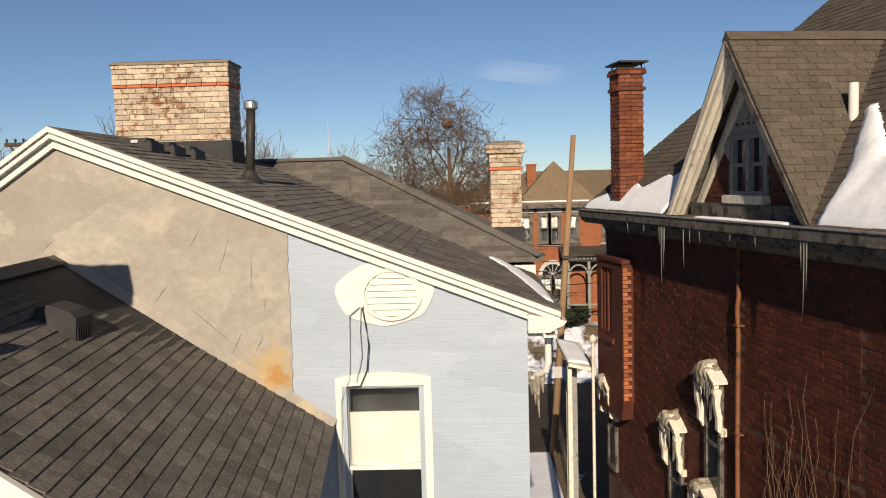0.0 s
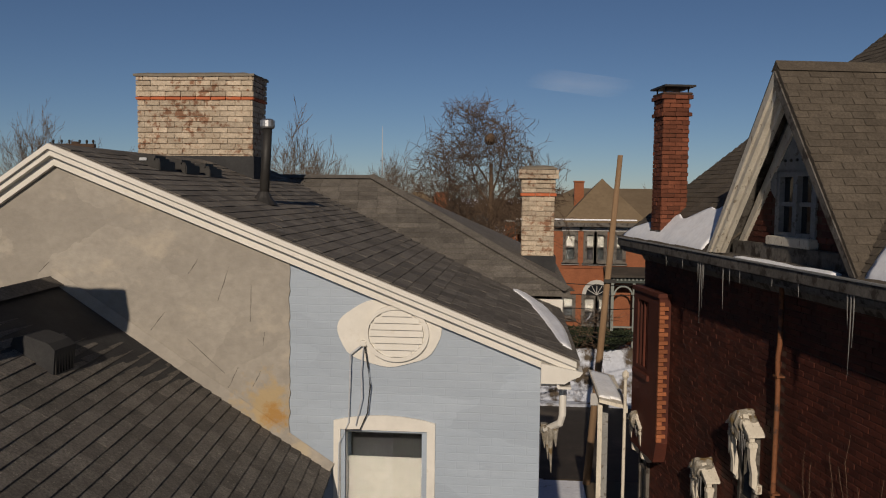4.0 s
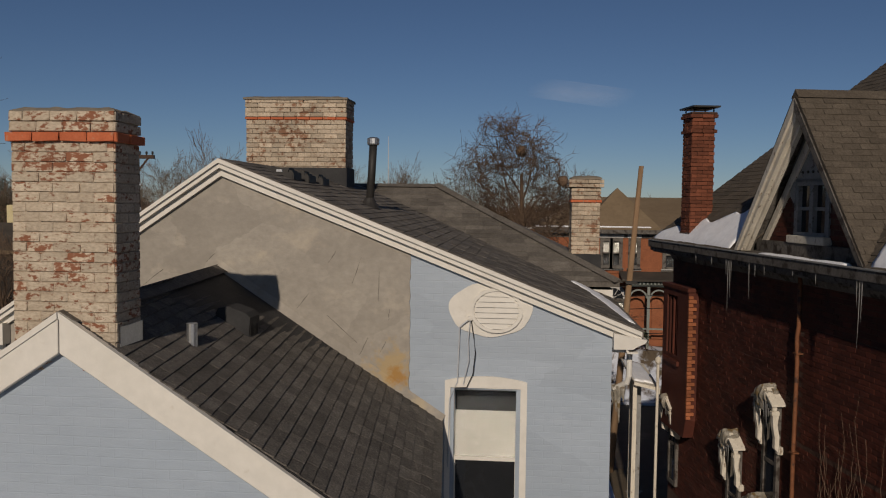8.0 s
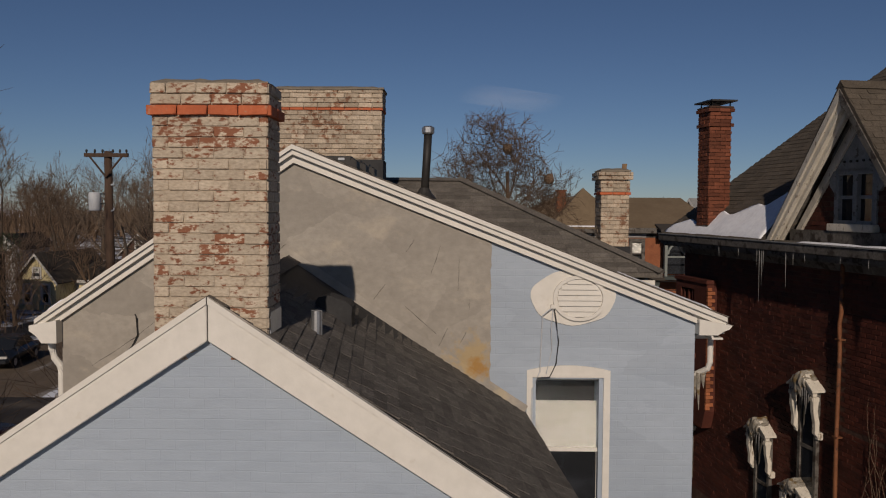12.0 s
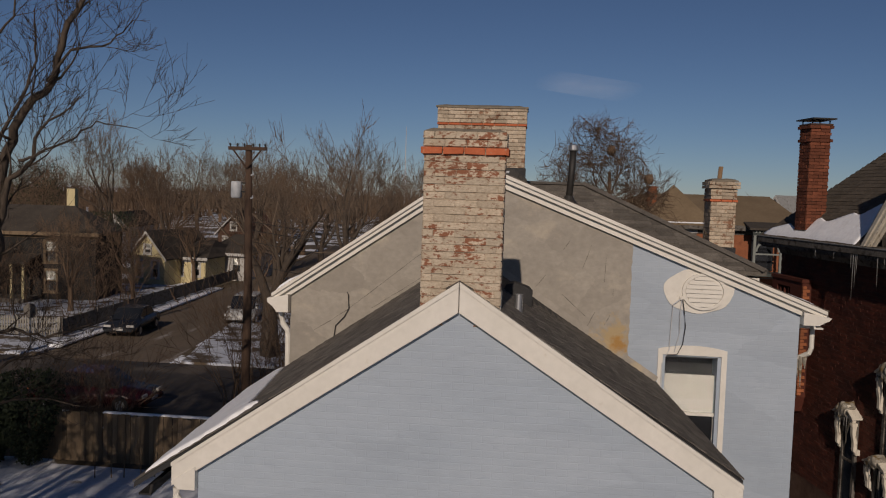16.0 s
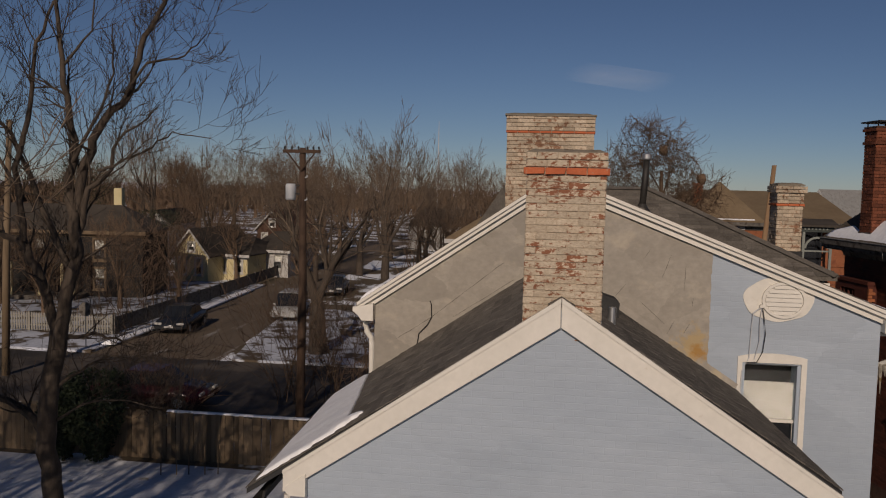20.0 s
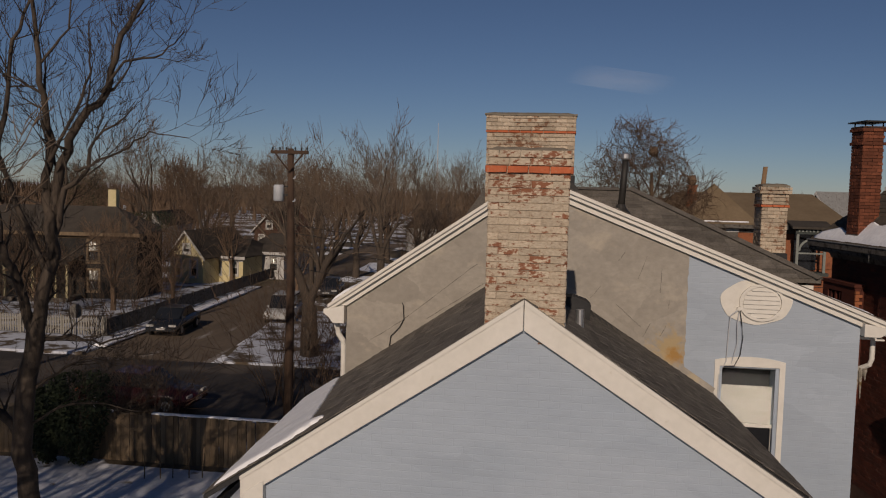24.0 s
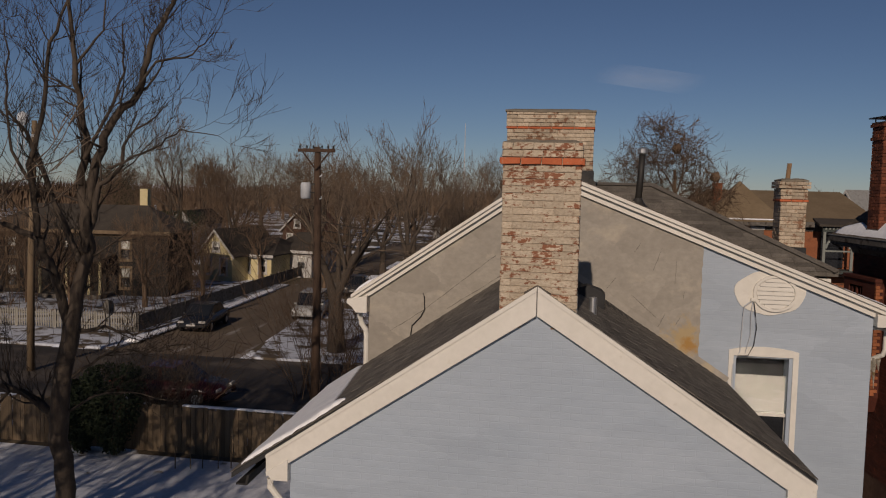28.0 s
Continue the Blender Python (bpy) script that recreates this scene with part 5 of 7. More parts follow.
for pts, th, sd, lab in (([(-0.36, 3.95), (-0.36, 7.9), (-0.2, 7.75), (-0.06, 7.1), (-0.14, 6.75), (0.1, 6.1), (0.02, 5.7), (0.22, 5.1), (0.18, 4.8), (0.42, 4.45), (0.3, 4.1)], 0.045, 5, "old snow lying behind the eaves gutter"),
                         ([(-0.36, 0.15), (0.1, 0.35), (0.5, 0.75), (0.85, 1.08), (0.9, 0.9), (0.55, 0.3), (0.30, -0.1), (0.32, -0.8), (0.2, -1.6), (-0.36, -1.9)], 0.10, 6, "snow drift in the dormer valley")):
    ob = heap("snow_patch", pts, bh_roof, th, SNOW, lab, sd, n=44)
    ob.matrix_world = bh.matrix_world

# bricks of the side wall
def brick_field(u0, u1, z0, z1, keep, seed):
    rng = random.Random(seed)
    c, z = 0, z0
    while z < z1:
        p = u0 - (0.107 if c % 2 else 0)
        while p < u1:
            s, e = max(p, u0), min(p + 0.215, u1)
            if e - s > 0.04 and keep((s + e) / 2, z):
                yield s, e, z, rng
            p += 0.215
        z += 0.073
        c += 1


def near_patch(u, z):
    return -0.1 < u < 2.3 and 5.0 < z < 6.75


vs, fs = [], []
for s, e, z, rng in brick_field(-1.6, 7.6, 2.6, 7.4, lambda u, z: not near_patch(u, z), 61):
    o = rng.uniform(-0.003, 0.006)
    b = len(vs)
    for v in (0.0155 - o, 0.03):
        vs += [(v, s + 0.004, z + 0.004), (v, e - 0.004, z + 0.004), (v, e - 0.004, z + 0.064), (v, s + 0.004, z + 0.064)]
    fs += [tuple(b + i for i in q) for q in ((0, 3, 2, 1), (0, 1, 5, 4), (1, 2, 6, 5), (2, 3, 7, 6), (3, 0, 4, 7))]
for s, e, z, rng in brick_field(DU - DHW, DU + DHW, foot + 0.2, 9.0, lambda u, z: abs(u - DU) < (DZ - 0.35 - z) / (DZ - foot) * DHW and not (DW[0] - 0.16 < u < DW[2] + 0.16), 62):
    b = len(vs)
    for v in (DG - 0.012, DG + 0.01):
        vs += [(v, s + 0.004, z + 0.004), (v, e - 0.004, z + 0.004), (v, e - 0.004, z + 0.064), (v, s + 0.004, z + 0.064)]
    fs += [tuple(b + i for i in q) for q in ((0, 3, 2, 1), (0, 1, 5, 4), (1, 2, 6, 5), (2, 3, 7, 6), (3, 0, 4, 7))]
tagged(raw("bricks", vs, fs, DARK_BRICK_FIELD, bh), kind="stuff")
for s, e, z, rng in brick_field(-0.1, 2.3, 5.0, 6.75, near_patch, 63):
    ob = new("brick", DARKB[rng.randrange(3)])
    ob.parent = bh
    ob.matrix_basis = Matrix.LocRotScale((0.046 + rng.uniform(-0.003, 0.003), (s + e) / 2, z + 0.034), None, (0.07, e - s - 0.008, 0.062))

POLE2, FARHOUSE, CLOUD = (3.75, 24.0, 9.68, 0.2), (5.9, 36.0), (140.0, 255.0)


# ---- trees ----
def grow(rng, start, way, length, radius, level, out, spread=0.55, up=0.12, kids=(3, 5), wobble=0.16, thin=0.012):
    """Adds limbs as (points, radii, sides), from trunk to twigs."""
    steps = 5 if level > 1 else 3
    p, d = Vector(start), Vector(way).normalized()
    pts, rad = [p.copy()], [radius]
    for i in range(steps):
        d = (d + Vector((rng.gauss(0, wobble), rng.gauss(0, wobble), rng.gauss(0, wobble) + up * 0.5))).normalized()
        p = p + d * length / steps
        pts.append(p.copy())
        rad.append(max(thin * 0.5, radius * (1 - 0.62 * (i + 1) / steps)))
    out.append((pts, rad, 6 if radius > 0.08 else (4 if radius > 0.03 else 3)))
    if level <= 0:
        return
    for k in range(rng.randint(*kids)):
        f = rng.uniform(0.3, 1.0) if k else 1.0
        i = min(steps - 1, int(f * steps))
        q = pts[i].lerp(pts[i + 1], f * steps - i) if f < 1 else pts[-1]
        side = Vector((rng.gauss(0, 1), rng.gauss(0, 1), rng.gauss(0, 0.7))).normalized()
        w = (d * (1 - spread * 0.6) + side * spread * (0.5 if not k else 1.0) + Vector((0, 0, up))).normalized()
        grow(rng, q, w, length * rng.uniform(0.55, 0.82), max(thin, rad[i] * rng.uniform(0.5, 0.72)), level - 1, out, spread, up, kids, wobble, thin)


def limbs_mesh(name, limbs, mat, parent, keep, label=""):
    vs, fs = [], []
    for pts, rad, sides in limbs:
        if not keep(rad[0]):
            continue
        base = None
        for i, p in enumerate(pts):
            d = (pts[min(i + 1, len(pts) - 1)] - pts[max(i - 1, 0)]).normalized()
            a = d.cross(Vector((0.3, 0.9, 0.2))).normalized()
            b = d.cross(a)
            ring = len(vs)
            for k in range(sides):
                t = 2 * math.pi * k / sides
                vs.append(p + rad[i] * (math.cos(t) * a + math.sin(t) * b))
            if base is not None:
                fs += [(base + k, base + (k + 1) % sides, ring + (k + 1) % sides, ring + k) for k in range(sides)]
            base = ring
    return raw(name, vs, fs, mat, parent, label, smooth=True)


def tree(at, height, seed, label, levels=5, trunk=0.2, spread=0.5, fork=0.3, mats=(BARK, TWIG), up=0.16, kids=(3, 5), thin=0.012, group="", width=7.0, limbs=0):
    rng = random.Random(seed)
    t = tagged(empty("tree", at), label, "tree", group)
    out = []
    h0 = height * fork
    trunk_pts = [Vector((0, 0, -0.1)), Vector((rng.uniform(-0.1, 0.1), 0, h0 * 0.5)), Vector((rng.uniform(-0.2, 0.2), rng.uniform(-0.2, 0.2), h0))]
    out.append((trunk_pts, [trunk * 1.25, trunk, trunk * 0.85], 8))
    limbs = limbs or rng.randint(3, 4)
    for k in range(limbs):
        a = 2 * math.pi * (k + rng.uniform(-0.2, 0.2)) / (3.5 if limbs < 5 else 2.6)
        low = rng.uniform(0, 0.15) if limbs < 5 else 0.55 * (1 - (k + 1) / limbs)
        grow(rng, trunk_pts[-1] * (1 - low), (math.cos(a) * spread, math.sin(a) * spread, 1.0), height * rng.uniform(0.3, 0.4) * (1 if limbs < 5 else 0.72), trunk * rng.uniform(0.5, 0.7), levels - 1, out, spread, up, kids, thin=thin)
    top = max(p.z for pts, *_ in out for p in pts)
    side = sorted(math.hypot(p.x, p.y) for pts, *_ in out for p in pts)[-len(out) // 12]
    kz, kx = height / top, width / 2 / side
    out = [([Vector((p.x * kx, p.y * kx, p.z * kz)) for p in pts], rad, n) for pts, rad, n in out]
    limbs_mesh("trunk", out, mats[0], t, lambda r: r > 0.05)
    limbs_mesh("crown", out, mats[1], t, lambda r: r <= 0.05, "bare winter twigs")
    return t


# street tree behind the ridge, with two nests
nest_tree = tagged(empty("tree", (0.2, 23.6, 0)), "bare street tree with two squirrel nests", "tree")
rng = random.Random(74)
out = [([Vector((0, 0, -0.1)), Vector((0.08, 0, 2.6)), Vector((0.0, 0.1, 5.0)), Vector((0.1, 0.05, 7.2)), Vector((0.05, 0.1, 9.4))], [0.25, 0.21, 0.17, 0.11, 0.05], 8)]
for k in range(15):
    a = k * 2.4 + rng.uniform(-0.3, 0.3)
    lean = 1.6 - 0.095 * k
    grow(rng, (0.04, 0.08, 4.4 + 0.31 * k), (math.cos(a) * lean, math.sin(a) * lean, 0.7), 2.5 - 0.075 * k, 0.075 - 0.003 * k, 4, out, 0.7, 0.05, (4, 6), 0.15, 0.0075)
# the crown keeps an egg-shaped outline, a little uneven
out = [limb for limb in out if all(p.z < 5 or ((p.x + 0.25) / 2.65) ** 2 + (p.y / 2.6) ** 2 + ((p.z - 7.9) / 3.5) ** 2 < 1.0 + 0.6 * noise.noise(p * 1.6) for p in limb[0])]
limbs_mesh("trunk", out, TWIG_RUSSET, nest_tree, lambda r: r > 0.03)
limbs_mesh("crown", out, TWIG_RUSSET, nest_tree, lambda r: r <= 0.03, "dense crown of bare twigs")
stout = [pts[-1] for pts, rad, n in out if 0.015 < rad[0] < 0.05]
for want in ((0.4, -0.5, 10.5), (0.9, -0.5, 9.5)):
    at = min(stout, key=lambda p: (p - Vector(want)).length)
    bm = bmesh.new()
    bmesh.ops.create_icosphere(bm, subdivisions=2, radius=0.17)
    for v in bm.verts:
        v.co *= 1 + 0.35 * noise.noise(v.co * 9)
        v.co += at
    part("nest", bm, TWIG_RUSSET, nest_tree, "ball of dry leaves")
for k, (x, y, h, r) in enumerate(((-1.9, 22.5, 6.7, 0.9), (-2.8, 23.4, 6.9, 0.9))):
    tree((x, y, 0), h, 75 + k, "dense russet winter shrub tree", 5, 0.09, 0.8, 0.3, (TWIG_RUSSET, TWIG_RUSSET), 0.08, (4, 5), 0.009, width=3.0)

# big yard tree with hand-shaped limbs
yard = tagged(empty("tree", (-14.0, 11.3, 0)), "large bare maple with forked trunk in the yard", "tree")
rng = random.Random(81)
BOUGHS = {
    "trunk": (((0, -0.1), (0.0, 1.6), (0, 3.2), (0.2, 5.7)), 0.23, 0.19),
    "stem": (((0.2, 4.7), (0.5, 6.2), (0.6, 7.1), (0.7, 7.7), (0.5, 8.5)), 0.185, 0.13),
    "a": (((0.5, 8.5), (0.6, 9.5), (0.5, 10.7), (0.3, 11.7), (0.2, 13.3)), 0.11, 0.04),
    "b": (((0.7, 7.7), (0.8, 8.9), (1.2, 9.7), (1.8, 10.5), (2.2, 11.4), (2.6, 12.4), (2.7, 13.3)), 0.14, 0.04),
    "bb": (((1.8, 10.5), (2.3, 11.1), (3.1, 11.3), (3.6, 11.7)), 0.045, 0.012),
    "c": (((0.6, 7.1), (1.0, 8.5), (1.4, 8.8), (1.6, 9.5), (2.5, 10.2)), 0.10, 0.015),
    "cc": (((1.2, 8.9), (1.6, 9.0), (2.3, 9.4), (2.9, 9.7), (3.6, 9.6)), 0.04, 0.01),
    "d": (((0.2, 5.5), (-0.2, 6.8), (-0.6, 7.3), (-1.3, 7.6)), 0.14, 0.07),
    "e": (((-0.5, 7.3), (-0.6, 8.9), (-0.4, 10.3), (-0.1, 11.5), (0.3, 12.6)), 0.09, 0.03),
    "f": (((0.5, 6.8), (-0.3, 8.5), (-0.8, 9.6), (-1.2, 10.1)), 0.09, 0.03),
    "g": (((0.0, 2.9), (-0.5, 3.6), (-1.4, 4.0)), 0.14, 0.08),
    "h": (((0.3, 5.2), (1.0, 5.4), (1.8, 5.3), (2.7, 5.6)), 0.06, 0.015),
    "k": (((0.55, 9.0), (1.2, 9.9), (1.5, 10.9), (1.6, 11.9)), 0.055, 0.015),
    "l": (((-0.5, 8.2), (-1.1, 9.2), (-1.3, 10.6), (-1.2, 12.0)), 0.05, 0.015),
    "m": (((0.45, 11.0), (1.0, 11.8), (1.2, 12.9)), 0.04, 0.012),
    "i": (((0.2, 4.2), (0.9, 4.7), (1.5, 5.0), (2.2, 4.8)), 0.05, 0.012),
    "j": (((0.1, 3.4), (0.8, 3.9), (1.6, 4.0), (2.6, 3.9)), 0.04, 0.01),
}
out = []
for key, (pts, r0, r1) in BOUGHS.items():
    n = len(pts)
    p3 = [Vector((x, 0.14 * math.sin(3 * i + len(key) * 1.7 + ord(key[0])) if i else 0, z)) for i, (x, z) in enumerate(pts)]
    fine = []
    for i in range(n - 1):
        for s in range(4):
            q = p3[i].lerp(p3[i + 1], s / 4)
            fine.append(q + Vector((rng.gauss(0, 0.02), rng.gauss(0, 0.03), rng.gauss(0, 0.02))))
    fine.append(p3[-1])
    rad = [(r0 + (r1 - r0) * i / (len(fine) - 1)) * (1.0 if key == "trunk" else 0.82) for i in range(len(fine))]
    out.append((fine, rad, 9 if r0 > 0.1 else 6))
    if key == "trunk":
        continue
    for k in range(9 if r0 > 0.08 else 8):
        i = rng.randrange(2, len(fine))
        d = (fine[i] - fine[i - 1]).normalized()
        side = Vector((rng.gauss(0, 1), rng.gauss(0, 1), rng.gauss(0.2, 0.6))).normalized()
        grow(rng, fine[i], d * 0.7 + side * 0.7, rng.uniform(0.55, 1.05), min(0.035, rad[i] * 0.5), 3, out, 0.55, 0.10, (2, 4), 0.13, 0.006)
limbs_mesh("trunk", out, BARK, yard, lambda r: r > 0.036)
limbs_mesh("crown", out, BARK, yard, lambda r: r <= 0.036, "fine bare twigs")

# trees along the side street and beyond
big = tree((-14.9, 35.4, 0), 12.0, 91, "bare street tree with thick trunk on the snowy verge", 6, 0.42, 0.5, 0.25, kids=(2, 4), up=0.06, thin=0.012, width=9)
t2 = tree((-16.5, 60, 0), 15.6, 92, "tall spreading bare tree beyond the corner", 6, 0.35, 0.5, 0.25, kids=(2, 4), up=0.10, thin=0.016, width=11)
t3 = tree((-35.4, 70, 0), 13.0, 93, "bare tree behind the yellow house", 6, 0.32, 0.55, 0.3, kids=(2, 4), up=0.06, thin=0.016, width=11)
t4 = tree((-48, 95, 0), 13.0, 94, "bare tree in the far neighbourhood", 5, 0.3, 0.6, 0.25, (TWIG_RUSSET, TWIG_RUSSET), 0.08, (3, 4), 0.022, width=10)
rng = random.Random(95)
for k in range(44):
    y = rng.uniform(75, 190)
    x = -4 - (y + 5) * rng.uniform(0.02, 0.62)
    s = rng.uniform(0.75, 1.15)
    c = copy_thing((t2, t3, t4, t4)[k % 4], pose(x, y, 0, 0, 0, rng.uniform(0, 360)) @ Matrix.Scale(s, 4))
    c.scale = (s, s, s)
    tagged(c, "bare tree in the hazy distance", "tree", "far bare trees")
for k in range(34):
    y = rng.uniform(90, 190)
    x = rng.uniform(-0.05, 0.75) * y
    s = rng.uniform(0.6, 0.85)
    c = copy_thing((t3, t4, t4)[k % 3], pose(x, y, 0, 0, 0, rng.uniform(0, 360)) @ Matrix.Scale(s, 4))
    c.scale = (s, s, s)
    tagged(c, "bare tree in the hazy distance", "tree", "far bare trees")
for x, y, s in ((-27.2, 70, 1.12), (-21.4, 72, 0.95), (-24, 66, 0.75), (-21.5, 54, 0.5), (-30.5, 64, 0.55), (-33.5, 52, 0.55), (-41, 44, 0.5), (-27, 80, 0.9), (-22, 90, 0.9), (-16, 78, 0.8), (-13.5, 70, 0.75), (-10, 66, 0.6), (-31.5, 46.2, 0.55), (-40, 46, 0.6), (-45.5, 45, 0.65), (-29.4, 50.5, 0.5), (-34.5, 42.5, 0.5), (-43, 41.5, 0.6)):
    c = copy_thing(t4 if s < 0.7 else t3, pose(x, y, 0, 0, 0, rng.uniform(0, 360)) @ Matrix.Scale(s, 4))
    c.scale = (s, s, s)
    tagged(c, "bare garden tree beside the side street", "tree", "garden trees")


# unseen trees, added only to throw dappled shade over the yard and street
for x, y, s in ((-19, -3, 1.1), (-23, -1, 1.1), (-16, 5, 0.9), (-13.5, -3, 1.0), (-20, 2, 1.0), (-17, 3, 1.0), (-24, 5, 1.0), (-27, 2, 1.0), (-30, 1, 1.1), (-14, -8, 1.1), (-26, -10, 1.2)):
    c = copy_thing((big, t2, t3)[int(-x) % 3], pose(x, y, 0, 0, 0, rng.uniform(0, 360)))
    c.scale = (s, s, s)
    tagged(c, "bare tree added out of view to shade the yard", "tree", "yard trees")


def far_woods():
    """A distant belt of bare wood: many slim upright stems and twigs."""
    rng = random.Random(97)
    vs, fs = [], []
    for k in range(9000):
        a = rng.uniform(-0.75, 0.75)
        r = rng.uniform(195, 330)
        x, y = r * math.sin(a), r * math.cos(a)
        h = rng.uniform(5, 10.5) * (0.8 + 0.4 * noise.noise((a * 9, 0, 0)))
        w, lx = rng.uniform(0.12, 0.5), rng.uniform(-1.4, 1.4)
        z0 = rng.uniform(0, h * 0.6)
        b = len(vs)
        vs += [(x - w, y, z0), (x + w, y, z0), (x + lx, y + w, h), (x + lx * 0.5, y - w, (z0 + h) / 2)]
        fs += [(b, b + 1, b + 2), (b, b + 3, b + 2), (b, b + 1, b + 3)]
    return tagged(raw("far_woods", vs, fs, TWIG_RUSSET), "distant belt of bare brown woodland", "woodland", kind="stuff")


far_woods()


def thicket(name, spots, seed, label):
    """Undergrowth: fans of thin bare stems rising from each spot (x, y, height, width, stems)."""
    rng = random.Random(seed)
    out = []
    for x, y, h, w, n in spots:
        for k in range(n):
            a, r = rng.uniform(0, 2 * math.pi), w * 0.5 * math.sqrt(rng.random())
            p = Vector((x + r * math.cos(a), y + r * math.sin(a), 0))
            d = Vector((rng.gauss(0, 0.25), rng.gauss(0, 0.25), 1)).normalized()
            length = h * rng.uniform(0.45, 0.8)
            grow(rng, p, d, length, 0.012 + 0.0006 * y * 0.5, 2, out, 0.6, 0.1, (3, 4), 0.13, 0.007 + 0.0001 * y)
    return tagged(limbs_mesh(name, out, TWIG_RUSSET, None, lambda r: True), label, "thicket", kind="stuff")


rng = random.Random(98)
thicket("thicket", [(rng.uniform(-14.5, -10.2), rng.uniform(26.5, 32), rng.uniform(2.5, 4.5), 1.8, 9) for k in range(7)]
        + [(rng.uniform(-42, -27.5), rng.uniform(41, 48), rng.uniform(2.5, 5), 2.8, 9) for k in range(13)]
        + [(rng.uniform(-20.5, -15.2), rng.uniform(19.3, 20.6), rng.uniform(1.8, 3.0), 1.3, 8) for k in range(7)]
        + [(rng.uniform(-55, -30), rng.uniform(60, 90), rng.uniform(4, 8), 4.0, 10) for k in range(14)]
        + [(rng.uniform(-17, -9), rng.uniform(62, 95), rng.uniform(3, 7), 4.0, 10) for k in range(12)], 99, "brown bare undergrowth between the gardens")


def evergreen(at, height, width, seed, label):
    rng = random.Random(seed)
    t = tagged(empty("bush", at), label, "bush")
    vs, fs = [], []
    for k in range(5200):
        f = rng.random() ** 0.8
        z = 0.1 + f * height
        r = width * (0.35 + 0.65 * math.sin(math.pi * min(1, 0.25 + 0.8 * (1 - f)))) * rng.uniform(0.55, 1.05)
        a = rng.uniform(0, 2 * math.pi)
        r *= 1 + 0.25 * noise.noise((math.cos(a) * 2, math.sin(a) * 2, z + seed))
        c = Vector((r * math.cos(a), r * math.sin(a), z))
        s = rng.uniform(0.03, 0.08)
        d = Vector((rng.gauss(0, 1), rng.gauss(0, 1), rng.gauss(0, 1))).normalized() * s
        e = d.orthogonal().normalized() * s * 0.5
        b = len(vs)
        vs += [c - d, c + e, c + d, c - e]
        fs.append((b, b + 1, b + 2, b + 3))
    tagged(raw("leaves", vs, fs, EVERGREEN, t), kind="stuff")
    part("stem", tube([(0, 0, 0), (0.05, 0, height * 0.4), (0, 0.05, height * 0.7)], [0.06, 0.05, 0.02], 6), BARK, t)
    return t


evergreen((-17.0, 18.3, 0), 2.7, 0.95, 3, "dark evergreen shrub against the fence")
evergreen((-18.0, 18.2, 0), 2.2, 0.7, 4, "dark evergreen shrub against the fence")
evergreen((-34.0, 56.0, 0), 6.2, 2.0, 5, "dark conifer beside the grey house")
evergreen((-46.0, 66.0, 0), 10.0, 2.6, 6, "tall dark conifer behind the grey house")
evergreen((3.4, 34.9, 2.0), 0.8, 0.9, 7, "clipped dark hedge before the brick house")
evergreen((4.9, 34.8, 2.0), 0.8, 1.0, 8, "clipped dark hedge before the brick house")


# ---- board fence at the back of the yard ----
fence = tagged(empty("fence", (-26, 18.9, 0)), "weathered grey brown board fence with snow along its foot", "fence")
boards = []
rng = random.Random(101)
for k in range(3):
    bm = box((0, -0.011, 0), (0.138, 0.011, 1))
    for v in bm.verts:
        v.co.x += rng.uniform(-0.004, 0.004)
        if v.co.z > 0.5:
            v.co.z += rng.uniform(-0.015, 0.01)
    me = bpy.data.meshes.new("board")
    bm.to_mesh(me)
    bm.free()
    me.materials.append(FENCEWOOD)
    boards.append(me)
for k in range(126):
    ob = new("board", boards[k % 3])
    ob.parent = fence
    ob.matrix_basis = Matrix.LocRotScale((k * 0.145, rng.uniform(-0.006, 0.006), 0.03), Euler((0, rng.uniform(-0.012, 0.012), 0)), (1, 1, 1.5 + rng.uniform(-0.05, 0.04)))
for k in range(8):
    part("post", box((k * 2.4 - 0.05, 0.02, 0), (k * 2.4 + 0.05, 0.12, 1.55), 0.01), FENCEWOOD, fence)
for z in (0.35, 1.2):
    part("rail", box((0, 0.012, z), (18.3, 0.05, z + 0.08)), FENCEWOOD, fence)
part("snow_cap", box((11.0, -0.03, 1.53), (18.2, 0.14, 1.58), 0.02), SNOW, fence, "line of snow on the fence")
for k in range(5):
    x = -14.6 + k * 0.42 + rng.uniform(-0.1, 0.1)
    ob = tagged(obj("garden_stake", tube([(x, 17.6 + 0.1 * k, 0), (x + rng.uniform(-0.03, 0.03), 17.6 + 0.1 * k, rng.uniform(0.6, 1.0))], 0.018, 6), FENCEWOOD), "thin wooden garden stake in the snow", "stake", "garden stakes")

# ---- utility poles and wires ----
pole = tagged(empty("utility_pole", (-12.15, 23.5, 0)), "wooden utility pole with crossarm and grey transformer", "utility pole")
part("shaft", tube([(0, 0, 0), (0.05, 0, 5), (0, 0, 9.95)], [0.17, 0.15, 0.115], 12), POLEWOOD, pole, smooth=True)
part("crossarm", box((-0.68, -0.17, 9.76), (0.68, -0.06, 9.88), 0.01), POLEWOOD, pole)
for s in (-1, 1):
    part("brace", tube([(s * 0.52, -0.17, 9.80), (0.0, -0.19, 9.15)], 0.03, 6), POLEWOOD, pole)
for x in (-0.62, -0.36, -0.12, 0.2, 0.42, 0.62):
    part("insulator", tube([(x, -0.11, 9.88), (x, -0.11, 9.93), (x, -0.11, 9.97), (x, -0.11, 10.0)], [0.015, 0.035, 0.035, 0.02], 10), BLACK_METAL, pole)
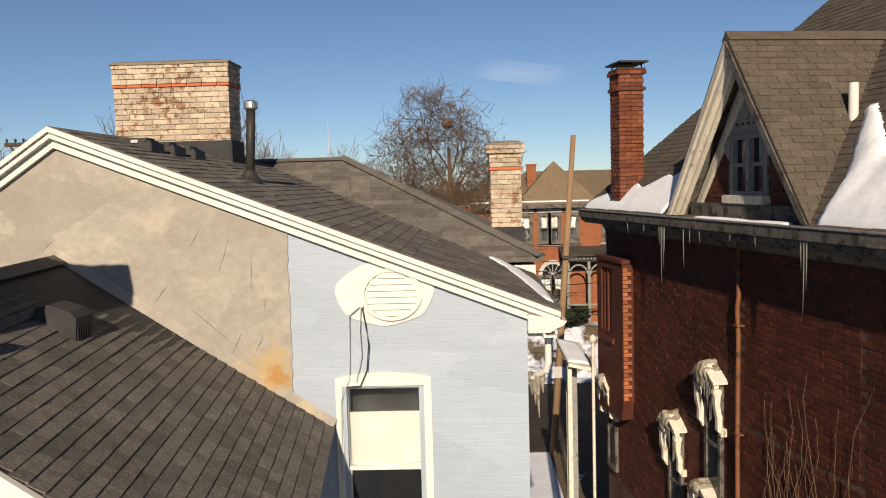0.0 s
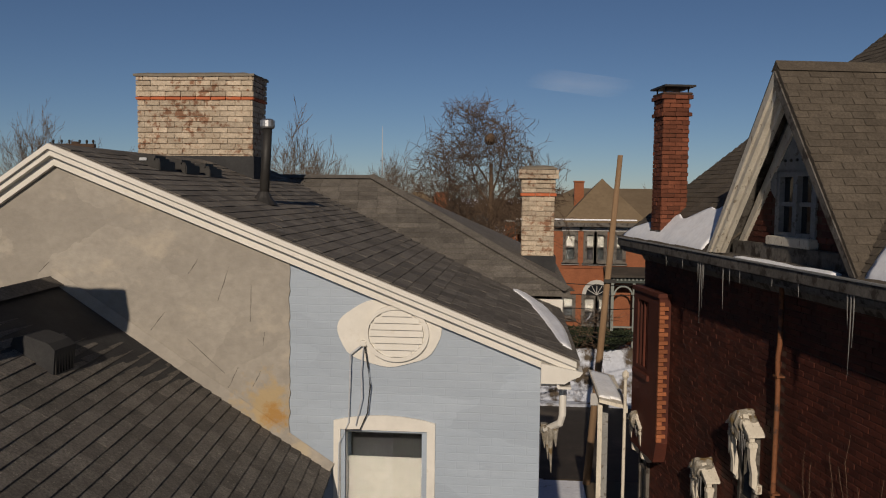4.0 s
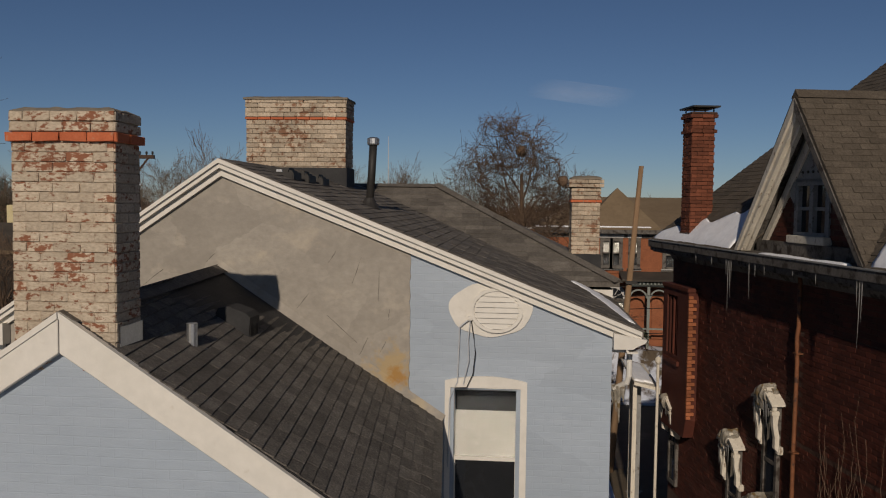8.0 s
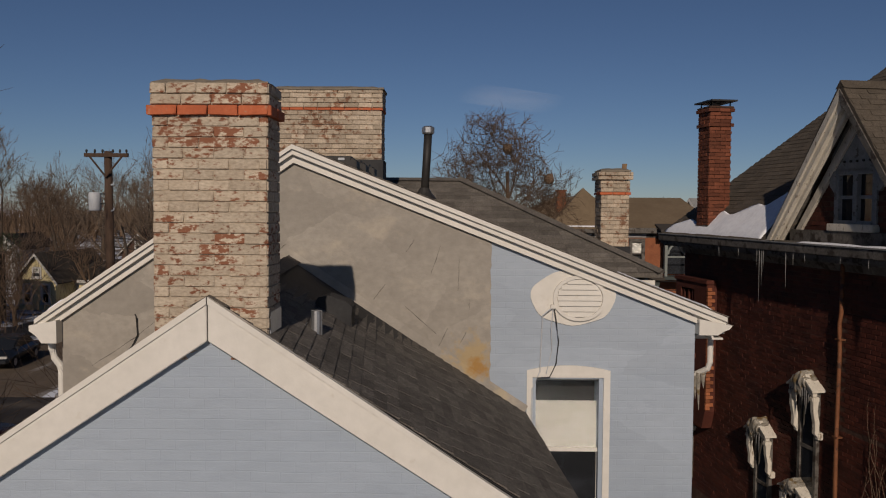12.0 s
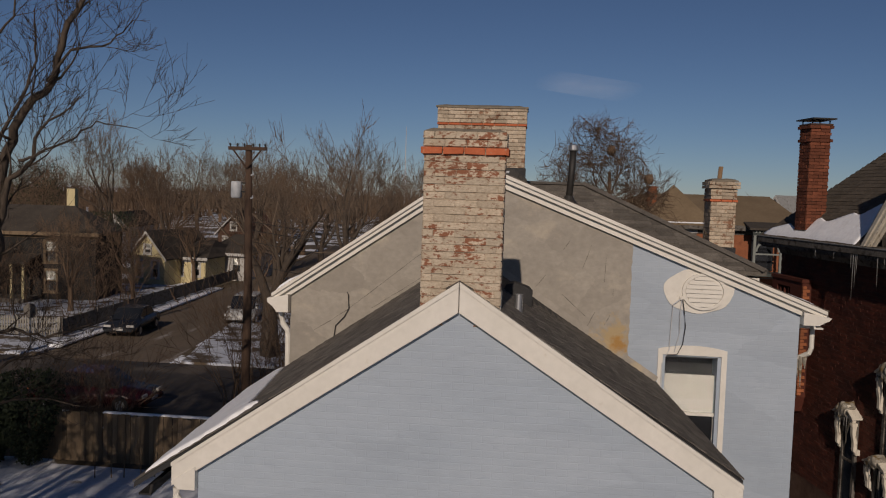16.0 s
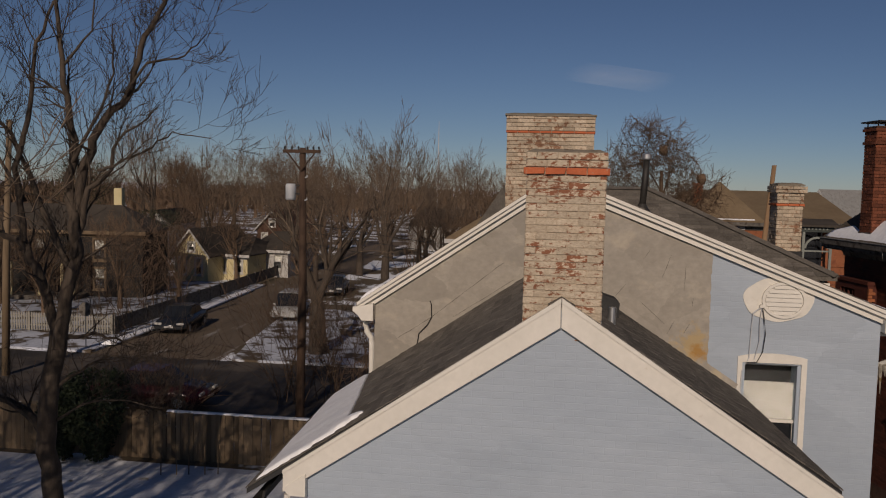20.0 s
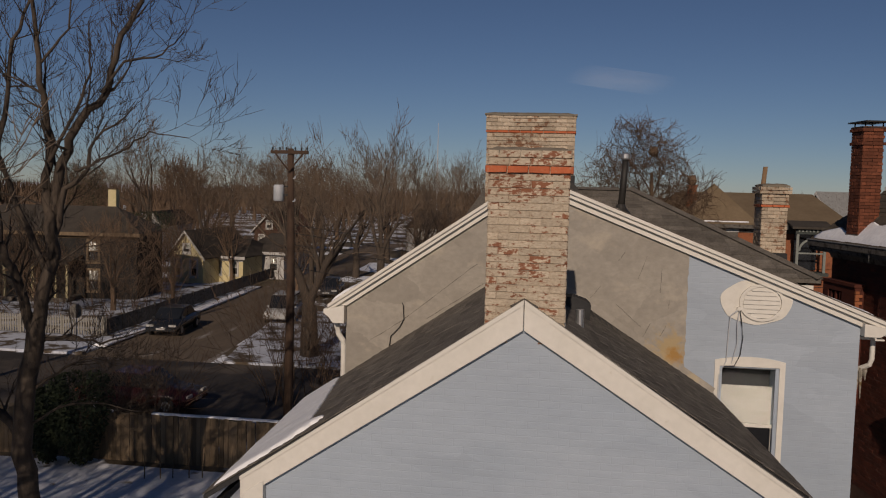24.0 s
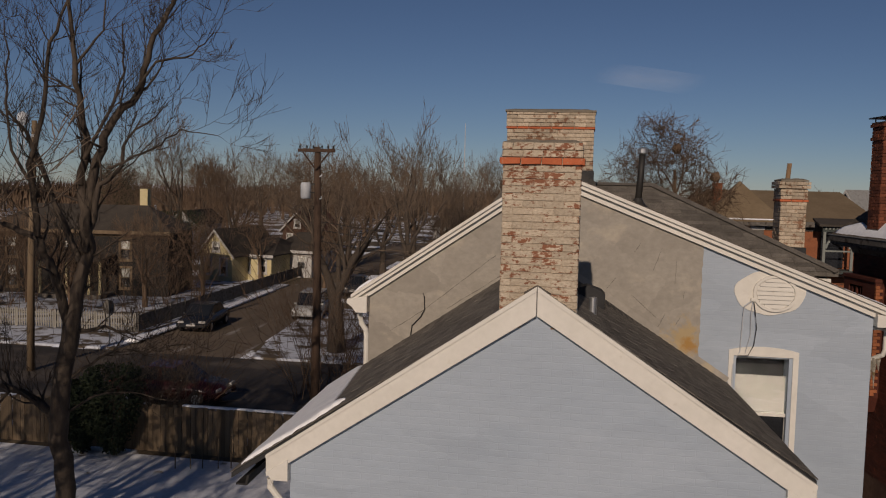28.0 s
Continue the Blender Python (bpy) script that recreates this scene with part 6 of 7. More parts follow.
part("transformer", tube([(-0.40, -0.06, 8.10), (-0.40, -0.06, 8.14), (-0.40, -0.06, 8.62), (-0.40, -0.06, 8.68)], [0.15, 0.185, 0.185, 0.15], 18), PAINTED_METAL, pole, "grey cylindrical transformer", smooth=True)
for z in (8.6, 8.3):
    part("bracket", box((-0.22, -0.1, z), (-0.05, 0.0, z + 0.05)), BLACK_METAL, pole)
for z in (8.9, 8.1):
    part("fitting", tube([(0.12, -0.1, z), (0.2, -0.1, z + 0.03), (0.2, -0.1, z + 0.1)], 0.025, 6), PAINTED_METAL, pole)
lean = tagged(empty("utility_pole", (POLE2[0], POLE2[1], 0)), "leaning weathered wooden utility pole by the street", "utility pole")
part("shaft", tube([(-0.55, 0, 0), (-0.2, 0, 4.5), (POLE2[3], 0, POLE2[2])], [0.12, 0.10, 0.075], 12), POLE_TAN, lean, smooth=True)
part("notice", box((-0.50, -0.14, 2.4), (-0.26, -0.125, 2.75)), FARWHITE, lean, "pale paper notice")
part("fitting", box((-0.2, -0.16, 6.0), (0.15, -0.1, 6.1)), BLACK_METAL, lean)
for k, (z, sag) in enumerate(((5.2, 0.25), (5.6, 0.2), (5.9, 0.2), (4.4, 0.3))):
    a, b = Vector((POLE2[0] - 0.1, POLE2[1], z)), Vector((26, 37, z + 0.4))
    c = Vector((-12.1, 23.5, z + 1.4))
    for nm, p, q in (("wire", a, b), ("wire", a, c)):
        pts = [p.lerp(q, i / 10) - Vector((0, 0, sag * 4 * (i / 10) * (1 - i / 10))) for i in range(11)]
        tagged(obj("wire", tube(pts, 0.012, 4), BLACK_METAL), "thin black overhead wire between the poles", "wire", "overhead wires")


pale_pole = tagged(empty("utility_pole", (-26.75, 28.0, 0)), "pale weathered wooden pole beside the yard", "utility pole")
part("shaft", tube([(-0.1, 0, 0), (0.0, 0, 5), (0.25, 0, 11.1)], [0.17, 0.15, 0.11], 12), FENCEWOOD, pale_pole, smooth=True)
part("bolt_band", tube([(0.22, 0, 10.4), (0.225, 0, 10.5)], 0.125, 12), METAL, pale_pole)

# ---- far houses ----
def gabled_house(name, at, turn, w, d, eave, ridge, wall, roof, label, front_gable=True, trim=FARWHITE, wins=(), hip=0.0, chim=None, hip_r=None):
    """A plain house: w across the front, d deep, front facing -y of its own frame."""
    t = tagged(empty(name, at, turn), label, "house")
    holes = [rect(a, b, c, e) for a, b, c, e in wins]
    if front_gable:
        outline = [(-w / 2, 0), (w / 2, 0), (w / 2, eave), (0, ridge), (-w / 2, eave)]
    else:
        outline = rect(-w / 2, 0, w / 2, eave)
    part("front_wall", slab(outline, 0.2, holes, face_y(0)), wall, t)
    part("body", box((-w / 2, 0.2, 0), (w / 2, d, eave)), wall, t)
    o = 0.35
    if front_gable:
        k = (ridge - eave) / (w / 2)
        for s in (-1, 1):
            part("roof", quad_slab([(0, -o, ridge + 0.1), (s * (w / 2 + o), -o, eave - k * o + 0.1), (s * (w / 2 + o), d + o, eave - k * o + 0.1), (0, d + o, ridge + 0.1)], 0.1), roof, t)
            part("rake_board", quad_slab([(0, -o - 0.03, ridge + 0.06), (s * (w / 2 + o), -o - 0.03, eave - k * o + 0.06), (s * (w / 2 + o), -o, eave - k * o + 0.06), (0, -o, ridge + 0.06)], 0.22), trim, t)
        part("back_gable", slab([(-w / 2, eave), (w / 2, eave), (0, ridge)], 0.1, (), face_y(d - 0.1)), wall, t)
    else:
        h = hip
        q = [(-w / 2 - o, -o, eave), (w / 2 + o, -o, eave), (w / 2 + o, d + o, eave), (-w / 2 - o, d + o, eave)]
        r0, r1 = (-w / 2 + h, d / 2, ridge), (w / 2 - (h if hip_r is None else hip_r), d / 2, ridge)
        for c in ([q[0], q[1], r1, r0], [q[2], q[3], r0, r1], [q[1], q[2], r1], [q[3], q[0], r0]):
            part("roof", quad_slab(c, 0.12), roof, t)
        part("eaves_board", box((-w / 2 - o, -o - 0.04, eave - 0.25), (w / 2 + o, -o, eave)), trim, t)
        part("frieze", box((-w / 2, -0.04, eave - 0.45), (w / 2, 0, eave - 0.13)), trim, t)
    for a, b, c, e in wins:
        wd = empty("window", (0, 0, 0))
        wd.parent = t
        part("frame", slab(rect(a - 0.1, b - 0.1, c + 0.1, e + 0.1), 0.08, [rect(a + 0.05, b + 0.05, c - 0.05, e - 0.05)], face_y(-0.05)), trim, wd)
        part("rail", box((a, -0.02, (b + e) / 2 - 0.03), (c, 0.03, (b + e) / 2 + 0.03)), trim, wd)
        part("blind", box((a, 0.09, (b + e) / 2), (c, 0.1, e)), BLIND, wd)
        part("pane", box((a, 0.05, b), (c, 0.06, e)), GLASS, wd).visible_shadow = False
        # black board in place of the unlit room
        part("dark_room", box((a - 0.02, 0.15, b - 0.02), (c + 0.02, 0.19, e + 0.02)), DARK, wd)
        part("sill", box((a - 0.15, -0.1, b - 0.16), (c + 0.15, 0.02, b - 0.08)), trim, wd)
    if chim:
        x, y, z, s, mt = chim
        part("chimney", box((x - s / 2, y - s / 2, ridge - 1.5), (x + s / 2, y + s / 2, z), 0.02), mt, t)
    return t


# red brick house across the street
FX, FY = FARHOUSE
far = gabled_house("house", (FX, FY, 0), 0, 9.2, 8.0, 7.42, 8.85, FAR_BRICK, FARROOF_TAN, "red brick house with tan hip roof across the street", False, GREYWOOD,
                   wins=((-2.80, 5.68, -2.35, 6.86), (-1.92, 5.68, -1.55, 6.86), (-1.47, 5.68, -1.10, 6.86), (-0.65, 5.68, -0.30, 6.86), (0.88, 5.62, 1.42, 6.82), (-2.85, 3.2, -2.4, 4.1), (-1.95, 2.9, -1.47, 4.1), (-1.35, 2.9, -0.87, 4.1)), hip=2.4, hip_r=0.4)
for a, b in ((-2.95, -2.2), (-2.07, -0.95), (-0.8, -0.15), (0.73, 1.57)):
    part("lintel", box((a, -0.06, 6.97), (b, 0.02, 7.13), 0.01), FARWHITE, far, "pale stone lintel")
    part("sill", box((a, -0.1, 5.5), (b, 0.02, 5.58), 0.01), FARWHITE, far, "pale stone sill")
part("belt_course", box((-4.62, -0.05, 5.36), (4.62, 0.0, 5.44)), FAR_BRICK, far)
tip = (-1.15, 1.35, 9.27)
for c in ([(-2.9, -0.4, 7.45), (0.6, -0.4, 7.45), tip], [(0.6, -0.4, 7.45), (0.6, 3.1, 7.45), tip], [(-2.9, 3.1, 7.45), (-2.9, -0.4, 7.45), tip]):
    part("pyramid_roof", quad_slab(c, 0.1), FARROOF_TAN, far)
part("gutter_snow", box((-4.95, -0.44, 7.44), (0.2, -0.2, 7.50), 0.02), SNOW, far, "thin snow along the gutter")
for x, y, z, w in ((-2.15, 1.6, 9.08, 0.42), (-5.2, 0.7, 7.3, 0.44), (-4.78, 1.4, 7.2, 0.3)):
    st = part("chimney", box((x - w / 2, y - w / 2, 0 if x < -4.7 else 7.5), (x + w / 2, y + w / 2, z), 0.015), FAR_BRICK, far)
    part("chimney_cap", box((x - w / 2 - 0.04, y - w / 2 - 0.04, z), (x + w / 2 + 0.04, y + w / 2 + 0.04, z + 0.08), 0.02), FARWHITE if x < -5 else FAR_BRICK, st)
pts = [(-1.40 + 0.63 * math.cos(math.pi * i / 14), 4.2 + 0.66 * math.sin(math.pi * i / 14)) for i in range(15)]
inn = [(-1.40 + (x + 1.40) * 0.74, 4.2 + (z - 4.2) * 0.74) for x, z in pts]
part("arch_stone", slab(pts + inn[::-1], 0.1, (), face_y(-0.06)), FARWHITE, far, "pale stone window arch")
part("fanlight", slab(inn, 0.02, (), face_y(-0.01)), DARKGLASS, far)
for i in range(1, 6):
    a = math.pi * i / 6
    part("fanlight_bar", tube([(-1.40, -0.03, 4.2), (-1.40 + 0.46 * math.cos(a), -0.03, 4.2 + 0.48 * math.sin(a))], 0.015, 4), FARWHITE, far)


def green_porch(x, y, posts, base, spring, top, label):
    """A dark green porch: posts, ring arches between them, dentilled frieze and shingled lean-to roof."""
    p = tagged(empty("porch", (x, y, 0)), label, "porch")
    lo, hi = posts[0], posts[-1]
    part("roof", quad_slab([(lo - 0.3, -0.3, top), (hi + 0.3, -0.3, top), (hi + 0.3, -y + FY - 0.02, top + 0.25), (lo - 0.3, -y + FY - 0.02, top + 0.25)], 0.1), FARROOF, p)
    part("frieze", box((lo - 0.1, -0.12, top - 0.34), (hi + 0.1, 0.0, top - 0.12)), PORCH_GREEN, p)
    for k in range(int((hi - lo) / 0.16)):
        part("dentil", box((lo + 0.16 * k, -0.16, top - 0.24), (lo + 0.16 * k + 0.07, -0.12, top - 0.14)), PORCH_PALE, p)
    for x0 in posts:
        part("post", box((x0 - 0.06, -0.12, base), (x0 + 0.06, 0.0, top - 0.34), 0.01), PORCH_PALE, p)
    for x0, x1 in zip(posts, posts[1:]):
        c, r = (x0 + x1) / 2, (x1 - x0) / 2 - 0.05
        ring = [(c + r * math.cos(math.pi * i / 12), spring + r * math.sin(math.pi * i / 12)) for i in range(13)]
        part("arch_bracket", slab(ring + [(c + (q - c) * 0.84, spring + (z - spring) * 0.84) for q, z in ring[::-1]], 0.06, (), face_y(-0.1)), PORCH_PALE, p)
        part("rail", box((x0, -0.09, base + 0.85), (x1, -0.03, base + 0.92)), PORCH_PALE, p)
    return p


low = green_porch(6.0, FY - 1.0, (-0.95, -0.05, 0.85, 1.75), 2.1, 4.35, 5.2, "dark green porch with ring arches and dentilled frieze")
part("door", box((0.25, 0.9, 2.4), (0.85, 0.96, 4.3), 0.01), FAR_BRICK, low, "red painted door")
up = green_porch(8.75, FY - 0.9, (-0.6, 0.6), 5.25, 6.25, 7.35, "small upper porch with a pale green arch")
# no door known here: near-black panel painted in for the shade behind the arch
part("door", box((-0.5, 0.80, 5.3), (0.5, 0.88, 7.0), 0.01), DARKGLASS, up, "black panel standing in for the shaded recess")
part("floor", box((-0.8, -0.2, 5.1), (0.8, 0.88, 5.25), 0.01), PORCH_GREEN, up)
bank = raw("lawn_bank", [(-2, 33.5, 0.1), (14, 33.5, 0.1), (14, 34.7, 2.05), (-1, 34.7, 2.05), (14, 46, 2.05), (-1, 46, 2.05), (-3, 46, 0.1)], [(0, 1, 2, 3), (3, 2, 4, 5), (0, 3, 5, 6)], SNOWYARD)
tagged(bank, "snowy bank rising to the brick house", "lawn", kind="structure")
gabled_house("house", (-4.8, 44, 0), 0, 9, 8, 5.6, 8.6, FAR_BRICK, FARROOF_TAN, "red brick house with tan pyramid roof behind trees", False, wins=((-2.5, 3, -1.6, 5), (0.5, 3, 1.4, 5)), hip=4.3, chim=(1.6, 1.5, 8.6, 0.7, FAR_BRICK))
gabled_house("house", (17.0, 62, 0), -55, 5.2, 12, 5.5, 9.05, FARWHITE, PALEGREY, "white gabled house with pale grey roof in the distance", True, wins=((-1.5, 3, -0.6, 5), (0.6, 3, 1.5, 5)), chim=(0.3, 8.0, 9.7, 0.6, FARWHITE))
# houses to the left
gabled_house("house", (-39.2, 50.5, 0), 6, 13.5, 5, 4.9, 6.7, GREYSIDE, FARROOF, "large dark grey house with cream window trim", False, FENCEWOOD,
             ((-5.4, 2.8, -4.6, 4.3), (-1.2, 2.8, -0.4, 4.3), (3.2, 2.8, 4.0, 4.3), (-5.4, 0.6, -4.6, 2.2), (-1.1, 0.5, -0.3, 2.2), (3.2, 0.7, 4.0, 2.2)), 2.5, (3.9, 2.8, 7.95, 0.6, YELLOW))
pf = tagged(empty("porch", (-38.5, 48.6, 0), 6), "dark porch with slim cream posts", "porch")
part("roof", quad_slab([(-2.4, -0.4, 2.9), (2.4, -0.4, 2.9), (2.4, 1.9, 3.3), (-2.4, 1.9, 3.3)], 0.14), FARROOF, pf)
part("deck", box((-2.3, -0.3, 0), (2.3, 1.9, 0.4)), GREYWOOD, pf)
for x in (-2.2, -0.2, 1.4, 2.2):
    part("post", box((x - 0.08, -0.25, 0.4), (x + 0.08, -0.1, 2.8)), YELLOW, pf)
gabled_house("house", (-33.7, 62, 0), -6, 3.1, 8, 2.6, 4.5, YELLOW, FARROOF, "pale yellow cottage with white trimmed gable", True, FARWHITE, ((-1.1, 0.7, -0.5, 2.1), (0.4, 0.7, 1.0, 2.1), (-0.3, 2.7, 0.3, 3.4)))
gabled_house("house", (-31.2, 64.5, 0), -6, 3.2, 7, 2.3, 3.6, YELLOW, FARROOF, "low yellow cottage wing with white porch", False, FARWHITE, ((-1.2, 0.7, -0.5, 1.9), (0.4, 0.7, 1.1, 1.9)), 0.9)
gabled_house("house", (-29.0, 68, 0), -4, 3.8, 7, 2.5, 4.0, FARWHITE, FARROOF, "small white house with a porch", False, FARWHITE, ((-1.4, 0.8, -0.6, 2.1), (0.5, 0.8, 1.3, 2.1)), 1.1)
gabled_house("house", (-36.3, 90, 0), -4, 3.8, 9, 3.2, 5.2, RED_MORTAR, FARROOF_RED, "brown red house with a front gable beyond", True, FARWHITE, ((-0.35, 3.4, 0.35, 4.3), (-1.3, 1.0, -0.6, 2.6), (0.6, 1.0, 1.3, 2.6)))
gabled_house("house", (-45.9, 80, 0), 6, 2.8, 9, 4.1, 5.3, FARWHITE, FARROOF, "white house with pale blue gable beyond the trees", True, FARWHITE, ((-0.3, 3.0, 0.3, 4.0),))
gabled_house("house", (-18, 105, 0), 0, 9, 8, 3.2, 5.6, FARWHITE, FARROOF, "white house glimpsed through trees", False, FARWHITE, ((-2.8, 0.9, -1.6, 2.5), (0.6, 0.9, 1.7, 2.5)), 1.5)
gabled_house("house", (-8, 120, 0), 0, 10, 8, 3.4, 6.0, FARWHITE, FARROOF, "white house glimpsed through trees", False, FARWHITE, ((-2.8, 0.9, -1.6, 2.5), (0.6, 0.9, 1.7, 2.5)), 1.5)

# picket fence at the corner and grey fence along the side street
pk = tagged(empty("picket_fence", (-44.4, 37.4, 0.12)), "white picket fence round the corner garden", "fence")
bm = slab([(0, 0), (0.085, 0), (0.085, 0.95), (0.0425, 1.03), (0, 0.95)], 0.02, (), face_y(0))
me = bpy.data.meshes.new("picket")
bm.to_mesh(me)
bm.free()
me.materials.append(SHADED_PICKET)
for k in range(115):
    ob = new("picket", me)
    ob.parent = pk
    ob.matrix_basis = pose(k * 0.15, 0, 0.05)
for z in (0.3, 0.8):
    part("rail", box((0, 0.022, z), (17.3, 0.06, z + 0.08)), SHADED_PICKET, pk)
for k in range(8):
    part("post", box((k * 2.46 - 0.06, 0.02, 0), (k * 2.46 + 0.06, 0.14, 1.1), 0.01), SHADED_PICKET, pk)
gf = tagged(empty("picket_fence", (-27.1, 37.6, 0.12), 91.9), "grey board fence along the side street", "fence")
for k in range(20):
    part("board_panel", box((k * 2.0 + 0.03, -0.02, 0.05), (k * 2.0 + 1.97, 0.02, 0.95), 0.005), GREYWOOD, gf)
    part("post", box((k * 2.0 - 0.05, -0.05, 0), (k * 2.0 + 0.05, 0.05, 1.05)), GREYWOOD, gf)
ss = tagged(empty("road_sign", (-26.6, 33.9, 0.12)), "grey back of an octagonal road sign on a post", "road sign")
part("post", tube([(0, 0, 0), (0, 0, 2.3)], 0.03, 8), METAL, ss)
part("plate", slab([(0.38 * math.cos(math.pi * (k + 0.5) / 4), 1.95 + 0.38 * math.sin(math.pi * (k + 0.5) / 4)) for k in range(8)], 0.01, (), face_y(-0.04)), GREYWOOD, ss)


heap("snow_patch", [(-26.3, 34.4), (-25.6, 34.6), (-25.9, 46), (-26.6, 58), (-27.2, 58), (-26.6, 46)], lambda x, y: 0.12, 0.14, SNOW, "ploughed ridge of snow along the kerb", 12, n=60)


# ---- cars ----
def car(at, turn, paint, label, van=False):
    t = tagged(empty("car", at, turn), label, "car")
    L = 4.5
    top = 1.62 if van else 1.42
    body = [(-2.25, 0.35), (-2.2, 0.72), (-1.3, 0.86), (-1.1, 0.9), (1.25, 0.92), (2.1, 0.9), (2.25, 0.75), (2.25, 0.35), (1.85, 0.28), (-1.85, 0.28)]
    bm = slab(body, 1.76, (), Matrix(((1, 0, 0, 0), (0, 0, 1, -0.88), (0, 1, 0, 0), (0, 0, 0, 1))))
    bmesh.ops.bevel(bm, geom=[e for e in bm.edges if e.calc_face_angle(0) > 0.5], offset=0.07, segments=2, affect="EDGES")
    part("body", bm, paint, t, smooth=True)
    cab = [(-1.25, 0.86), (-0.45, top), (0.9 if not van else 1.9, top), (1.75 if not van else 2.15, 0.9)]
    bm = slab(cab, 1.5, (), Matrix(((1, 0, 0, 0), (0, 0, 1, -0.75), (0, 1, 0, 0), (0, 0, 0, 1))))
    bmesh.ops.bevel(bm, geom=bm.edges[:], offset=0.06, segments=2, affect="EDGES")
    part("cabin_glass", bm, DARKGLASS, t)
    part("roof_panel", box((-0.42, -0.7, top - 0.01), (0.88 if not van else 1.85, 0.7, top + 0.025), 0.02), paint, t)
    for s in (-1, 1):
        for x in (-1.38, 1.42):
            w = empty("wheel", (x, s * 0.82, 0.32))
            w.matrix_world = pose(x, s * 0.82, 0.32)
            w.parent = t
            part("tyre", tube([(0, -0.1, 0), (0, -0.08, 0), (0, 0.08, 0), (0, 0.1, 0)], [0.26, 0.32, 0.32, 0.26], 20), RUBBER, w)
            part("rim", tube([(0, -0.105 * 1, 0), (0, 0.105, 0)], 0.19, 14), METAL, w)
        part("headlight", box((-2.24, s * 0.62 - 0.2, 0.6), (-2.14, s * 0.62 + 0.2, 0.72), 0.02), FARWHITE, t, "clear headlamp")
        part("tail_light", box((2.17, s * 0.66 - 0.16, 0.66), (2.262, s * 0.66 + 0.16, 0.8), 0.02), ORANGE_BRICK, t)
        part("pillar", box((0.1, s * 0.752 - 0.01, 0.88), (0.2, s * 0.752 + 0.01, top - 0.06)), paint, t)
        part("mirror", box((-0.95, s * 0.86 - 0.08, 0.9), (-0.8, s * 0.86 + 0.08, 1.02), 0.02), paint, t)
    part("bumper", box((-2.3, -0.8, 0.36), (-2.18, 0.8, 0.52), 0.03), paint, t)
    part("plate_bar", box((-2.31, -0.25, 0.44), (-2.295, 0.25, 0.54)), FARWHITE, t)
    return t


def paint(name, c):
    return material(name, c, tuple(v * 1.15 for v in c), 2.0, 0.25, 0.02, 5, spec=0.6)


car((-24.6, 40.6, 0.02), 97, paint("black car paint", (0.012, 0.014, 0.018)), "black car with headlamps parked on the side street")
car((-18.4, 24.9, 0.02), 180, paint("dark red car paint", (0.04, 0.004, 0.005)), "dark red car parked behind the fence")
car((-19.9, 46.4, 0.02), 97, paint("white car paint", (0.36, 0.36, 0.35)), "white van parked by the verge", True)

car((-20.2, 58.5, 0.02), 97, paint("grey car paint", (0.03, 0.032, 0.036)), "dark grey car parked far along the verge")

# ---- side porch and posts between the houses ----
sp = tagged(empty("porch", (2.85, 14.2, 0)), "white side porch with snow on its flat roof", "porch")
part("roof", quad_slab([(-0.34, -0.2, 5.00), (0.12, -0.2, 4.90), (0.12, 2.0, 4.96), (-0.34, 2.0, 5.06)], 0.06), OLDWHITE, sp)
part("fascia", quad_slab([(0.12, -0.22, 4.90), (0.15, -0.22, 4.90), (0.15, 2.0, 4.96), (0.12, 2.0, 4.96)], 0.12), OLDWHITE, sp)
for x, y, r, z, mt in ((-0.30, 0.0, 0.04, 4.95, OLDWHITE), (-0.16, 0.5, 0.055, 4.95, PALEGREY), (-0.12, 1.8, 0.04, 4.93, OLDWHITE)):
    part("post", box((x - r, y - r, 0), (x + r, y + r, z), 0.008), mt, sp)
part("flag_pole", tube([(0.09, -0.3, 0), (0.09, -0.3, 5.40)], 0.028, 10), OLDWHITE, sp, "slim white pole")
part("finial", tube([(0.09, -0.3, 5.38), (0.09, -0.3, 5.43), (0.09, -0.3, 5.5), (0.09, -0.3, 5.54)], [0.03, 0.06, 0.055, 0.01], 10), OLDWHITE, sp, "round white pole knob")
heap("snow_patch", [(2.53, 14.1), (2.93, 14.25), (2.95, 15.2), (2.9, 16.1), (2.53, 16.1)], lambda x, y: 5.0 - (x - 2.51) * 0.217 + (y - 14.0) * 0.027, 0.035, SNOW, "snow lying on the porch roof", 9)
part("rail", box((-0.1, 0, 0.9), (-0.04, 1.9, 0.98)), OLDWHITE, sp)
for k in range(9):
    part("baluster", box((-0.09, 0.1 + 0.21 * k, 0.1), (-0.05, 0.14 + 0.21 * k, 0.9)), OLDWHITE, sp)
# ice hanging from the swan neck of the downspout
for k, (x, y, ln) in enumerate(((1.40, 7.3, 0.42), (1.37, 7.34, 0.30), (1.34, 7.42, 0.22), (1.44, 7.26, 0.16))):
    house_part("icicle", tube([(x, y, 6.36), (x, y, 6.34 - ln * 0.4), (x + 0.01, y, 6.34 - ln)], [0.035, 0.022, 0.003], 7), ICE, "clump of ice on the downspout")

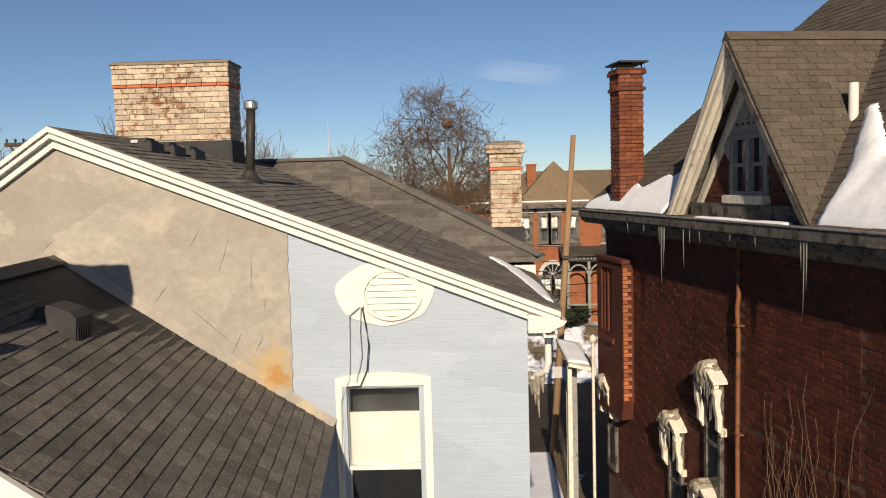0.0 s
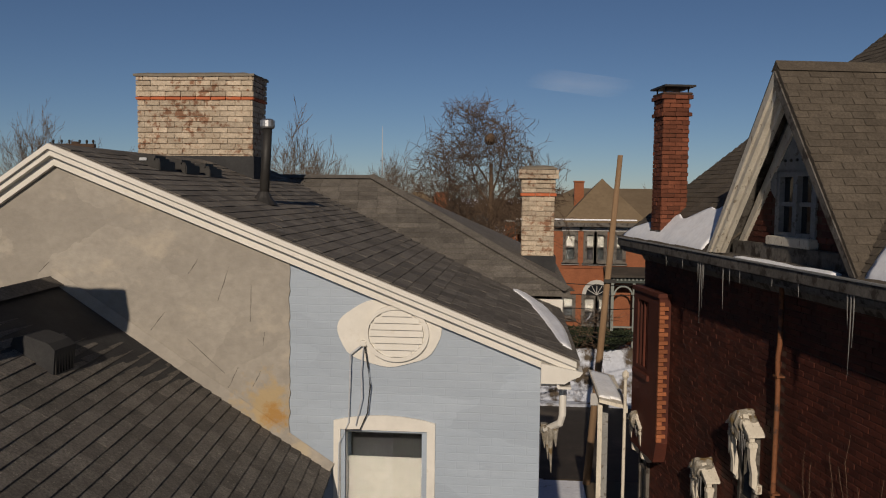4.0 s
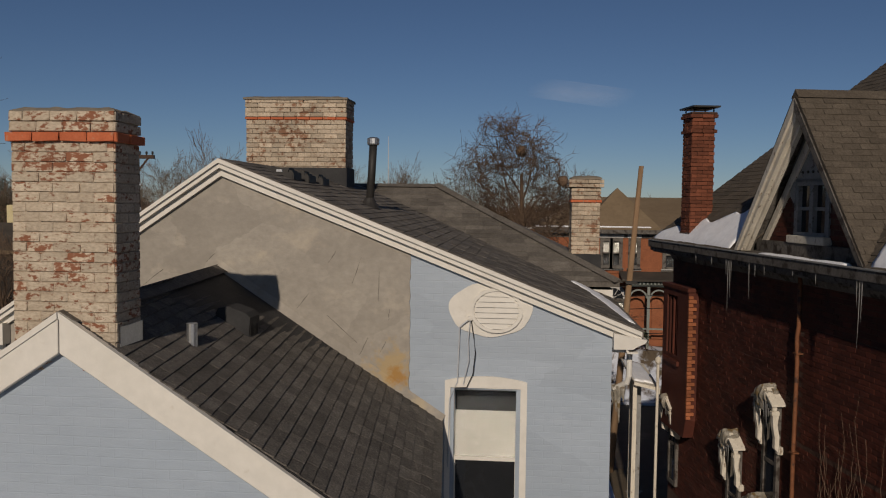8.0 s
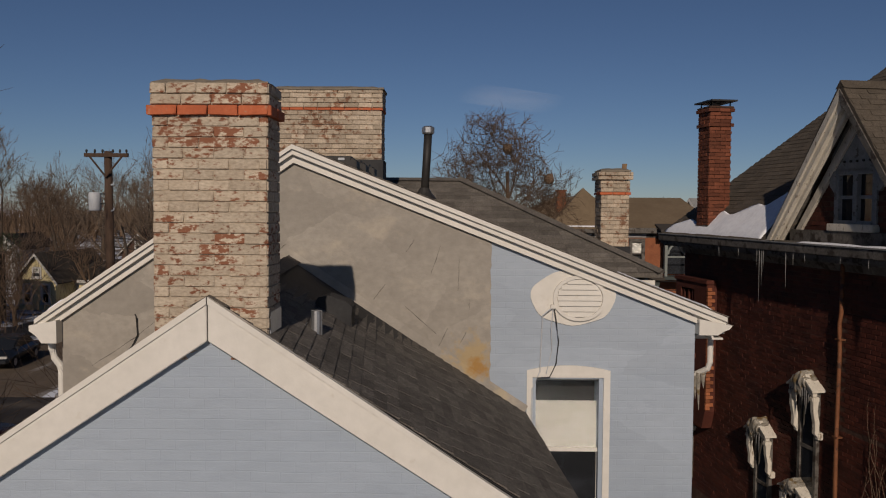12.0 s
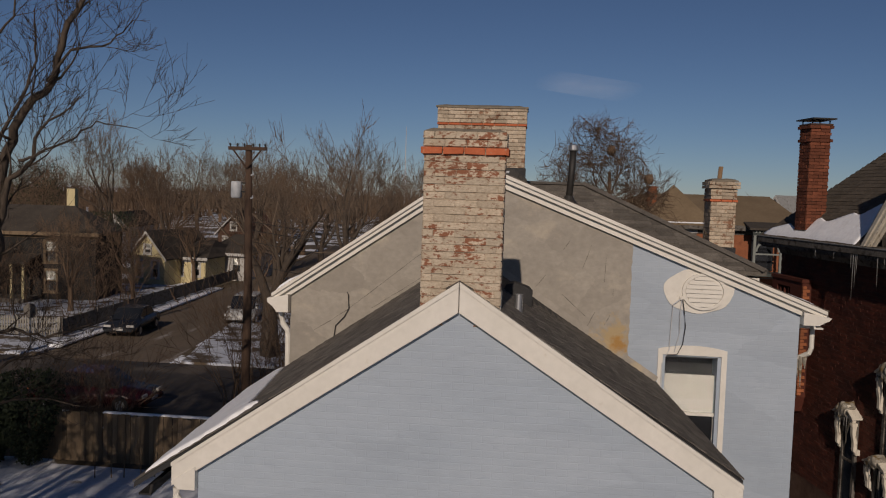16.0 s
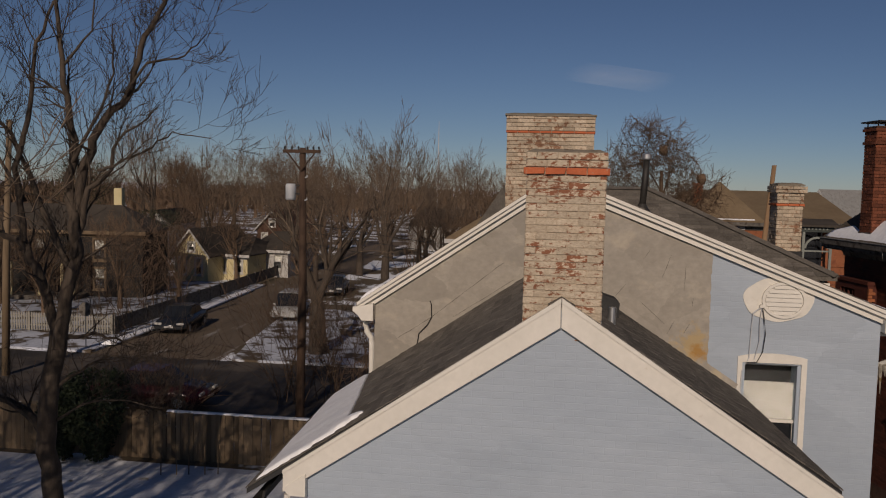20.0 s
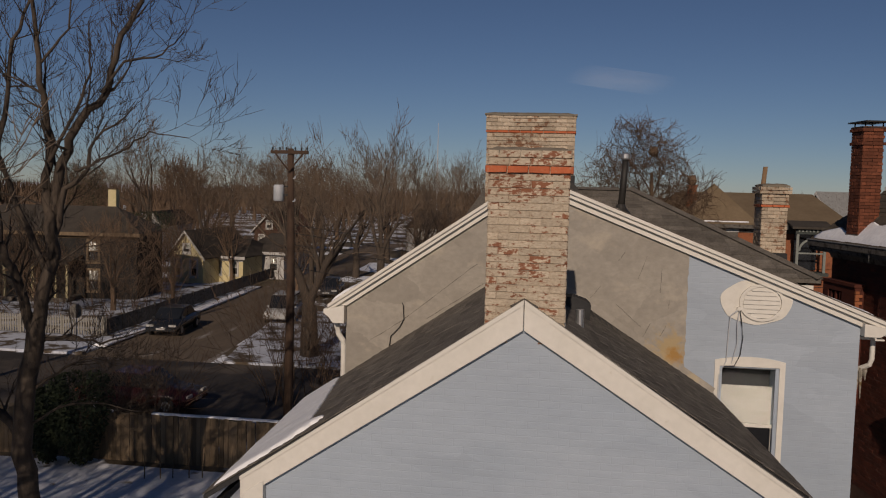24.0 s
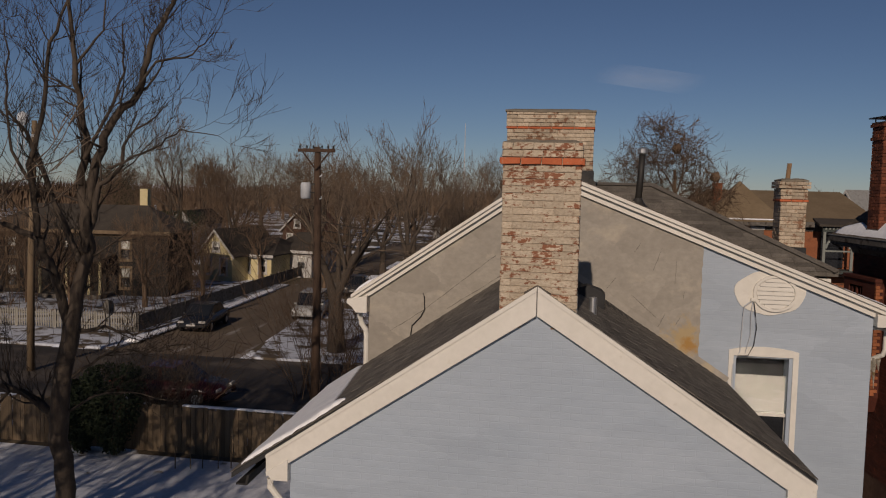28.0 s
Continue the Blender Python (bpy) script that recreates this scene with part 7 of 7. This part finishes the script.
# far landmarks: a water tower and a thin radio mast
wt = tagged(empty("water_tower", (-226, 300, 0)), "pale blue grey steel water tower far beyond the trees", "water tower")
part("tank", tube([(0, 0, 29.6), (0, 0, 30.6), (0, 0, 33.6), (0, 0, 34.6), (0, 0, 35.0)], [0.9, 2.1, 2.1, 1.1, 0.1], 16), PAINTED_METAL, wt, smooth=True)
part("walkway", tube([(0, 0, 30.5), (0, 0, 30.7)], 2.5, 16), PAINTED_METAL, wt)
for k in range(4):
    a = math.pi / 4 + k * math.pi / 2
    b = a + math.pi / 2
    part("leg", tube([(2.8 * math.cos(a), 2.8 * math.sin(a), 0), (1.8 * math.cos(a), 1.8 * math.sin(a), 30.4)], 0.2, 6), PAINTED_METAL, wt)
    for q in range(5):
        r0, r1 = 2.8 - 0.2 * q, 2.6 - 0.2 * q
        part("brace", tube([(r0 * math.cos(a), r0 * math.sin(a), 6.0 * q), (r1 * math.cos(b), r1 * math.sin(b), 6.0 * q + 6.0)], 0.09, 4), PAINTED_METAL, wt)
mast = tagged(obj("radio_mast", tube([(-32, 200, 0), (-32, 200, 18), (-32, 200, 24.5)], [0.16, 0.12, 0.05], 6), PAINTED_METAL), "thin grey radio mast beyond the roofs", "mast")

# faint streak of cirrus far away
cm = bpy.data.materials.new("cirrus")
cm.use_nodes = True
nt = cm.node_tree
nt.nodes.clear()
outp, tr, df, mx = (nt.nodes.new(k) for k in ("ShaderNodeOutputMaterial", "ShaderNodeBsdfTransparent", "ShaderNodeBsdfDiffuse", "ShaderNodeMixShader"))
tc, nz, gr, mp, ml = (nt.nodes.new(k) for k in ("ShaderNodeTexCoord", "ShaderNodeTexNoise", "ShaderNodeTexGradient", "ShaderNodeMapping", "ShaderNodeMath"))
df.inputs[0].default_value = (0.9, 0.9, 0.9, 1)
gr.gradient_type = "SPHERICAL"
mp.inputs["Location"].default_value, mp.inputs["Scale"].default_value = (-1, 0, -1), (2, 0, 2)
nz.inputs["Scale"].default_value, nz.inputs["Detail"].default_value = 3.0, 8.0
ml.operation = "MULTIPLY"
nt.links.new(tc.outputs["Generated"], mp.inputs[0])
nt.links.new(mp.outputs[0], gr.inputs[0])
nt.links.new(tc.outputs["Generated"], nz.inputs["Vector"])
nt.links.new(gr.outputs["Fac"], ml.inputs[0])
nt.links.new(nz.outputs["Fac"], ml.inputs[1])
fd = nt.nodes.new("ShaderNodeMath")
fd.operation = "MULTIPLY"
fd.inputs[1].default_value = 0.22
nt.links.new(ml.outputs[0], fd.inputs[0])
nt.links.new(fd.outputs[0], mx.inputs[0])
nt.links.new(tr.outputs[0], mx.inputs[1])
nt.links.new(df.outputs[0], mx.inputs[2])
nt.links.new(mx.outputs[0], outp.inputs[0])
CX, CZ = CLOUD
cl = raw("cloud", [(CX - 130, 2000, CZ + 8), (CX + 130, 2000, CZ - 28), (CX + 130, 2000, CZ + 22), (CX - 130, 2000, CZ + 58)], [(0, 1, 2, 3)], cm)
tagged(cl, "faint thin streak of white cloud", "cloud", kind="structure")
